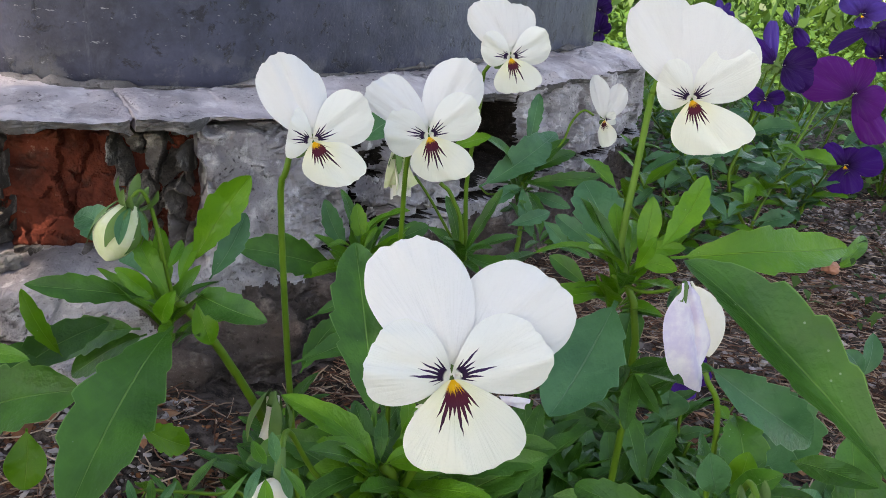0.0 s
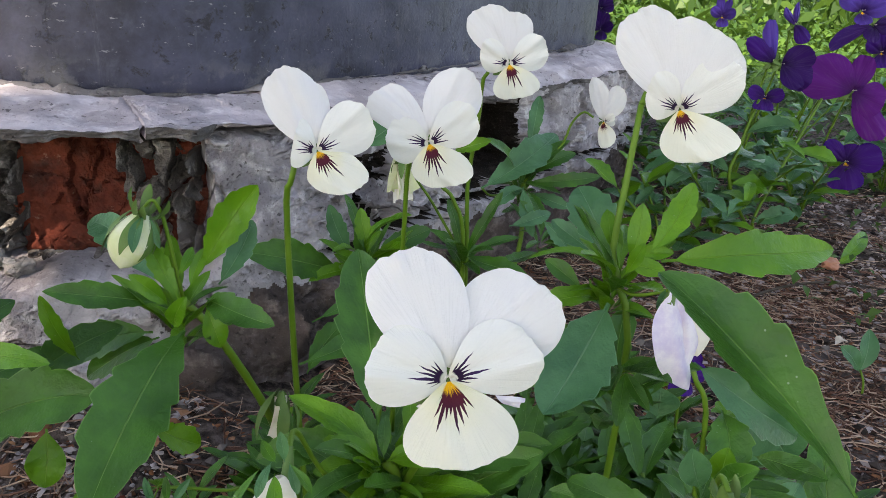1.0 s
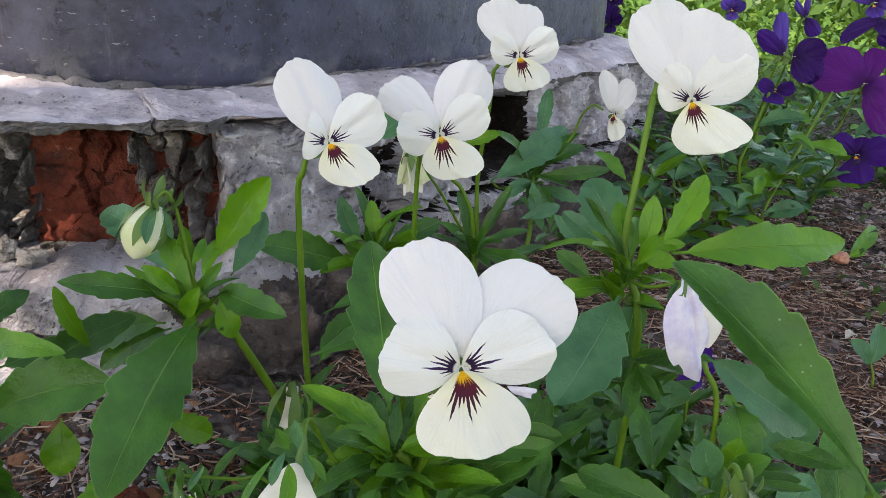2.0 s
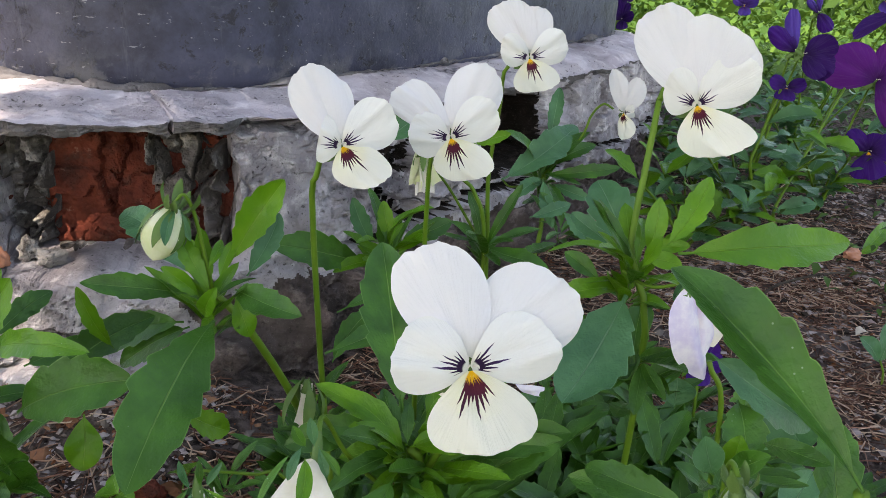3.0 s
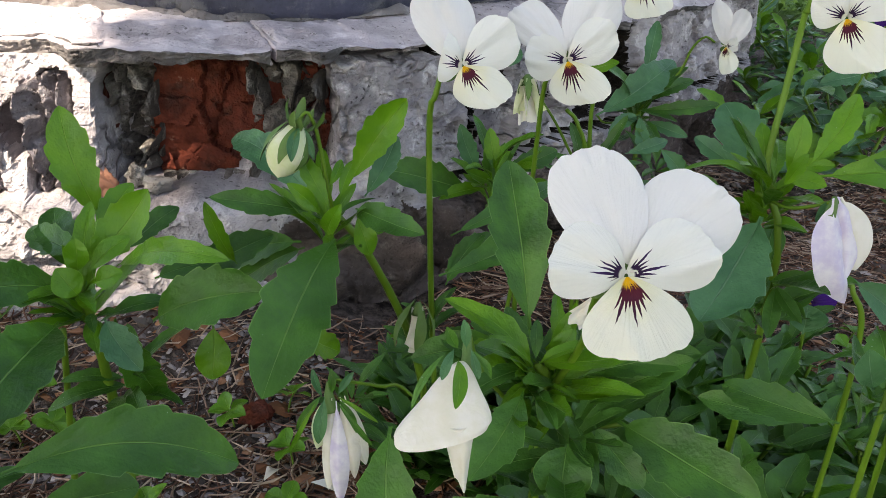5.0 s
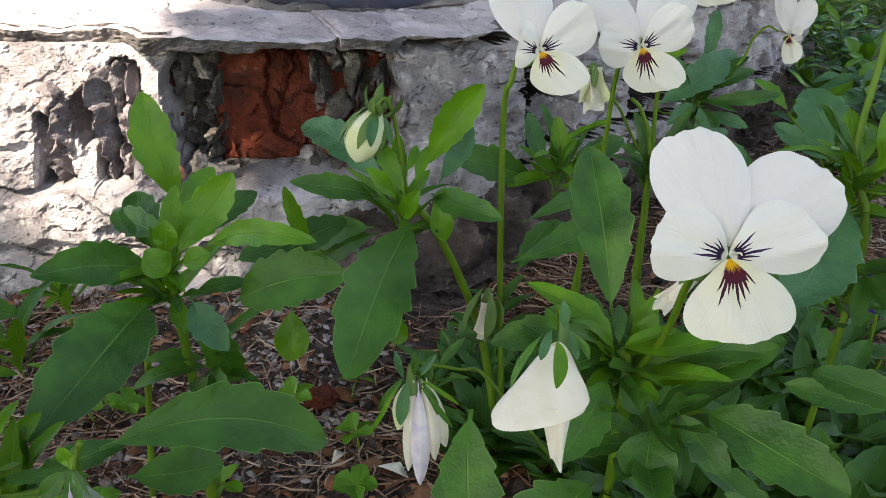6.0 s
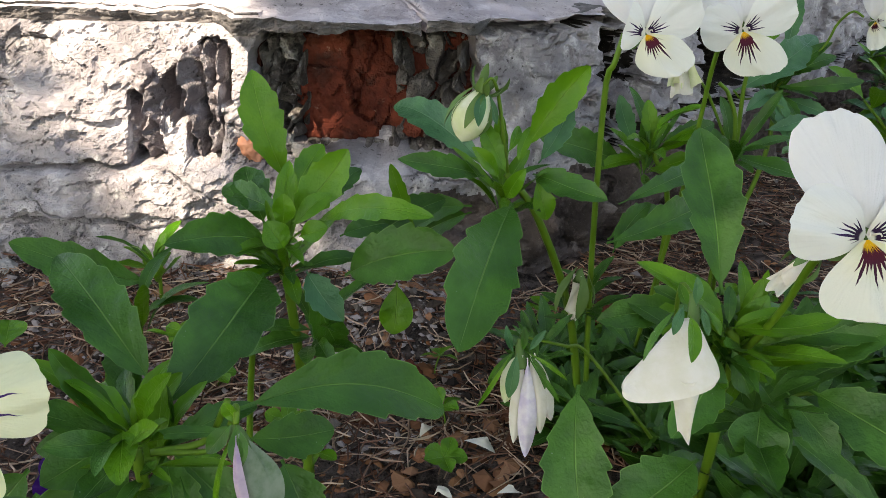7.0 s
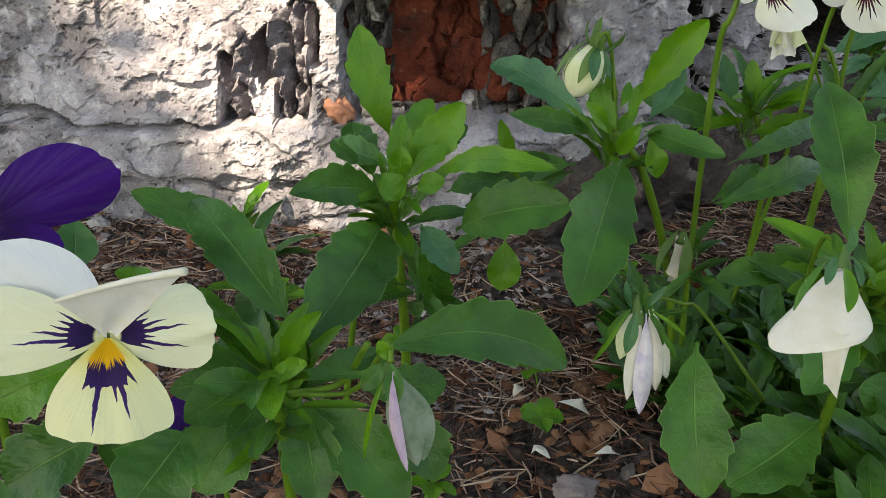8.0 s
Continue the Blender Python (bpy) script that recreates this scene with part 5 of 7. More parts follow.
leaf(tall_plant, (0.1430, 0.2150, 0.1360), (0.1650, 0.2100, 0.1030), 0.0239, (-0.06, -0.99, 0.11), 0.05, "teal")
leaf(tall_plant, (0.0980, 0.2500, 0.1510), (0.0860, 0.2600, 0.1590), 0.0067, (-0.25, -0.77, 0.58), 0.05, "old")
leaf(tall_plant, (0.1020, 0.2200, 0.1760), (0.1130, 0.2150, 0.1780), 0.0047, (-0.43, -0.72, 0.55), 0.05, "young")
leaf(tall_plant, (0.1010, 0.2200, 0.1720), (0.1090, 0.2100, 0.1730), 0.0057, (-0.66, -0.47, 0.59), 0.05, "young")
leaf(tall_plant, (0.0980, 0.2150, 0.1710), (0.1010, 0.2100, 0.1830), 0.0043, (-0.72, -0.69, -0.11), 0.05, "young")
leaf(tall_plant, (0.1190, 0.2200, 0.1160), (0.1210, 0.2250, 0.1250), 0.0130, (-0.39, -0.76, 0.51), 0.05, "teal")
leaf(tall_plant, (0.1030, 0.2150, 0.1370), (0.0960, 0.2000, 0.1260), 0.0052, (-0.24, -0.50, 0.83), 0.05, "old")
leaf(tall_plant, (0.1030, 0.2150, 0.1370), (0.1060, 0.2000, 0.1310), 0.0045, (-0.40, -0.41, 0.82), 0.05, "old")
leaf(tall_plant, (0.1030, 0.2200, 0.1340), (0.0920, 0.2100, 0.1300), 0.0039, (0.05, -0.42, 0.91), 0.05, "old")
leaf(tall_plant, (0.1030, 0.2200, 0.1360), (0.1090, 0.2100, 0.1440), 0.0039, (-0.90, -0.26, 0.35), 0.05, "old")
leaf(tall_plant, (0.1300, 0.2000, 0.1310), (0.1250, 0.1800, 0.1200), 0.0132, (-0.35, -0.38, 0.85), 0.05, "old")
leaf(near_plant, (0.0812, 0.0800, 0.1876), (0.0620, 0.1161, 0.2098), 0.0108, (-0.10, -0.66, 0.74), 0.10, "old", crease=0.75)
leaf(near_plant, (0.0730, 0.0950, 0.1870), (0.0750, 0.0800, 0.1930), 0.0038, (-0.78, 0.14, 0.61), 0.05, "old")
leaf(near_plant, (0.0920, 0.1400, 0.1470), (0.0880, 0.1400, 0.1580), 0.0073, (-0.17, -0.98, -0.06), 0.05, "teal")
leaf(near_plant, (0.0960, 0.1400, 0.1470), (0.0970, 0.1400, 0.1580), 0.0061, (-0.62, -0.79, 0.06), 0.05, "young")
leaf(near_plant, (0.0940, 0.1400, 0.1470), (0.0990, 0.1300, 0.1590), 0.0059, (-0.95, -0.18, 0.25), 0.05, "old")
leaf(back_plant, (0.0290, 0.3600, 0.1250), (0.0240, 0.3650, 0.1460), 0.0079, (0.03, -0.97, 0.24), 0.05, "young")
leaf(back_plant, (0.0190, 0.3600, 0.1250), (0.0090, 0.3600, 0.1490), 0.0089, (0.21, -0.97, 0.09), 0.05, "teal")
leaf(back_plant, (0.0160, 0.3600, 0.1140), (-0.0290, 0.3400, 0.1320), 0.0173, (0.51, -0.71, 0.49), 0.08, "old")
leaf(back_plant, (0.0320, 0.3600, 0.1260), (0.0590, 0.3700, 0.1340), 0.0108, (0.09, -0.76, 0.64), 0.06, "old")
leaf(back_plant, (0.0300, 0.3550, 0.1240), (0.0460, 0.3500, 0.1360), 0.0062, (-0.51, -0.79, 0.35), 0.06, "young")
leaf(back_plant, (0.0260, 0.3550, 0.1220), (0.0120, 0.3500, 0.1290), 0.0057, (0.49, -0.76, 0.43), 0.06, "young")
leaf(back_plant, (0.0020, 0.2900, 0.1210), (0.0530, 0.3300, 0.1320), 0.0096, (0.24, -0.53, 0.81), 0.06, "old")
leaf(back_plant, (-0.0030, 0.2800, 0.1070), (0.0450, 0.3100, 0.1160), 0.0146, (0.21, -0.58, 0.79), 0.08, "old")
leaf(back_plant, (0.0010, 0.3000, 0.1000), (0.0280, 0.3200, 0.1070), 0.0140, (0.23, -0.58, 0.78), 0.06, "old")
leaf(back_plant, (-0.0000, 0.2800, 0.1030), (0.0170, 0.3000, 0.1180), 0.0088, (0.09, -0.64, 0.76), 0.04, "old")
leaf(back_plant, (0.0270, 0.4000, 0.1680), (0.0420, 0.4100, 0.1770), 0.0142, (0.14, -0.77, 0.63), 0.04, "teal")
leaf(back_plant, (0.0750, 0.4100, 0.1650), (0.0930, 0.4000, 0.1730), 0.0076, (-0.57, -0.73, 0.37), 0.04, "young")
leaf(wall_plant, (0.1170, 0.5300, 0.1120), (0.1800, 0.5700, 0.1440), 0.0225, (0.09, -0.70, 0.71), 0.08, "teal")
leaf(wall_plant, (0.1570, 0.5600, 0.1310), (0.1680, 0.5850, 0.1700), 0.0107, (-0.21, -0.79, 0.57), 0.04, "teal")
leaf(wall_plant, (0.1540, 0.5500, 0.1120), (0.2070, 0.5400, 0.1200), 0.0105, (-0.23, -0.82, 0.52), 0.06, "old")
leaf(wall_plant, (0.1540, 0.5500, 0.1160), (0.1930, 0.5600, 0.1320), 0.0106, (-0.04, -0.80, 0.60), 0.06, "old")
leaf(wall_plant, (0.1500, 0.5400, 0.1100), (0.1240, 0.5200, 0.1010), 0.0102, (0.20, -0.61, 0.77), 0.06, "teal")
leaf(wall_plant, (0.1470, 0.5300, 0.1130), (0.1490, 0.5000, 0.0860), 0.0100, (-0.24, -0.66, 0.71), 0.06, "teal")
leaf(wall_plant, (0.1600, 0.5500, 0.1040), (0.1840, 0.5300, 0.0980), 0.0097, (-0.43, -0.69, 0.59), 0.06, "teal")
leaf(wall_plant, (0.1500, 0.5500, 0.1120), (0.1420, 0.5600, 0.1300), 0.0106, (-0.18, -0.89, 0.42), 0.06, "old")
leaf(wall_plant, (0.1550, 0.5000, 0.0980), (0.1700, 0.4900, 0.0820), 0.0113, (-0.13, -0.89, 0.44), 0.06, "teal")
leaf(wall_plant, (0.1320, 0.5000, 0.0940), (0.1630, 0.5100, 0.1010), 0.0099, (0.09, -0.75, 0.66), 0.06, "teal")


# stems and shoot tips
stem(bud_plant, [(0.000, 0.305, -0.004), (-0.012, 0.300, 0.062), (-0.032, 0.281, 0.117), (-0.046, 0.279, 0.136)], 0.0028, 0.0019)
stem(bud_plant, [(0.002, 0.303, -0.004), (-0.004, 0.301, 0.075), (-0.0080, 0.2970, 0.1630), (-0.0060, 0.2940, 0.1780), (-0.0035, 0.296, 0.189)], 0.0019, 0.0014)
stem(bud_plant, [(-0.045, 0.279, 0.134), (-0.0500, 0.2800, 0.1630), (-0.0520, 0.2790, 0.1710), (-0.0540, 0.2780, 0.1740), (-0.0570, 0.2770, 0.1710)], 0.0011, 0.0008)
small_leaves(bud_plant, (-0.047, 0.277, 0.134), (0, -0.3, 1), 21, 0.024, 5)
small_leaves(bud_plant, (-0.006, 0.298, 0.076), (0, -0.2, 1), 18, 0.022, 6, "old", 0.9)
stem(left_plant, [(-0.125, 0.250, -0.004), (-0.124, 0.245, 0.05), (-0.126, 0.240, 0.10), (-0.127, 0.236, 0.123)], 0.0030, 0.0022)
stem(left_plant, [(-0.155, 0.262, -0.004), (-0.150, 0.258, 0.04), (-0.140, 0.246, 0.10)], 0.0022, 0.0016)
small_leaves(left_plant, (-0.126, 0.234, 0.124), (0, -0.3, 1), 27, 0.024, 7)
small_leaves(left_plant, (-0.118, 0.243, 0.085), (0, -0.3, 1), 13, 0.024, 8, "old", 0.9)
stem(front_plant, [(-0.140, 0.150, -0.004), (-0.142, 0.142, 0.06), (-0.142, 0.136, 0.112)], 0.0026, 0.0020)
stem(front_plant, [(-0.140, 0.140, 0.105), (-0.1270, 0.1450, 0.1060), (-0.1180, 0.1400, 0.1230)], 0.0014, 0.0012)
stem(front_plant, [(-0.140, 0.140, 0.105), (-0.1230, 0.1420, 0.1060), (-0.1100, 0.1220, 0.1350), (-0.1080, 0.1160, 0.1350)], 0.0011, 0.0009)
leaf(front_plant, (-0.1430, 0.1400, 0.1050), (-0.1640, 0.1780, 0.1130), 0.0100, (0.10, -0.60, 0.78), 0.12, "old")
leaf(front_plant, (-0.1430, 0.1420, 0.1030), (-0.1540, 0.1640, 0.1160), 0.0085, (-0.30, -0.70, 0.62), 0.10, "old", crease=0.4)
leaf(front_plant, (-0.1400, 0.1380, 0.1130), (-0.1263, 0.1280, 0.1390), 0.0058, (-0.40, -0.85, 0.30), 0.06, "young")
leaf(front_plant, (-0.1410, 0.1330, 0.1140), (-0.1290, 0.1240, 0.1270), 0.0062, (-0.20, -0.60, 0.78), 0.10, "young")
leaf(front_plant, (-0.1420, 0.1320, 0.1180), (-0.1360, 0.1150, 0.1165), 0.0080, (0.05, -0.50, 0.86), 0.14, "young")
leaf(front_plant, (-0.1440, 0.1330, 0.1140), (-0.1570, 0.1220, 0.1200), 0.0070, (0.20, -0.55, 0.80), 0.12, "old")
leaf(front_plant, (-0.1400, 0.1450, 0.1020), (-0.1180, 0.1640, 0.1040), 0.0080, (-0.10, -0.62, 0.78), 0.12, "old")
small_leaves(front_plant, (-0.142, 0.136, 0.114), (0, -0.3, 1), 27, 0.024, 9)
small_leaves(front_plant, (-0.1770, 0.2200, 0.1050), (0, -0.2, 1), 13, 0.026, 19)
small_leaves(front_plant, (-0.2390, 0.3800, 0.0410), (0, -0.2, 1), 13, 0.031, 29)
stem(front_plant, [(-0.240, 0.385, -0.004), (-0.2360, 0.3800, 0.0340)], 0.0018, 0.0014)
stem(middle_plant, [(0.030, 0.215, -0.004), (0.0290, 0.2050, 0.0980), (0.0250, 0.2030, 0.1140)], 0.0028, 0.0020)
stem(middle_plant, [(0.0290, 0.2050, 0.1000), (0.0360, 0.1950, 0.1250), (0.0340, 0.1780, 0.1500), (0.034, 0.164, 0.166)], 0.0017, 0.0014)
stem(middle_plant, [(0.0290, 0.2050, 0.1000), (0.0420, 0.1980, 0.0940), (0.0530, 0.1950, 0.0970)], 0.0013, 0.0012)
small_leaves(middle_plant, (0.0240, 0.2000, 0.1170), (0, -0.3, 1), 30, 0.026, 11)
small_leaves(middle_plant, (0.0330, 0.2050, 0.1070), (0, -0.3, 1), 21, 0.026, 12)
small_leaves(middle_plant, (0.0350, 0.1900, 0.0970), (0, -0.2, 1), 18, 0.031, 13, "old", 0.9)
stem(tall_plant, [(0.112, 0.245, -0.004), (0.1070, 0.2250, 0.1330), (0.1020, 0.2280, 0.1620), (0.1000, 0.2320, 0.1720), (0.1040, 0.2380, 0.1980), (0.1070, 0.2420, 0.2190)], 0.0018, 0.0014)
stem(tall_plant, [(0.1070, 0.2420, 0.2190), (0.1100, 0.2430, 0.2240), (0.117, 0.240, 0.222)], 0.0015, 0.0014)
stem(tall_plant, [(0.128, 0.205, -0.004), (0.1230, 0.1950, 0.1210), (0.1160, 0.1960, 0.1470)], 0.0014, 0.0011)
stem(tall_plant, [(0.1060, 0.2220, 0.1340), (0.1080, 0.2100, 0.1400), (0.1130, 0.2020, 0.1450)], 0.0010, 0.0009)
stem(tall_plant, [(0.0980, 0.2320, 0.1630), (0.1020, 0.2150, 0.1640), (0.1100, 0.2050, 0.1700)], 0.0008, 0.0008)
small_leaves(tall_plant, (0.1000, 0.2250, 0.1690), (0, -0.3, 1), 27, 0.022, 14)
small_leaves(tall_plant, (0.1030, 0.2180, 0.1370), (0, -0.3, 1), 18, 0.026, 15, "old", 0.9)
stem(near_plant, [(0.125, 0.105, -0.004), (0.122, 0.092, 0.10), (0.0812, 0.0800, 0.1876)], 0.0022, 0.0016)
small_leaves(near_plant, (0.0950, 0.1400, 0.1490), (0, -0.3, 1), 9, 0.018, 16, "old")
stem(near_plant, [(0.10, 0.15, -0.004), (0.0970, 0.1420, 0.1460)], 0.0012, 0.0010)
stem(back_plant, [(0.045, 0.380, -0.004), (0.0430, 0.3700, 0.0860), (0.0280, 0.3580, 0.1230)], 0.0022, 0.0016)
stem(back_plant, [(0.030, 0.350, -0.004), (0.0410, 0.3400, 0.1110), (0.0420, 0.3350, 0.1450), (0.0420, 0.3280, 0.1750), (0.046, 0.326, 0.186)], 0.0016, 0.0013)
stem(back_plant, [(0.085, 0.410, -0.004), (0.0840, 0.4100, 0.1090), (0.0770, 0.4100, 0.1370), (0.0700, 0.4100, 0.1450)], 0.0018, 0.0014)
stem(back_plant, [(0.090, 0.415, -0.004), (0.0870, 0.4150, 0.1070), (0.0850, 0.4150, 0.1450), (0.0880, 0.4120, 0.1850), (0.0890, 0.4080, 0.2060), (0.101, 0.404, 0.212)], 0.0018, 0.0013)
stem(back_plant, [(0.0780, 0.4100, 0.1150), (0.0630, 0.4000, 0.1400), (0.0550, 0.4000, 0.1510)], 0.0011, 0.0009)
small_leaves(back_plant, (0.0260, 0.3550, 0.1270), (0, -0.3, 1), 21, 0.026, 17)
small_leaves(back_plant, (0.0850, 0.4100, 0.1090), (0, -0.3, 1), 15, 0.034, 18, "old")
stem(wall_plant, [(0.135, 0.540, -0.004), (0.1520, 0.5450, 0.0620), (0.1530, 0.5520, 0.1110)], 0.0028, 0.0022)
stem(wall_plant, [(0.1530, 0.5520, 0.1110), (0.1770, 0.5500, 0.1380), (0.1830, 0.5480, 0.1560), (0.1900, 0.5450, 0.1650), (0.1970, 0.5430, 0.1620)], 0.0013, 0.0010)
stem(wall_plant, [(0.1530, 0.5500, 0.1080), (0.1280, 0.5400, 0.1040), (0.1180, 0.5350, 0.1110)], 0.0011, 0.0010)
small_leaves(wall_plant, (0.1510, 0.5500, 0.1140), (0, -0.3, 1), 16, 0.040, 20, "old")
small_leaves(wall_plant, (0.1590, 0.5100, 0.0910), (0, -0.3, 1), 12, 0.030, 21, "old", 0.9)

# open white blooms
flower(middle_plant, (0.0333, 0.1494, 0.1712), (0.0, -0.90, 0.38), 0.0423, [
    ("upper", 44, 0.743, 0.593, -0.090, -0.05, 0.103, 0.678), ("upper", -17, 0.735, 0.533, -0.060, -0.05, -0.082, 0.656), ("wing", -71, 0.442, 0.445, -0.010, -0.03, -0.073, 0.645),
    ("wing", 64, 0.506, 0.428, -0.015, -0.03, 0.129, 0.664), ("lower", 172, 0.462, 0.619, 0.010, -0.04, -0.107, 0.695)], WHITE, 0, "large open white viola bloom, purple whiskers and yellow eye")
flower(bud_plant, (0.0038, 0.2865, 0.1913), (0.10, -0.95, 0.28), 0.0410, [
    ("upper", -6, 0.642, 0.364, -0.085, -0.02, -0.022, 0.658), ("upper", -23, 0.791, 0.516, -0.055, 0.0, -0.022, 0.634), ("wing", 57, 0.587, 0.488, -0.012, -0.02, -0.034, 0.659),
    ("wing", -76, 0.230, 0.440, 0.0, 0.10, 0.20, 0.80), ("lower", 151, 0.474, 0.480, 0.010, 0.05, -0.300, 0.500)], WHITE, 0, "open white viola bloom turned aside, purple whiskers")
flower(back_plant, (0.0494, 0.3183, 0.1882), (-0.05, -0.95, 0.22), 0.0440, [
    ("upper", -43, 0.696, 0.425, -0.055, -0.02, -0.100, 0.787), ("upper", 28, 0.781, 0.542, -0.070, -0.04, -0.009, 0.620), ("wing", -86, 0.412, 0.446, -0.010, -0.03, 0.058, 0.550),
    ("wing", 56, 0.529, 0.427, -0.015, -0.03, -0.040, 0.649), ("lower", 163, 0.444, 0.547, 0.010, -0.02, -0.314, 0.590)], WHITE, 0, "open white viola bloom with purple whiskers")
flower(back_plant, (0.0986, 0.3960, 0.2129), (-0.12, -0.95, 0.12), 0.0425, [
    ("upper", -26, 0.735, 0.556, -0.055, -0.02, -0.095, 0.697), ("upper", -1, 0.605, 0.500, -0.080, -0.04, 0.10, 0.60), ("wing", 63, 0.491, 0.419, -0.012, -0.03, -0.075, 0.654),
    ("wing", -75, 0.384, 0.378, 0.0, 0.03, 0.212, 0.579), ("lower", 164, 0.410, 0.554, 0.010, -0.02, -0.148, 0.702)], WHITE, 0, "open white viola bloom with purple whiskers")
flower(tall_plant, (0.1168, 0.2345, 0.2191), (-0.35, -0.90, 0.12), 0.0328, [
    ("upper", -31, 1.037, 0.641, -0.080, 0.02, 0.006, 0.688), ("upper", 26, 0.800, 0.860, -0.050, 0.02, -0.20, 0.720), ("wing", 48, 0.667, 0.517, -0.020, -0.03, 0.001, 0.623),
    ("wing", -67, 0.380, 0.440, 0.0, 0.05, 0.30, 0.520), ("lower", 157, 0.553, 0.691, 0.010, 0.0, -0.350, 0.710)], WHITE, 0, "large ruffled white viola bloom with purple whiskers")
flower(wall_plant, (0.2015, 0.5370, 0.1600), (-0.85, -0.60, -0.05), 0.0320, [
    ("upper", -18, 0.98, 0.52, -0.040, 0.05), ("upper", 26, 0.90, 0.52, -0.050, 0.02), ("wing", 70, 0.36, 0.30, -0.010, 0.05),
    ("lower", 155, 0.58, 0.50, 0.010, 0.10)], WHITE, 0, "small half-closed white viola bloom")

# closed, folded and spent blooms
bud(bud_plant, (-0.0570, 0.2770, 0.1690), (-0.0640, 0.2680, 0.1520), 0.0076, 3)
sepals(bud_plant, (-0.0570, 0.2770, 0.1680), (-0.3, -0.1, -1), 0.017, 5, 4, 0.5)
sepals(bud_plant, (-0.0560, 0.2770, 0.1690), (0.5, -0.1, 1.0), 0.010, 7, 5, 0.9, width=0.34)
leaf(bud_plant, (-0.0550, 0.2760, 0.1690), (-0.0510, 0.2720, 0.1580), 0.0030, (0.1, -0.9, 0.3), 0.10, "teal", 0, "sepal")
leaf(bud_plant, (-0.0560, 0.2740, 0.1700), (-0.0580, 0.2620, 0.1600), 0.0042, (0.0, -0.9, 0.3), 0.05, "teal", 0, "sepal")
w4 = stem(middle_plant, [(-0.0023, 0.1580, 0.1500), (-0.0024, 0.1550, 0.1470), (-0.0026, 0.1530, 0.1440)], 0.0014, 0.0022, CALYX, "flower")
tagged(w4, "limp white spent bloom folded into a cornet")


def cornet(parent, apex, mouth, across, deep, mat, seed):
    """A petal rolled into a cone, its hem uneven and turned in."""
    apex, mouth, across, deep = map(vec, (apex, mouth, across, deep))
    rnd = random.Random(seed)
    p1, p2 = rnd.uniform(0, 6.28), rnd.uniform(0, 6.28)
    rows, cols = 26, 44
    verts, uv = [], []
    for i in range(rows):
        v = i / (rows - 1)
        for j in range(cols):
            a = 2 * math.pi * j / (cols - 1)
            r = 0.10 + 0.90 * v ** 0.80 - 0.10 * smooth(0.90, 1.0, v)
            r *= 1 + 0.05 * v * math.sin(3 * a + p1) + 0.025 * math.sin(9 * v + 2 * a + p2)
            # the free edge overlaps in front
            r += 0.07 * v * (j / (cols - 1))
            along = v * (1 + 0.06 * math.sin(2 * a + p2) * v)
            verts.append(apex + (mouth - apex) * along + (across * math.cos(a) + deep * math.sin(a)) * r)
            uv.append((v, a))
    return part("petal", mesh_of("petal", verts, grid_faces(rows, cols), mat, uv), parent)


cornet(w4, (-0.0046, 0.1520, 0.1460), (-0.0086, 0.1430, 0.1325), (0.0118, 0.0, 0.0026), (0.0008, 0.0058, 0.0016), WILT, 62)
patch(w4, (-0.0090, 0.1440, 0.1350), (-0.0008, 0.1440, 0.1355), (-0.0050, 0.1430, 0.1190), (-0.0018, 0.1430, 0.1190), -0.24, WILT, 64, rows=14)
leaf(w4, (-0.0052, 0.1490, 0.1490), (-0.0062, 0.1378, 0.1425), 0.0036, (0.1, -0.9, 0.3), 0.08, "young", 0, "sepal")
leaf(w4, (-0.0060, 0.1520, 0.1500), (-0.0090, 0.1460, 0.1450), 0.0024, (-0.3, -0.9, 0.3), 0.08, "teal", 0, "sepal")
leaf(w4, (-0.0020, 0.1520, 0.1500), (-0.0000, 0.1480, 0.1440), 0.0024, (0.4, -0.9, 0.3), 0.08, "teal", 0, "sepal")
leaf(w4, (-0.0080, 0.1500, 0.1500), (-0.0160, 0.1430, 0.1390), 0.0018, (-0.5, -0.8, 0.3), 0.08, "old", 0, "sepal")
leaf(w4, (-0.0020, 0.1500, 0.1510), (0.0030, 0.1480, 0.1440), 0.0020, (0.6, -0.8, 0.3), 0.08, "old", 0, "sepal")
leaf(w4, (-0.0030, 0.1520, 0.1500), (-0.0040, 0.1520, 0.1580), 0.0026, (0.1, -0.9, 0.3), 0.05, "teal", 0, "sepal")
leaf(w4, (-0.0050, 0.1520, 0.1500), (-0.0080, 0.1520, 0.1560), 0.0026, (0.1, -0.9, 0.3), 0.05, "old", 0, "sepal")
stem(middle_plant, [(0.0200, 0.2050, 0.0950), (0.0060, 0.1930, 0.1180), (-0.0010, 0.1740, 0.1440), (-0.0023, 0.1570, 0.1495)], 0.0010, 0.0009)
w3 = stem(middle_plant, [(-0.0410, 0.2060, 0.1050), (-0.0410, 0.2040, 0.1010), (-0.0400, 0.2020, 0.0960)], 0.0012, 0.0030, CALYX, "flower")
tagged(w3, "drooping white and lilac spent bloom")
def slim_petal(parent, base, tip, width, mat):
    v, f, uv = leaf_geo(base, tip, width, (0.05, 0.9, -0.3), -0.05, 0, 24, 11, crease=0.75)
    return part("petal", mesh_of("petal", v, f, mat, uv), parent)


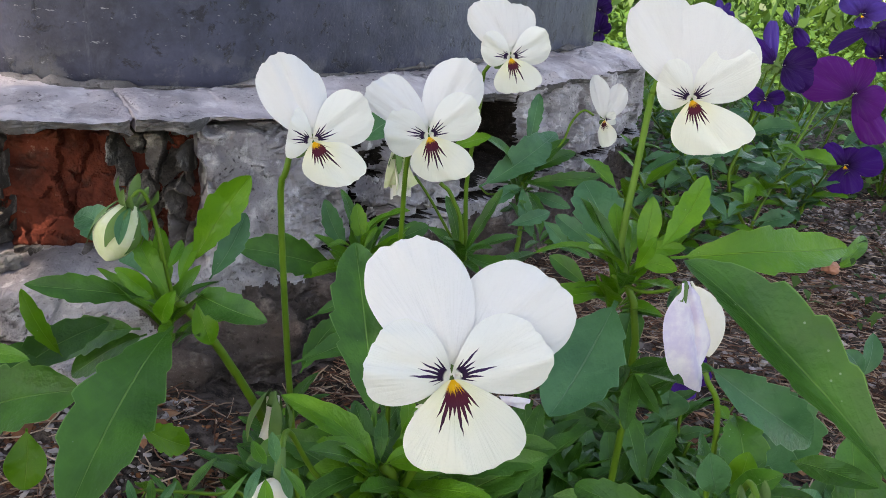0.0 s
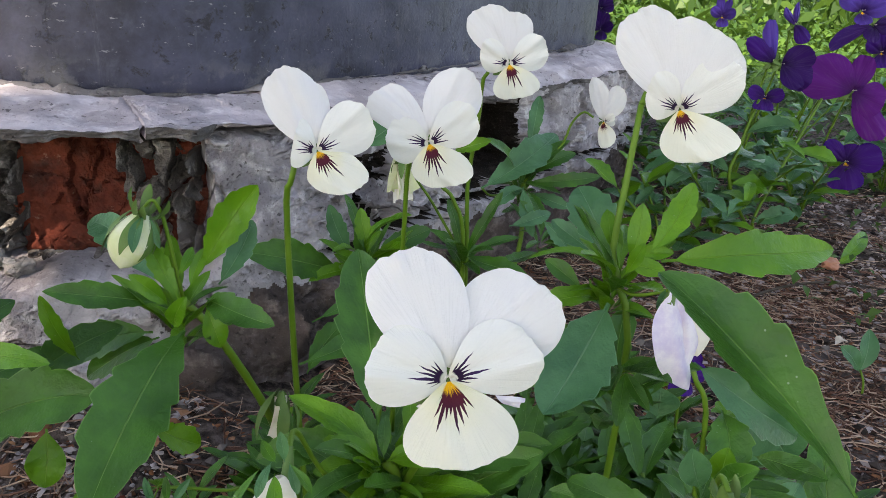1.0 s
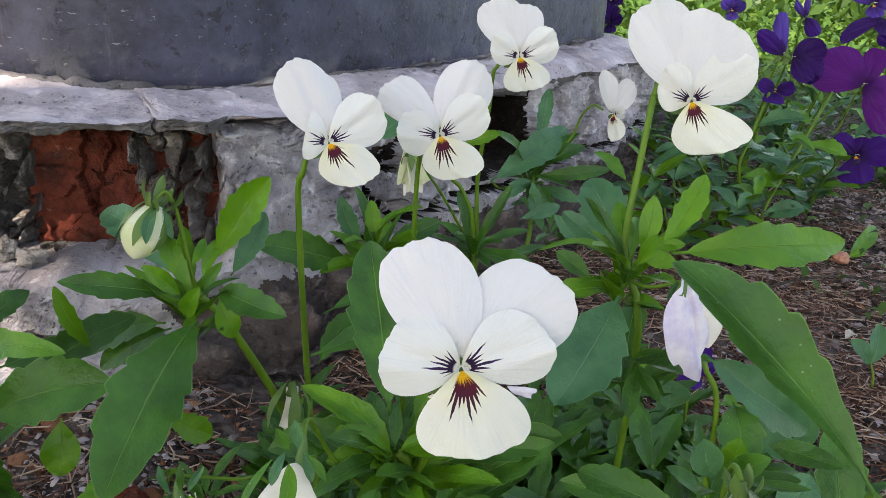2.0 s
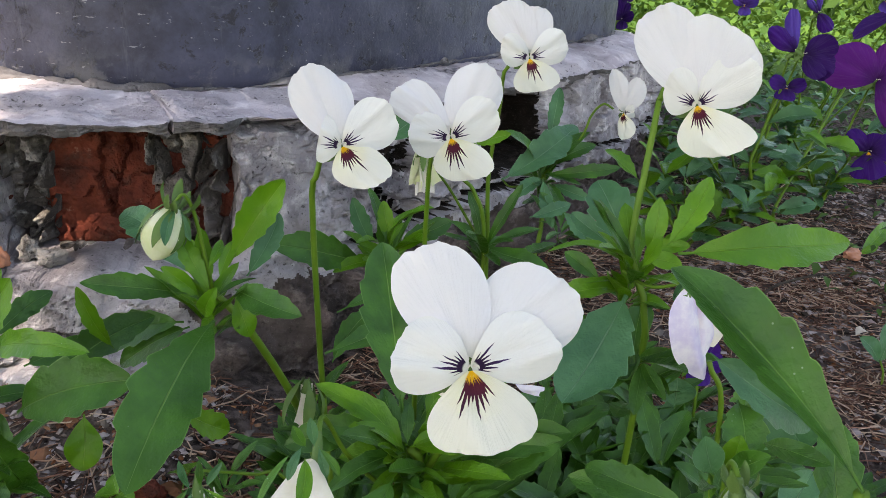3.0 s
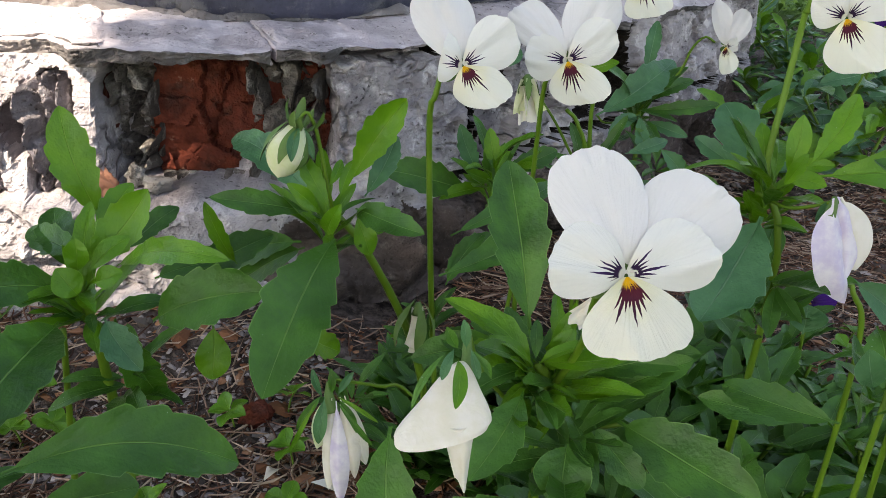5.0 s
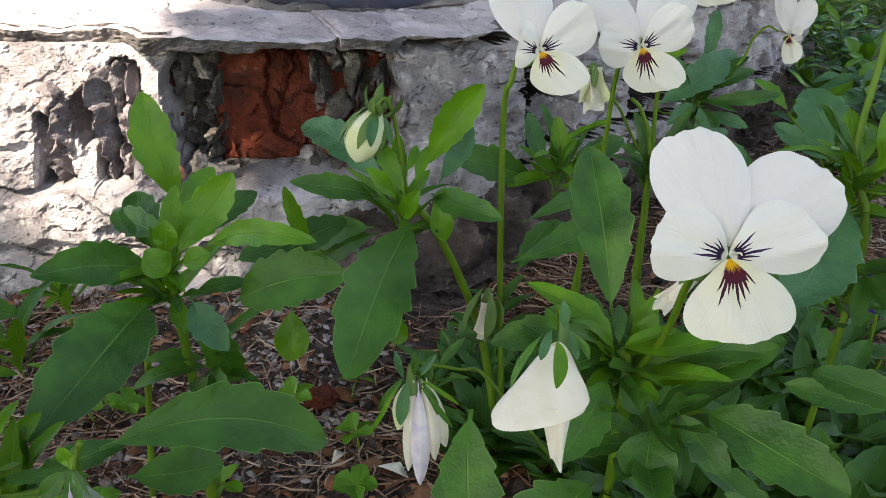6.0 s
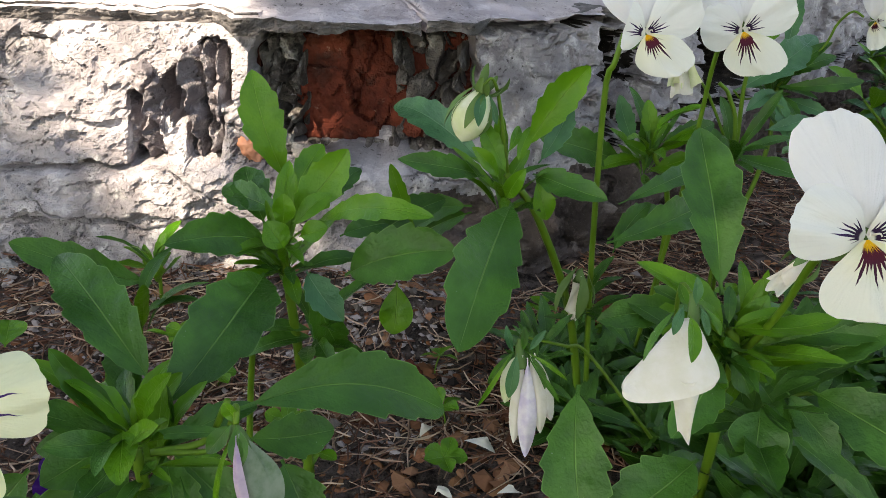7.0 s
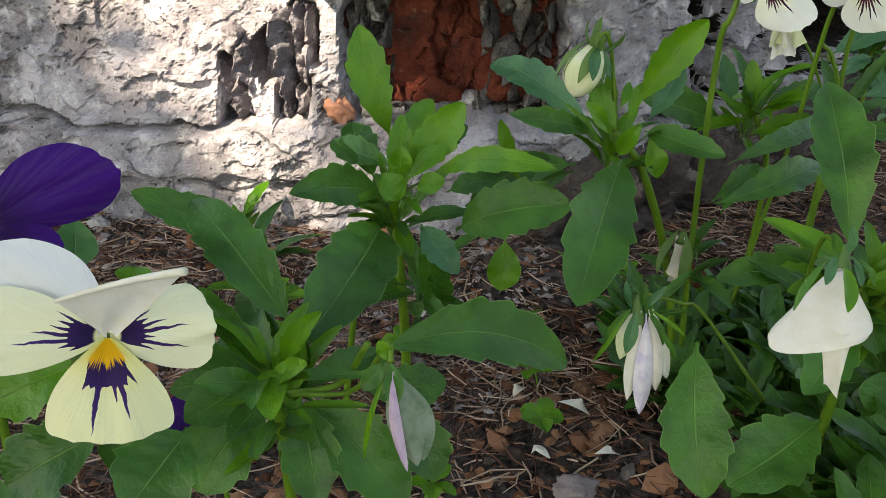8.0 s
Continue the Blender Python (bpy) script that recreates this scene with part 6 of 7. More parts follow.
slim_petal(w3, (-0.0360, 0.2040, 0.1010), (-0.0290, 0.1990, 0.0775), 0.0060, WILT)
slim_petal(w3, (-0.0410, 0.2040, 0.1010), (-0.0450, 0.2000, 0.0830), 0.0072, BUDWHITE)
slim_petal(w3, (-0.0400, 0.2020, 0.1010), (-0.0412, 0.1970, 0.0686), 0.0052, WILT)
slim_petal(w3, (-0.0385, 0.2005, 0.1010), (-0.0372, 0.1930, 0.0660), 0.0062, WILT_LILAC)
slim_petal(w3, (-0.0375, 0.2030, 0.1010), (-0.0325, 0.1960, 0.0740), 0.0058, WILT)
leaf(w3, (-0.0420, 0.2000, 0.1030), (-0.0440, 0.1960, 0.0880), 0.0042, (0.0, -0.9, 0.3), 0.05, "teal", 0, "sepal")
leaf(w3, (-0.0430, 0.2010, 0.1030), (-0.0510, 0.1990, 0.0910), 0.0028, (-0.3, -0.9, 0.3), 0.08, "old", 0, "sepal")
leaf(w3, (-0.0390, 0.2010, 0.1030), (-0.0250, 0.1990, 0.0940), 0.0014, (0.3, -0.9, 0.3), 0.12, "young", 0, "sepal")
leaf(w3, (-0.0440, 0.2010, 0.1020), (-0.0540, 0.1990, 0.0820), 0.0016, (-0.3, -0.9, 0.3), 0.14, "young", 0, "sepal")
leaf(w3, (-0.0390, 0.2010, 0.1020), (-0.0270, 0.1980, 0.0860), 0.0018, (0.3, -0.9, 0.3), 0.14, "old", 0, "sepal")
leaf(w3, (-0.0380, 0.2010, 0.1020), (-0.0320, 0.1990, 0.0900), 0.0024, (0.4, -0.9, 0.3), 0.10, "old", 0, "sepal")
leaf(w3, (-0.0430, 0.2030, 0.1010), (-0.0460, 0.2040, 0.1110), 0.0024, (0.0, -0.9, 0.3), 0.05, "teal", 0, "sepal")
leaf(w3, (-0.0400, 0.2030, 0.1020), (-0.0400, 0.2040, 0.1110), 0.0024, (0.0, -0.9, 0.3), 0.05, "old", 0, "sepal")
leaf(w3, (-0.0380, 0.2030, 0.1020), (-0.0330, 0.2040, 0.1100), 0.0024, (0.0, -0.9, 0.3), 0.05, "teal", 0, "sepal")
stem(middle_plant, [(0.010, 0.215, 0.06), (-0.015, 0.222, 0.090), (-0.025, 0.214, 0.098), (-0.0410, 0.2060, 0.1060)], 0.0009, 0.0007)
small_leaves(middle_plant, (-0.034, 0.210, 0.100), (0, -0.3, 1), 12, 0.012, 75, "old")
faded_flower(bud_plant, (-0.0107, 0.2922, 0.0862), (-0.0128, 0.2883, 0.0650), 0.012, 81, [WILT], 3, "small white spent bloom with splayed sepals", 0.018)
w5 = stem(tall_plant, [(0.1100, 0.2060, 0.1710), (0.1090, 0.2040, 0.1690), (0.1080, 0.2030, 0.1660)], 0.0010, 0.0026, CALYX, "flower")
tagged(w5, "folded lilac-white spent bloom")
v, f, uv = leaf_geo((0.1085, 0.2035, 0.1715), (0.1156, 0.1960, 0.1405), 0.0130, (-0.25, 0.9, -0.3), -0.06, 0, 30, 13, sweep=-0.10, crease=0.55)
part("petal", mesh_of("petal", v, f, WILT_LILAC, uv), w5)
v, f, uv = leaf_geo((0.1105, 0.2050, 0.1715), (0.1150, 0.1985, 0.1470), 0.0090, (0.10, 0.9, -0.3), -0.05, 0, 30, 13, sweep=0.05, crease=0.7)
part("petal", mesh_of("petal", v, f, WILT_LILAC, uv), w5)
v, f, uv = leaf_geo((0.1120, 0.2060, 0.1710), (0.1195, 0.2015, 0.1490), 0.0115, (0.30, 0.9, -0.3), -0.06, 0, 30, 13, sweep=0.06, crease=0.6)
part("petal", mesh_of("petal", v, f, WILT, uv), w5)
leaf(w5, (0.1100, 0.2070, 0.1700), (0.1060, 0.2060, 0.1630), 0.0034, (0, -0.9, 0.3), 0.06, "teal", 0, "sepal")
leaf(w5, (0.1110, 0.2080, 0.1700), (0.1180, 0.2080, 0.1650), 0.0028, (0.2, -0.9, 0.3), 0.06, "old", 0, "sepal")
tip_bud = stem(front_plant, [(-0.1090, 0.1170, 0.1340), (-0.1080, 0.1160, 0.1320), (-0.1070, 0.1150, 0.1280)], 0.0012, 0.0040, CALYX, "bud")
tagged(tip_bud, "narrow grey-green bud with a lilac edge")
slim_petal(tip_bud, (-0.1070, 0.1160, 0.1330), (-0.1000, 0.1100, 0.1130), 0.0085, BUDGREY)
slim_petal(tip_bud, (-0.1070, 0.1140, 0.1340), (-0.1010, 0.1080, 0.1130), 0.0075, BUDGREY)
slim_petal(tip_bud, (-0.1070, 0.1120, 0.1350), (-0.1030, 0.1060, 0.1130), 0.0026, BUDPINK)
leaf(tip_bud, (-0.1090, 0.1160, 0.1350), (-0.1140, 0.1130, 0.1290), 0.0040, (-0.2, -0.9, 0.3), 0.08, "old", 0, "sepal")
leaf(tip_bud, (-0.1080, 0.1160, 0.1350), (-0.1060, 0.1100, 0.1280), 0.0044, (0.0, -0.9, 0.3), 0.06, "old", 0, "sepal")
leaf(tip_bud, (-0.1080, 0.1160, 0.1350), (-0.1140, 0.1120, 0.1100), 0.0014, (-0.2, -0.9, 0.3), 0.05, "young", 0, "sepal")
leaf(tip_bud, (-0.1080, 0.1180, 0.1340), (-0.1110, 0.1180, 0.1390), 0.0034, (0.0, -0.9, 0.3), 0.05, "young", 0, "sepal")
faded_flower(back_plant, (0.0460, 0.4000, 0.1630), (0.0470, 0.3920, 0.1410), 0.030, 97, [BUDWHITE, WILT, BUDWHITE], 5, "small cream spent bloom", 0.012)
w6 = stem(near_plant, [(0.0752, 0.1030, 0.1740), (0.0750, 0.1022, 0.1715), (0.0749, 0.1012, 0.1680)], 0.0012, 0.0030, CALYX, "flower")
tagged(w6, "limp white spent bloom under grey-green sepals")
cornet(w6, (0.0750, 0.1015, 0.1700), (0.0790, 0.0955, 0.1540), (0.0052, 0.0, 0.0006), (0.0004, 0.0038, 0.0014), WILT, 98)
sepals(w6, (0.0750, 0.1018, 0.1715), (0.15, -0.35, -1.0), 0.0115, 5, 98, 0.42, BUDGREY, 0.30)
sepals(w6, (0.0750, 0.1025, 0.1720), (-0.1, 0.2, 1.0), 0.0055, 5, 99, 0.9, CALYX, 0.40)
stem(near_plant, [(0.1050, 0.1400, -0.004), (0.0960, 0.1350, 0.0900), (0.0820, 0.1180, 0.1560), (0.0762, 0.1080, 0.1735), (0.0752, 0.1030, 0.1740)], 0.0010, 0.0007)
leaf(near_plant, (0.1100, 0.1150, 0.1480), (0.1120, 0.1300, 0.1680), 0.0100, (-0.30, -0.80, 0.50), 0.06, "old")
leaf(near_plant, (0.1250, 0.1600, 0.1120), (0.1400, 0.1700, 0.1245), 0.0110, (-0.20, -0.70, 0.68), 0.06, "teal")
faded_flower(middle_plant, (0.0490, 0.2100, 0.1390), (0.0340, 0.2000, 0.1300), 0.014, 99, [WILT], 3, "folded white spent bloom", 0.012)
patch(middle_plant, (0.0540, 0.1900, 0.1440), (0.0570, 0.1900, 0.1410), (0.0620, 0.1880, 0.1440), (0.0610, 0.1880, 0.1410), 0.1, WILT_LILAC, 94, "spent_petal")

# the pale yellow bloom and its dark purple neighbour
flower(yellow_plant, (-0.1622, 0.0990, 0.1478), (0.40, -0.80, 0.42), 0.0445, [
    ("upper", -48, 0.655, 0.480, -0.080, 0.02, -0.053, 0.560), ("wing", -75, 0.642, 0.400, -0.010, -0.02, -0.047, 0.731),
    ("wing", 91, 0.469, 0.404, -0.015, -0.02, 0.048, 0.766), ("lower", 188, 0.473, 0.544, 0.010, -0.03, -0.040, 0.827)], CREAM, 0, "pale yellow viola bloom with dark purple blotches and a folded petal")
fold = patch(yellow_plant, (-0.1630, 0.0870, 0.1630), (-0.1380, 0.0870, 0.1710), (-0.1610, 0.0970, 0.1490), (-0.1590, 0.0970, 0.1500), 0.05, WILT, 66, "folded_petal", rows=16, wrinkle=0.03)
hem = [fold.data.vertices[i * 16].co for i in (0, 3, 6, 9, 12, 15)]
roll_v, roll_f = tube_geo(hem, 0.0004, 0.0008, 18, 8)
part("petal_roll", mesh_of("petal_roll", roll_v, roll_f, WILT), fold)
stem(yellow_plant, [(-0.185, 0.130, -0.004), (-0.178, 0.122, 0.08), (-0.162, 0.108, 0.138)], 0.0020, 0.0015)
purple_left = viola_plant("viola_plant", (-0.235, 0.150), "viola with one deep purple velvety bloom")
flower(purple_left, (-0.2050, 0.1280, 0.1560), (0.40, -0.80, 0.30), 0.0450, [
    ("upper", 62, 0.70, 0.44, -0.02, 0.0, 0.16, 0.62), ("upper", -20, 0.50, 0.40, -0.04, 0.0), ("wing", 118, 0.40, 0.20, 0.0, 0.05), ("wing", -70, 0.5, 0.45, 0.0, 0.0),
    ("lower", 180, 0.42, 0.5, 0.01, 0.0)], PURPLE, 0, "deep purple velvety viola bloom")
stem(purple_left, [(-0.235, 0.150, -0.004), (-0.225, 0.140, 0.08), (-0.2110, 0.1350, 0.1510)], 0.0020, 0.0015)
small_leaves(purple_left, (-0.235, 0.150, 0.03), (0, 0, 1), 10, 0.03, 41, "old")
low_purple = viola_plant("viola_plant", (-0.172, 0.168), "small dark purple bloom low among leaves")
flower(low_purple, (-0.1790, 0.1650, 0.0680), (0.3, -0.7, 0.6), 0.022, [
    ("upper", -25, 0.6, 0.5, -0.02, 0.1), ("upper", 25, 0.6, 0.5, -0.03, 0.1), ("wing", -75, 0.5, 0.45, 0, 0.1), ("wing", 75, 0.5, 0.45, 0, 0.1), ("lower", 180, 0.45, 0.5, 0.01, 0.1)], PURPLE)
stem(low_purple, [(-0.172, 0.168, -0.004), (-0.174, 0.168, 0.04), (-0.1810, 0.1680, 0.0640)], 0.0014, 0.0011)
side_purple = viola_plant("viola_plant", (0.190, 0.335), "small dark purple bloom low beside white violas")
flower(side_purple, (0.1840, 0.3300, 0.0720), (-0.3, -0.8, 0.5), 0.024, [
    ("upper", -25, 0.6, 0.5, -0.02, 0.2), ("upper", 25, 0.6, 0.5, -0.03, 0.2), ("wing", -75, 0.5, 0.45, 0, 0.2), ("wing", 75, 0.5, 0.45, 0, 0.2), ("lower", 180, 0.45, 0.5, 0.01, 0.2)], PURPLE)
stem(side_purple, [(0.190, 0.335, -0.004), (0.188, 0.335, 0.04), (0.1870, 0.3350, 0.0680)], 0.0014, 0.0011)


# ---- the purple violas farther off ----
def bushy(parent, place, seed, height, stems=5, spread=0.08, leaf_len=0.036, styles=("teal", "young", "young", "teal")):
    """Leafy shoots that rise and lean outwards from one root."""
    rnd = random.Random(seed)
    for k in range(stems):
        a = 6.283 * k / stems + rnd.uniform(-0.5, 0.5)
        h = height * rnd.uniform(0.6, 1.0)
        lean = spread * rnd.uniform(0.4, 1.0)
        pts = [(place[0], place[1], -0.004), (place[0] + 0.4 * lean * math.cos(a), place[1] + 0.4 * lean * math.sin(a), 0.5 * h),
               (place[0] + lean * math.cos(a), place[1] + lean * math.sin(a), h)]
        stem(parent, pts, 0.0022, 0.0014, sides=6)
        line = spline(pts, 9)
        for i in range(2, 9):
            for side in range(2):
                b = rnd.uniform(0, 6.283)
                L = leaf_len * rnd.uniform(0.6, 1.2)
                d = unit(vec((math.cos(b), math.sin(b), rnd.uniform(-0.15, 0.9))))
                v, f, uv = leaf_geo(line[i], line[i] + d * L, L * rnd.uniform(0.32, 0.48), (0, -0.3, 1), rnd.uniform(0, 0.15), 5, 16, 5)
                part("leaf", mesh_of("leaf", v, f, LEAF[rnd.choice(styles)], uv), parent)


FULL = [("upper", -24, 0.62, 0.52, -0.05, -0.02), ("upper", 24, 0.62, 0.52, -0.06, -0.02), ("wing", -72, 0.50, 0.46, -0.01, 0.0), ("wing", 72, 0.50, 0.46, -0.015, 0.0), ("lower", 180, 0.46, 0.56, 0.01, 0.0)]
FOLDED = [("upper", -14, 0.72, 0.34, -0.05, 0.3), ("upper", 20, 0.66, 0.30, -0.06, 0.3), ("wing", -60, 0.5, 0.40, 0.0, 0.5), ("wing", 68, 0.5, 0.42, 0.0, 0.5), ("lower", 172, 0.42, 0.46, 0.01, 0.4)]


def purple_plant(place, seed, height, blooms, label):
    ob = viola_plant("viola_plant", place, label)
    bushy(ob, place, seed, height)
    for centre, size, mats, petals, facing in blooms:
        c = vec(centre)
        flower(ob, centre, facing, size, petals, mats)
        stem(ob, [(place[0], place[1], -0.004), ((place[0] + c[0]) / 2, (place[1] + c[1]) / 2 + 0.01, c[2] * 0.5), (c[0], c[1] + 0.012, c[2] - 0.010), (c[0], c[1] + 0.007, c[2])], 0.0019, 0.0014, sides=6)
    return ob


MIXED = {"upper": BLUE["upper"], "wing": PURPLE["wing"], "lower": PURPLE["wing"]}
purple_plant((0.430, 0.770), 201, 0.10, [
    ((0.4487, 0.7500, 0.1868), 0.050, MIXED, [("wing", -48, 0.692, 0.400, -0.02, 0.1, -0.096, 0.493), ("upper", -17, 0.828, 0.308, -0.05, 0.1, 0.102, 0.696)], (-0.3, -0.9, 0.3)),
    ((0.4520, 0.7400, 0.1850), 0.046, CLOSED, [("upper", 60, 0.62, 0.56, -0.03, 0.4, 0.1, 0.60), ("wing", 109, 0.660, 0.640, 0.0, 0.2, 0.216, 0.679), ("lower", 150, 0.62, 0.40, 0.03, 0.5, 0.0, 0.60)], (-0.3, -0.9, 0.3)),
    ((0.4460, 0.7500, 0.1520), 0.034, PURPLE, [("wing", -70, 0.52, 0.50, 0.0, 0.2), ("wing", 75, 0.52, 0.50, 0.0, 0.2), ("lower", 185, 0.50, 0.60, 0.01, 0.1)], (-0.4, -0.8, 0.7))], "blue-purple violas in a leafy clump")
purple_plant((0.560, 0.830), 202, 0.10, [
    ((0.5772, 0.8000, 0.1540), 0.064, MAGENTA, [("upper", 19, 0.623, 0.400, -0.05, 0.1, -0.095, 0.697), ("upper", -59, 0.893, 0.860, -0.02, 0.0, -0.149, 0.583), ("lower", 146, 0.915, 0.480, -0.01, 0.1, 0.003, 0.672), ("wing", 114, 0.520, 0.660, 0.01, 0.1, 0.045, 0.560)], (-0.3, -0.9, 0.2)),
    ((0.5870, 0.8000, 0.0759), 0.058, PURPLE, [("upper", 18, 0.377, 0.396, -0.03, 0.0, 0.063, 0.573), ("wing", -51, 0.560, 0.360, -0.02, 0.0, 0.019, 0.531), ("wing", 70, 0.648, 0.598, -0.02, 0.0, 0.078, 0.662), ("lower", 172, 0.537, 0.663, 0.01, 0.0, -0.024, 0.688)], (-0.4, -0.9, 0.1))], "red-purple and deep purple violas in a leafy clump")
purple_plant((0.620, 1.000), 203, 0.12, [
    ((0.5914, 0.9600, 0.2136), 0.050, MIXED, [("upper", -39, 0.485, 0.200, -0.03, 0.1, 0.018, 0.598), ("upper", 5, 0.539, 0.160, -0.04, 0.1, -0.055, 0.618), ("lower", 145, 0.533, 0.398, 0.0, 0.1, 0.043, 0.629)], (-0.2, -0.9, 0.3)),
    ((0.6775, 0.9300, 0.2180), 0.052, CLOSED, [("upper", -103, 1.125, 0.397, -0.03, 0.1, -0.299, 0.681), ("wing", 85, 0.40, 0.416, 0.0, 0.1, 0.062, 0.615), ("wing", 190, 0.40, 0.40, 0.0, 0.2, 0.0, 0.60)], (-0.2, -0.9, 0.2)),
    ((0.6650, 0.9400, 0.2340), 0.056, BLUE, [("upper", -50, 0.62, 0.46, -0.05, 0.1, 0.0, 0.65), ("upper", 20, 0.60, 0.50, -0.05, 0.1, 0.0, 0.65), ("wing", 75, 0.56, 0.42, 0.0, 0.1, 0.0, 0.60), ("lower", 170, 0.30, 0.40, 0.0, 0.2, 0.0, 0.60)], (-0.2, -0.9, 0.2))], "deep purple violas on long stalks")
purple_plant((0.420, 1.190), 204, 0.12, [((0.4060, 1.1600, 0.2120), 0.036, CLOSED, FULL, (-0.4, -0.9, 0.2)), ((0.3950, 1.1200, 0.1850), 0.036, CLOSED, FOLDED, (-0.4, -0.9, 0.2)), ((0.6130, 1.2000, 0.2080), 0.04, BLUE, FOLDED, (-0.4, -0.9, 0.2))], "purple violas behind the planter's corner")
purple_plant((0.78, 0.98), 205, 0.12, [((0.7320, 0.9800, 0.1830), 0.050, PURPLE, FOLDED, (-0.4, -0.9, 0.2))], "purple viola clump in leaf")
for parent_at, pts in [((0.50, 0.79), [(0.4400, 0.7200, 0.0290), (0.4860, 0.7600, 0.0790), (0.5410, 0.8000, 0.1450)]), ((0.47, 0.76), [(0.4130, 0.7300, 0.0670), (0.4230, 0.7400, 0.1050), (0.4400, 0.7500, 0.1490)])]:
    shoot = viola_plant("viola_plant", parent_at, "viola shoot with smooth blue-green leaves in soil")
    stem(shoot, [(parent_at[0], parent_at[1], -0.004)] + pts, 0.0026, 0.0018)
    for k in range(7):
        rr = random.Random(int(1000 * parent_at[0]) + k)
        at = spline(pts, 9)[k]
        a = k * 2.4
        leaf(shoot, at, at + vec((0.045 * math.cos(a), 0.045 * math.sin(a), rr.uniform(-0.01, 0.015))), 0.020, (0.1, -0.7, 0.8), 0.08, rr.choice(("teal", "young", "teal")))
green_clump = viola_plant("viola_plant", (0.340, 0.700), "leafy green viola clump not in bloom")
bushy(green_clump, (0.340, 0.700), 206, 0.085, 5, 0.08, 0.036)
for x, y, rz in [(0.45, 0.93, 220), (0.54, 1.12, 300), (0.75, 1.25, 20), (0.95, 1.15, 100), (0.62, 1.38, 30), (0.88, 0.86, 190), (1.1, 1.45, 70), (0.50, 1.45, 150)]:
    copy_thing(green_clump, pose(x, y, ground_z(x, y), 0, 0, rz))

# low seedlings in the soil
seedling = thing("seedling", (-0.062, 0.262, ground_z(-0.062, 0.262)), "tiny round-leaved green seedling in bare soil", "seedling", "seedlings")
stem(seedling, [(-0.062, 0.262, -0.004), (-0.064, 0.260, 0.006), (-0.066, 0.258, 0.010)], 0.0008, 0.0006, sides=6)
for k in range(5):
    a = k * 1.257
    d = vec((math.cos(a), math.sin(a), 0.1 + 0.3 * (k % 2)))
    v, f, uv = leaf_geo((-0.066, 0.258, 0.010), vec((-0.066, 0.258, 0.009)) + d * 0.0105, 0.0078, (0, -0.4, 1), 0.05, 0, 10, 5)
    part("leaf", mesh_of("leaf", v, f, LEAF["young"], uv), seedling)
rnd = random.Random(77)
for k in range(70):
    x, y = rnd.uniform(-0.22, 0.30), rnd.uniform(0.14, 0.50)
    if y > 0.40 + max(0, x) * 0.9:
        continue
    copy_thing(seedling, pose(x, y, ground_z(x, y), rnd.uniform(-15, 15), rnd.uniform(-15, 15), rnd.uniform(0, 360)))
herb = thing("herb", (0.12, 0.20, ground_z(0.12, 0.20)), "low herb with narrow lobed green leaves", "herb", "low herbs")
for k in range(16):
    rr = random.Random(300 + k)
    a = k * 2.4
    L = rr.uniform(0.025, 0.045)
    d = unit(vec((math.cos(a), math.sin(a), rr.uniform(0.3, 1.2))))
    v, f, uv = leaf_geo((0.12, 0.20, 0.0), vec((0.12, 0.20, 0.0)) + d * L, L * rr.uniform(0.18, 0.34), (0, -0.3, 1), rr.uniform(-0.1, 0.15), 5, 18, 5)
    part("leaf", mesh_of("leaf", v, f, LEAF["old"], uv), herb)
for k in range(120):
    x, y, z = rnd.uniform(0.03, 0.28), rnd.uniform(0.14, 0.34), 0.0
    if k > 60:
        x, y, z = rnd.uniform(0.03, 0.17), rnd.uniform(0.16, 0.27), rnd.uniform(0.0, 0.012)
    if k > 95:
        x, y, z = rnd.uniform(-0.02, 0.10), rnd.uniform(0.27, 0.38), 0.0
    copy_thing(herb, pose(x, y, ground_z(x, y) + z, 0, 0, rnd.uniform(0, 360)))
lobed = thing("herb", (0.10, 0.20, ground_z(0.10, 0.20)), "leafy green herb with lobed leaves on short shoots", "herb", "low herbs")
for k in range(3):
    rr = random.Random(340 + k)
    a = k * 2.1
    top = (0.10 + 0.014 * math.cos(a), 0.20 + 0.014 * math.sin(a), 0.026 + 0.007 * k)
    stem(lobed, [(0.10, 0.20, -0.004), (0.10 + 0.006 * math.cos(a), 0.20 + 0.006 * math.sin(a), 0.015), top], 0.0014, 0.0010, sides=6)
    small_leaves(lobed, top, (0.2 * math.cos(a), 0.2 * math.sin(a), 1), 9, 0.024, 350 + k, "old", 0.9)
for k in range(84):
    x, y = rnd.uniform(0.03, 0.17), rnd.uniform(0.165, 0.27)
    if k > 40:
        x, y = rnd.uniform(0.06, 0.20), rnd.uniform(0.24, 0.36)
        x += 0.25 * (y - 0.24)
    copy_thing(lobed, pose(x, y, ground_z(x, y), rnd.uniform(-8, 8), rnd.uniform(-8, 8), rnd.uniform(0, 360)) @ Matrix.Scale(rnd.uniform(0.8, 1.25), 4))


# ---- litter on the soil ----
def place_ok(x, y):
    return y < 0.43 + max(0.0, x + 0.03) * 1.15 or x > 0.44


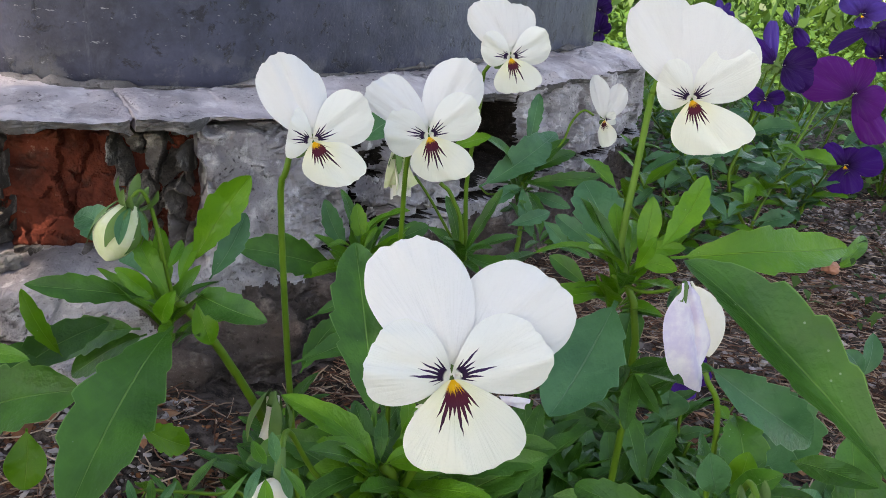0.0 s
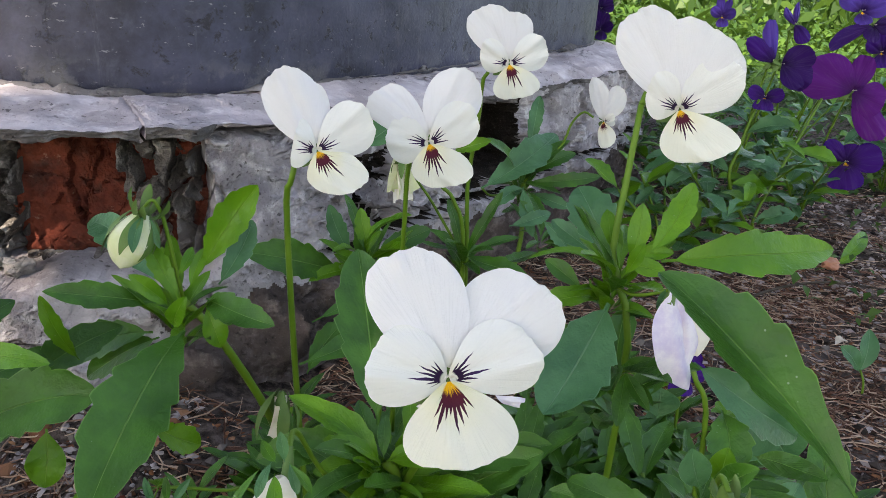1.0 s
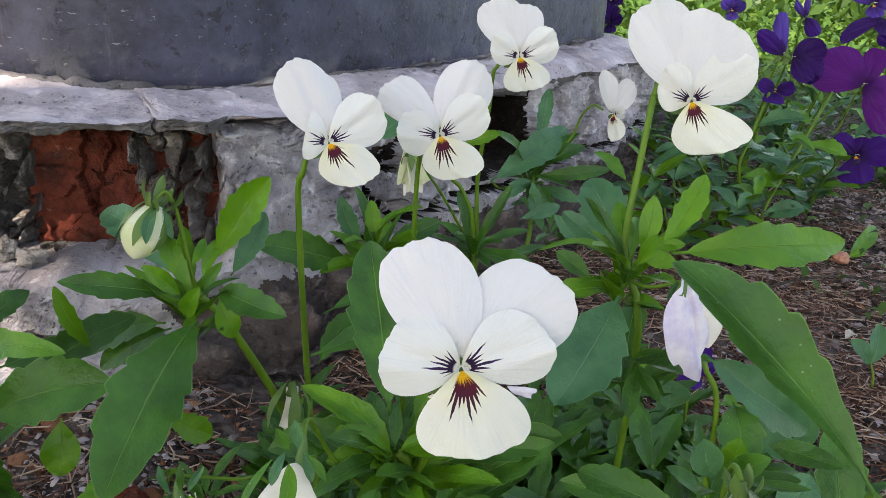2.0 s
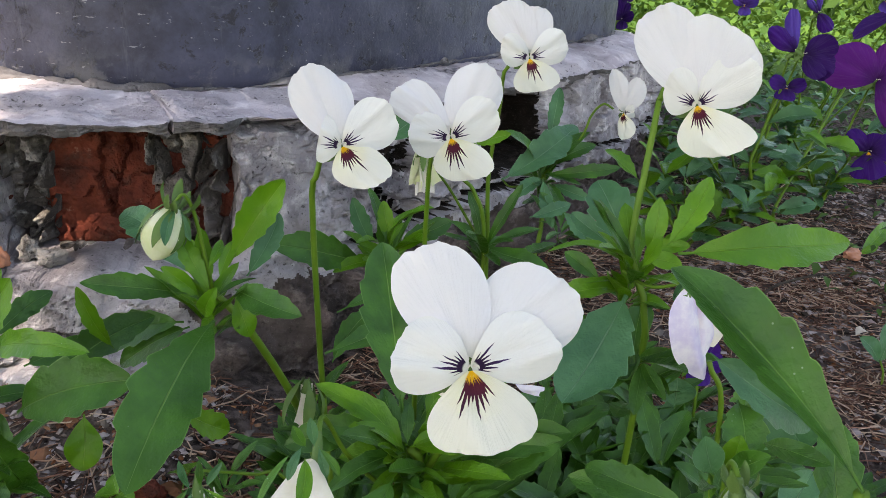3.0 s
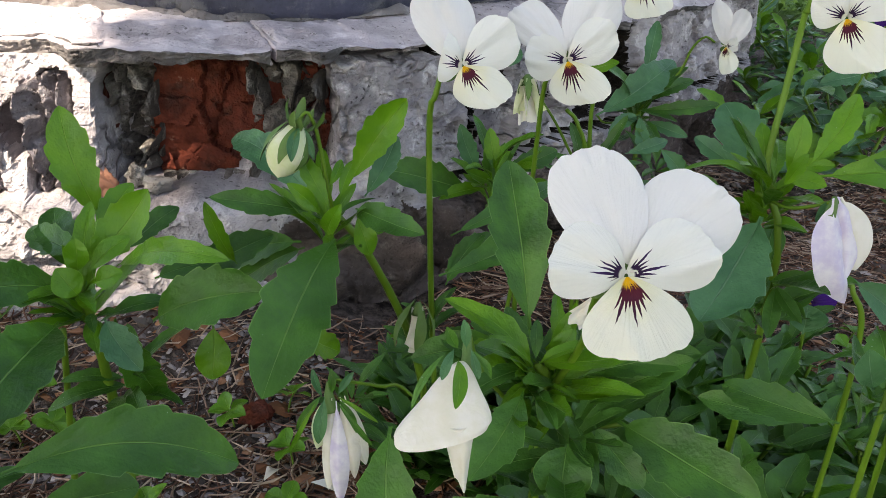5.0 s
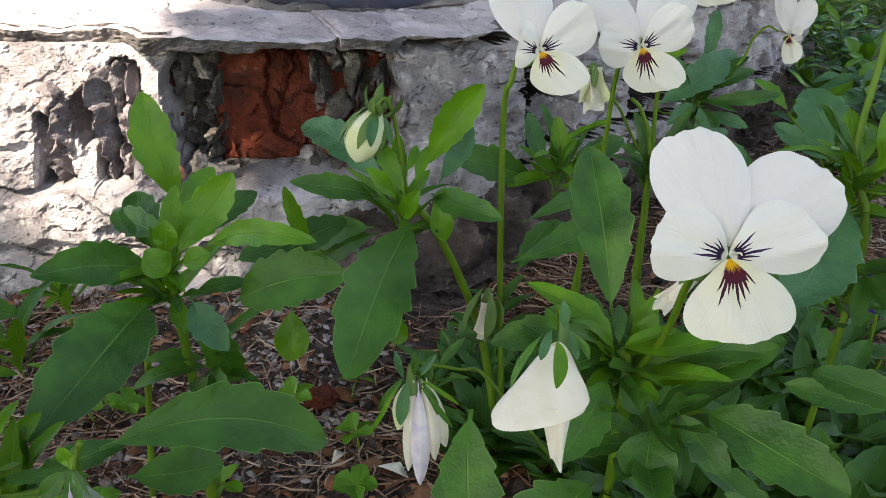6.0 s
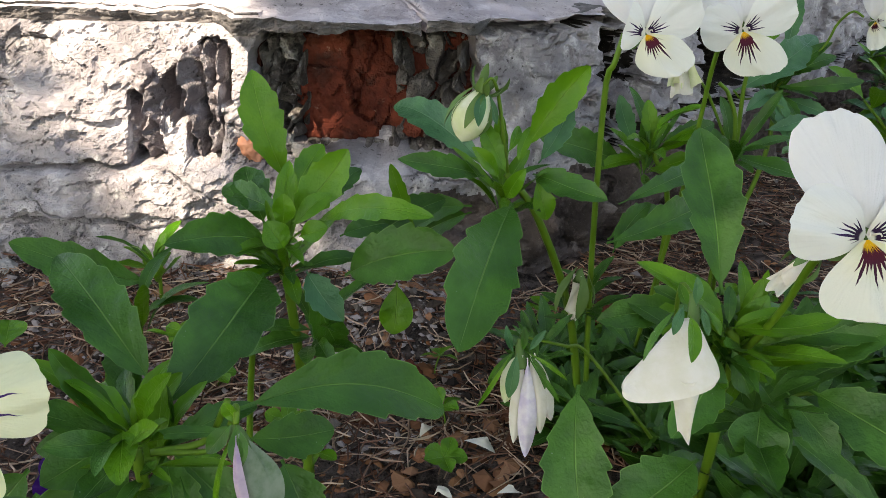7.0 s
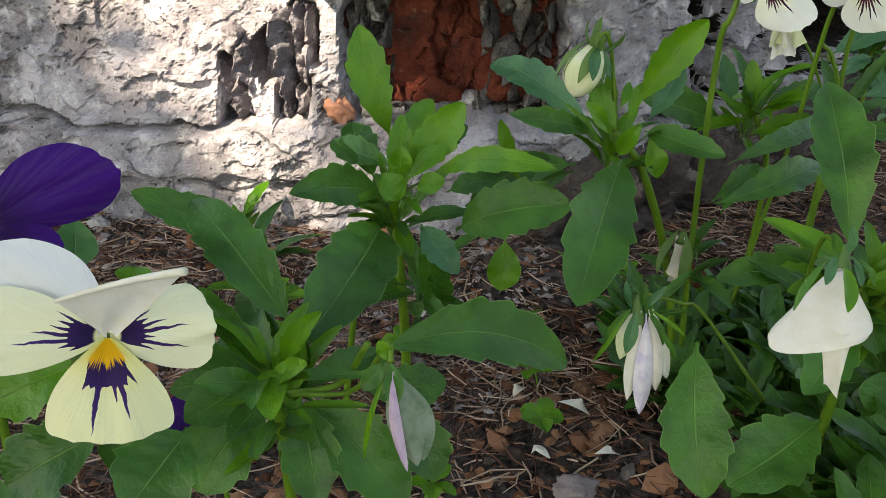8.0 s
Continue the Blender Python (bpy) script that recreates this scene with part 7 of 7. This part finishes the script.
def build_needles(count):
    rr = random.Random(5)
    verts, faces = [], []
    while len(verts) < count * 9:
        x, y = rr.uniform(-0.50, 0.55), rr.uniform(0.12, 0.70)
        if rr.random() < 0.25:
            x, y = rr.uniform(0.2, 0.95), rr.uniform(0.40, 1.15)
        if not place_ok(x, y):
            continue
        if rr.random() > 0.35 + 0.65 * smooth(-0.15, 0.25, fbm(x * 7, y * 7, 4.0, 2)):
            continue
        L, a = 0.004 + 0.026 * rr.random() ** 1.3, rr.gauss(0.3, 1.2)
        z = ground_z(x, y) + rr.uniform(0.0005, 0.004)
        c, s = math.cos(a), math.sin(a)
        bow, tilt, w = rr.uniform(-0.16, 0.16), rr.uniform(-0.22, 0.22), rr.uniform(0.00026, 0.00064)
        n0 = len(verts)
        for k in range(3):
            t = k - 1
            cx, cy = x + c * L / 2 * t - s * bow * L * (1 - t * t), y + s * L / 2 * t + c * bow * L * (1 - t * t)
            cz = max(z + tilt * L / 2 * t, ground_z(cx, cy) + 0.0004)
            ww = w * (1 if k == 1 else 0.6)
            verts += [(cx - s * ww, cy + c * ww, cz), (cx + s * ww, cy - c * ww, cz), (cx, cy, cz + 1.4 * ww)]
        for k in range(2):
            for j in range(3):
                faces.append((n0 + k * 3 + j, n0 + k * 3 + (j + 1) % 3, n0 + k * 3 + 3 + (j + 1) % 3, n0 + k * 3 + 3 + j))
    ob = part("needle_litter", mesh_of("needle_litter", verts, faces, NEEDLE))
    tagged(ob, "dry red-brown conifer needles scattered over the soil", "needles", kind="stuff")


build_needles(24000)


def build_bits(name, count, lo, hi, mat, label, category, flat, seed, area):
    """Scattered crumbs and scales, each a small uneven solid."""
    rr = random.Random(seed)
    verts, faces = [], []
    shape = [(1, 0, 0), (0.4, 0.8, 0.1), (-0.6, 0.7, 0), (-1, -0.1, 0.1), (-0.5, -0.8, 0), (0.5, -0.7, 0.1), (0.1, 0.1, 0.9), (0, 0, -0.6)]
    tris = [(0, 1, 6), (1, 2, 6), (2, 3, 6), (3, 4, 6), (4, 5, 6), (5, 0, 6), (1, 0, 7), (2, 1, 7), (3, 2, 7), (4, 3, 7), (5, 4, 7), (0, 5, 7)]
    done = 0
    while done < count:
        x, y = rr.uniform(area[0], area[1]), rr.uniform(area[2], area[3])
        if not place_ok(x, y):
            continue
        done += 1
        R = lo + (hi - lo) * rr.random() ** 3
        m = Euler((rr.uniform(-0.5, 0.5), rr.uniform(-0.5, 0.5), rr.uniform(0, 6.28))).to_matrix()
        n0 = len(verts)
        for p in shape:
            q = m @ Vector((p[0] * R * rr.uniform(0.7, 1.2), p[1] * R * rr.uniform(0.5, 1.0), p[2] * R * flat))
            verts.append((x + q.x, y + q.y, ground_z(x, y) + q.z + R * flat * 0.4))
        faces += [tuple(n0 + i for i in t) for t in tris]
    ob = part(name, mesh_of(name, verts, faces, mat, smooth=False))
    tagged(ob, label, category, kind="stuff")


build_bits("soil_crumbs", 11000, 0.0008, 0.006, CLOD, "loose dark crumbs of soil", "soil", 0.7, 11, (-0.5, 0.95, 0.1, 1.15))
build_bits("dry_soil", 9000, 0.0010, 0.0055, DRYSOIL, "pale dry crumbs of pinkish-brown soil", "soil", 0.5, 14, (0.24, 0.95, 0.34, 0.95))
build_bits("dry_soil", 5200, 0.0008, 0.0040, DRYSOIL, "pale dry crumbs of soil along the plinth", "soil", 0.5, 16, (-0.48, -0.06, 0.27, 0.43))
build_bits("bark_flakes", 900, 0.002, 0.009, FLAKE, "orange-brown flakes of bark on the soil", "litter", 0.4, 15, (-0.30, 0.25, 0.12, 0.42))
build_bits("bud_scales", 6000, 0.001, 0.0045, SCALE, "orange-brown papery bud scales on the soil", "litter", 0.35, 12, (-0.4, 0.5, 0.12, 0.7))
build_bits("small_stones", 90, 0.002, 0.008, STONE, "small pinkish-grey stones on the soil", "stones", 0.6, 13, (-0.45, 0.6, 0.12, 0.8))


def scrap(x, y, size, turn, seed, mat=DRYPETAL, label="fallen dry pale petal on the soil"):
    z = ground_z(x, y) + 0.003
    c, s = math.cos(turn) * size, math.sin(turn) * size
    ob = patch(None, (x - c, y - s, z + 0.2 * size), (x + c, y + s, z), (x - 0.6 * s, y + 0.5 * c, z + 0.5 * size), (x - 0.6 * s + 0.5 * c, y + 0.6 * c, z), 0.32, mat, seed, "fallen_petal")
    tagged(ob, label, "petal", "fallen petals")


for k, (x, y, size, turn, mat) in enumerate([(-0.037, 0.246, 0.006, 0.2, WILT), (-0.075, 0.285, 0.007, 1.0, DRYPETAL), (-0.065, 0.245, 0.006, 2.2, WILT), (-0.088, 0.205, 0.007, 0.7, DRYPETAL),
                                             (-0.055, 0.20, 0.006, 1.4, DRYPETAL), (-0.05, 0.275, 0.008, -0.4, WILT), (0.0, 0.23, 0.006, 0.9, DRYPETAL), (0.40, 0.50, 0.010, 0.5, DRYPETAL)]):
    scrap(x, y, size, turn, 500 + k, mat)
pebble = lump(None, (-0.052, 0.222, 0.004), (0.010, 0.008, 0.005), 77, STONE, 0.25, "stone")
tagged(pebble, "flat pinkish-grey stone half sunk in soil", "stone")
pebble = lump(None, (-0.337, 0.396, ground_z(-0.337, 0.396) + 0.002), (0.008, 0.006, 0.006), 78, PALE, 0.25, "stone")
tagged(pebble, "pale stone at the plinth's foot", "stone")
chip_red = lump(None, (-0.09, 0.33, 0.004), (0.010, 0.008, 0.007), 79, BRICK, 0.3, "brick_fragment")
tagged(chip_red, "fallen red brick fragment on the soil", "brick")
chip_red = lump(None, (0.025, 0.40, 0.006), (0.012, 0.010, 0.009), 80, BRICK, 0.3, "brick_fragment")
tagged(chip_red, "fallen red brick fragment on the soil", "brick")


twig = part("twig", mesh_of("twig", *tube_geo([(0.3450, 0.5560, 0.006), (0.3652, 0.5709, 0.012), (0.4136, 0.5922, 0.013), (0.4580, 0.6029, 0.011), (0.5002, 0.6016, 0.006), (0.5300, 0.5980, 0.002)], 0.0014, 0.0008, 24, 7), BARK))
tagged(twig, "thin curved dry brown twig lying on soil", "twig")
sprout = thing("seedling", (0.5141, 0.6786, ground_z(0.5141, 0.6786)), "young green shoot with one pointed leaf in bare soil", "seedling", "seedlings")
leaf(sprout, (0.5141, 0.6786, 0.0000), (0.5680, 0.7200, 0.0200), 0.0150, (-0.20, -0.70, 0.68), 0.05, "young", 0)
leaf(sprout, (0.5141, 0.6786, 0.0000), (0.5350, 0.6820, 0.0080), 0.0080, (0.0, -0.70, 0.70), 0.05, "young", 0)
chip = lump(None, (0.4995, 0.6673, 0.004), (0.011, 0.008, 0.006), 83, CHIP, 0.35, "brick_fragment")
tagged(chip, "small orange brick crumb lying on soil", "brick")
twin = thing("seedling", (0.3665, 0.4245, ground_z(0.3665, 0.4245)), "blue-green seedling with two rounded leaves", "seedling", "seedlings")
stem(twin, [(0.3665, 0.4245, -0.004), (0.3660, 0.4260, 0.010), (0.3640, 0.4290, 0.018)], 0.0012, 0.0009, sides=6)
leaf(twin, (0.3640, 0.4290, 0.0160), (0.3480, 0.4330, 0.0340), 0.0130, (0.10, -0.80, 0.60), 0.05, "teal", 0)
leaf(twin, (0.3640, 0.4290, 0.0160), (0.3740, 0.4420, 0.0420), 0.0130, (-0.10, -0.80, 0.60), 0.05, "teal", 0)


# ---- ground cover and lawn beyond ----
def build_cover(name, count, region, low, high, mat, label, category, seed):
    rr = random.Random(seed)
    verts, faces = [], []
    done = 0
    while done < count:
        if len(region) == 4:
            x, y = rr.uniform(region[0], region[1]), region[2] + (region[3] - region[2]) * rr.random() ** 1.7
        else:
            a, r = rr.uniform(0, 6.283), region[0] + (region[1] - region[0]) * rr.random()
            x, y = r * math.cos(a), 0.4 + r * math.sin(a)
            if y > 0.95 and x > 0.3 or rr.random() > smooth(region[0], region[0] + 0.8, r + 0.5 * fbm(x, y, 0.0, 3)) or rr.random() < smooth(region[1] - 2.5, region[1], r):
                continue
        if len(region) == 4 and (not place_ok(x, y) or (x < 0.40 and y < 1.9)):
            continue
        done += 1
        far = 0.6 + 0.5 * (y - region[2]) if len(region) == 4 else 2.2
        L = rr.uniform(low, high) * min(2.2, far)
        a, up = rr.uniform(0, 6.283), rr.uniform(0.2, 1.3)
        d = Vector((math.cos(a), math.sin(a), up)).normalized()
        s = Vector((-math.sin(a), math.cos(a), rr.uniform(-0.3, 0.3))) * L * rr.uniform(0.18, 0.32)
        h = ground_z(x, y) + rr.uniform(0.0, 0.035 + 0.05 * smooth(-0.1, 0.3, fbm(x * 3, y * 3, 0.0, 2)))
        p = Vector((x, y, h))
        n0 = len(verts)
        mid = p + d * L * 0.5 + Vector((0, 0, 0.10 * L))
        end = p + d * L - Vector((0, 0, 0.15 * L))
        verts += [tuple(p), tuple(mid + s), tuple(mid - Vector((0, 0, 0.08 * L))), tuple(mid - s), tuple(end)]
        faces += [(n0, n0 + 2, n0 + 1), (n0, n0 + 3, n0 + 2), (n0 + 1, n0 + 2, n0 + 4), (n0 + 2, n0 + 3, n0 + 4)]
    ob = part(name, mesh_of(name, verts, faces, mat))
    tagged(ob, label, category, kind="stuff")


build_cover("ground_cover", 34000, (0.30, 5.0, 0.95, 7.0), 0.016, 0.038, COVER, "dense low bright green ground cover", "plants", 21)
build_cover("lawn_herbs", 24000, (1.7, 7.0), 0.03, 0.06, COVER, "low green herbs and grass round the bed", "plants", 23)
build_cover("bed_weeds", 800, (0.25, 1.1, 0.50, 1.1), 0.012, 0.028, COVER, "scattered small green weeds in soil", "weeds", 22)


def build_shrubs():
    rr = random.Random(61)
    verts, faces = [], []
    clumps = [(rr.uniform(0.8, 9.0), rr.uniform(3.4, 8.0)) for _ in range(70)]
    for cx, cy in clumps:
        H, W = rr.uniform(0.25, 0.8) * (0.5 + 0.1 * cy), rr.uniform(0.2, 0.45)
        for _ in range(150):
            a, r = rr.uniform(0, 6.283), W * math.sqrt(rr.random())
            h = H * rr.random() * (1 - (r / W) ** 2 * 0.6)
            p = Vector((cx + r * math.cos(a), cy + r * math.sin(a), h))
            L = rr.uniform(0.06, 0.13)
            d = Vector((rr.gauss(0, 0.6), rr.gauss(0, 0.6), rr.uniform(0.1, 1.2))).normalized()
            s = d.cross(Vector((rr.gauss(0, 1), rr.gauss(0, 1), 0.4))).normalized() * L * rr.uniform(0.14, 0.26)
            n0 = len(verts)
            verts += [tuple(p), tuple(p + d * L * 0.5 + s), tuple(p + d * L), tuple(p + d * L * 0.5 - s)]
            faces.append((n0, n0 + 1, n0 + 2, n0 + 3))
    ob = part("shrubs", mesh_of("shrubs", verts, faces, SHRUB))
    tagged(ob, "low leafy green shrubs far beyond the bed", "shrubs", kind="stuff")


build_shrubs()


# ---- an unseen tree, added to shade the bed ----
def build_shade_tree():
    rr = random.Random(31)
    root = (1.9, -3.2)
    tree = thing("tree", (root[0], root[1], 0.0), "broad leafy tree out of view, added to shade the flower bed", "tree")
    v, f = tube_geo([(root[0], root[1], -0.05), (root[0] - 0.1, root[1] + 0.05, 1.6), (root[0] - 0.4, root[1] + 0.1, 3.0), (root[0] - 1.0, root[1] + 0.3, 4.2)], 0.20, 0.06, 20, 14)
    part("trunk", mesh_of("trunk", v, f, BARK), tree)
    centre = vec((0.2, 0.5, 0.0)) + vec(SUN_DIR) * 3.6
    for k in range(4):
        end = centre + vec((rr.uniform(0.1, 1.2), rr.uniform(-0.8, 1.0), rr.uniform(0.1, 0.5)))
        v, f = tube_geo([(root[0] - 0.25, root[1] + 0.1, 2.2 + 0.3 * k), ((root[0] + end[0]) / 2, (root[1] + end[1]) / 2, 3.3), end], 0.055, 0.012, 12, 8)
        part("limb", mesh_of("limb", v, f, BARK), tree)
    sun = unit(vec(SUN_DIR))
    # holes cleared in the added crown, aimed so the sun reaches the coping and the face below it
    gaps = [(vec((-0.258, 0.440, 0.146)), 0.029), (vec((-0.280, 0.455, 0.166)), 0.047), (vec((-0.335, 0.490, 0.174)), 0.036), (vec((-0.255, 0.512, 0.172)), 0.036), (vec((-0.212, 0.492, 0.172)), 0.017), (vec((-0.236, 0.428, 0.078)), 0.022), (vec((-0.270, 0.430, 0.065)), 0.006), (vec((-0.272, 0.560, 0.222)), 0.034), (vec((-0.240, 0.280, 0.005)), 0.003)]
    flat_a = unit(np.cross(sun, (0.0, 0.0, 1.0)))
    flat_b = np.cross(sun, flat_a)
    verts, faces = [], []
    clumps = [centre + vec((rr.gauss(0, 0.8), rr.gauss(0, 0.8), rr.gauss(0, 0.25))) for _ in range(150)]
    for k in range(330):
        r, a = 1.25 * math.sqrt((k + 0.5) / 330), k * 2.39996
        clumps.append(centre + flat_a * r * math.cos(a) + flat_b * r * math.sin(a) + sun * rr.gauss(0, 0.15))
    for c in clumps:
        for _ in range(85):
            p = c + vec((rr.gauss(0, 0.13), rr.gauss(0, 0.13), rr.gauss(0, 0.10)))
            L = rr.uniform(0.05, 0.085)
            clear = True
            for at, wide in gaps:
                off = p - at
                off = off - sun * np.dot(off, sun)
                clear = clear and np.linalg.norm(off) > wide + 0.55 * L
            d = unit(vec((rr.gauss(0, 1), rr.gauss(0, 1), rr.gauss(-0.3, 0.6))))
            s = unit(np.cross(d, vec((rr.gauss(0, 1), rr.gauss(0, 1), 1.0)))) * L * 0.32
            if not clear:
                continue
            n0 = len(verts)
            verts += [p, p + d * L * 0.5 + s, p + d * L, p + d * L * 0.5 - s]
            faces.append((n0, n0 + 1, n0 + 2, n0 + 3))
    crown = part("crown", mesh_of("crown", verts, faces, CROWN), tree)
    tagged(crown, kind="stuff")


build_shade_tree()
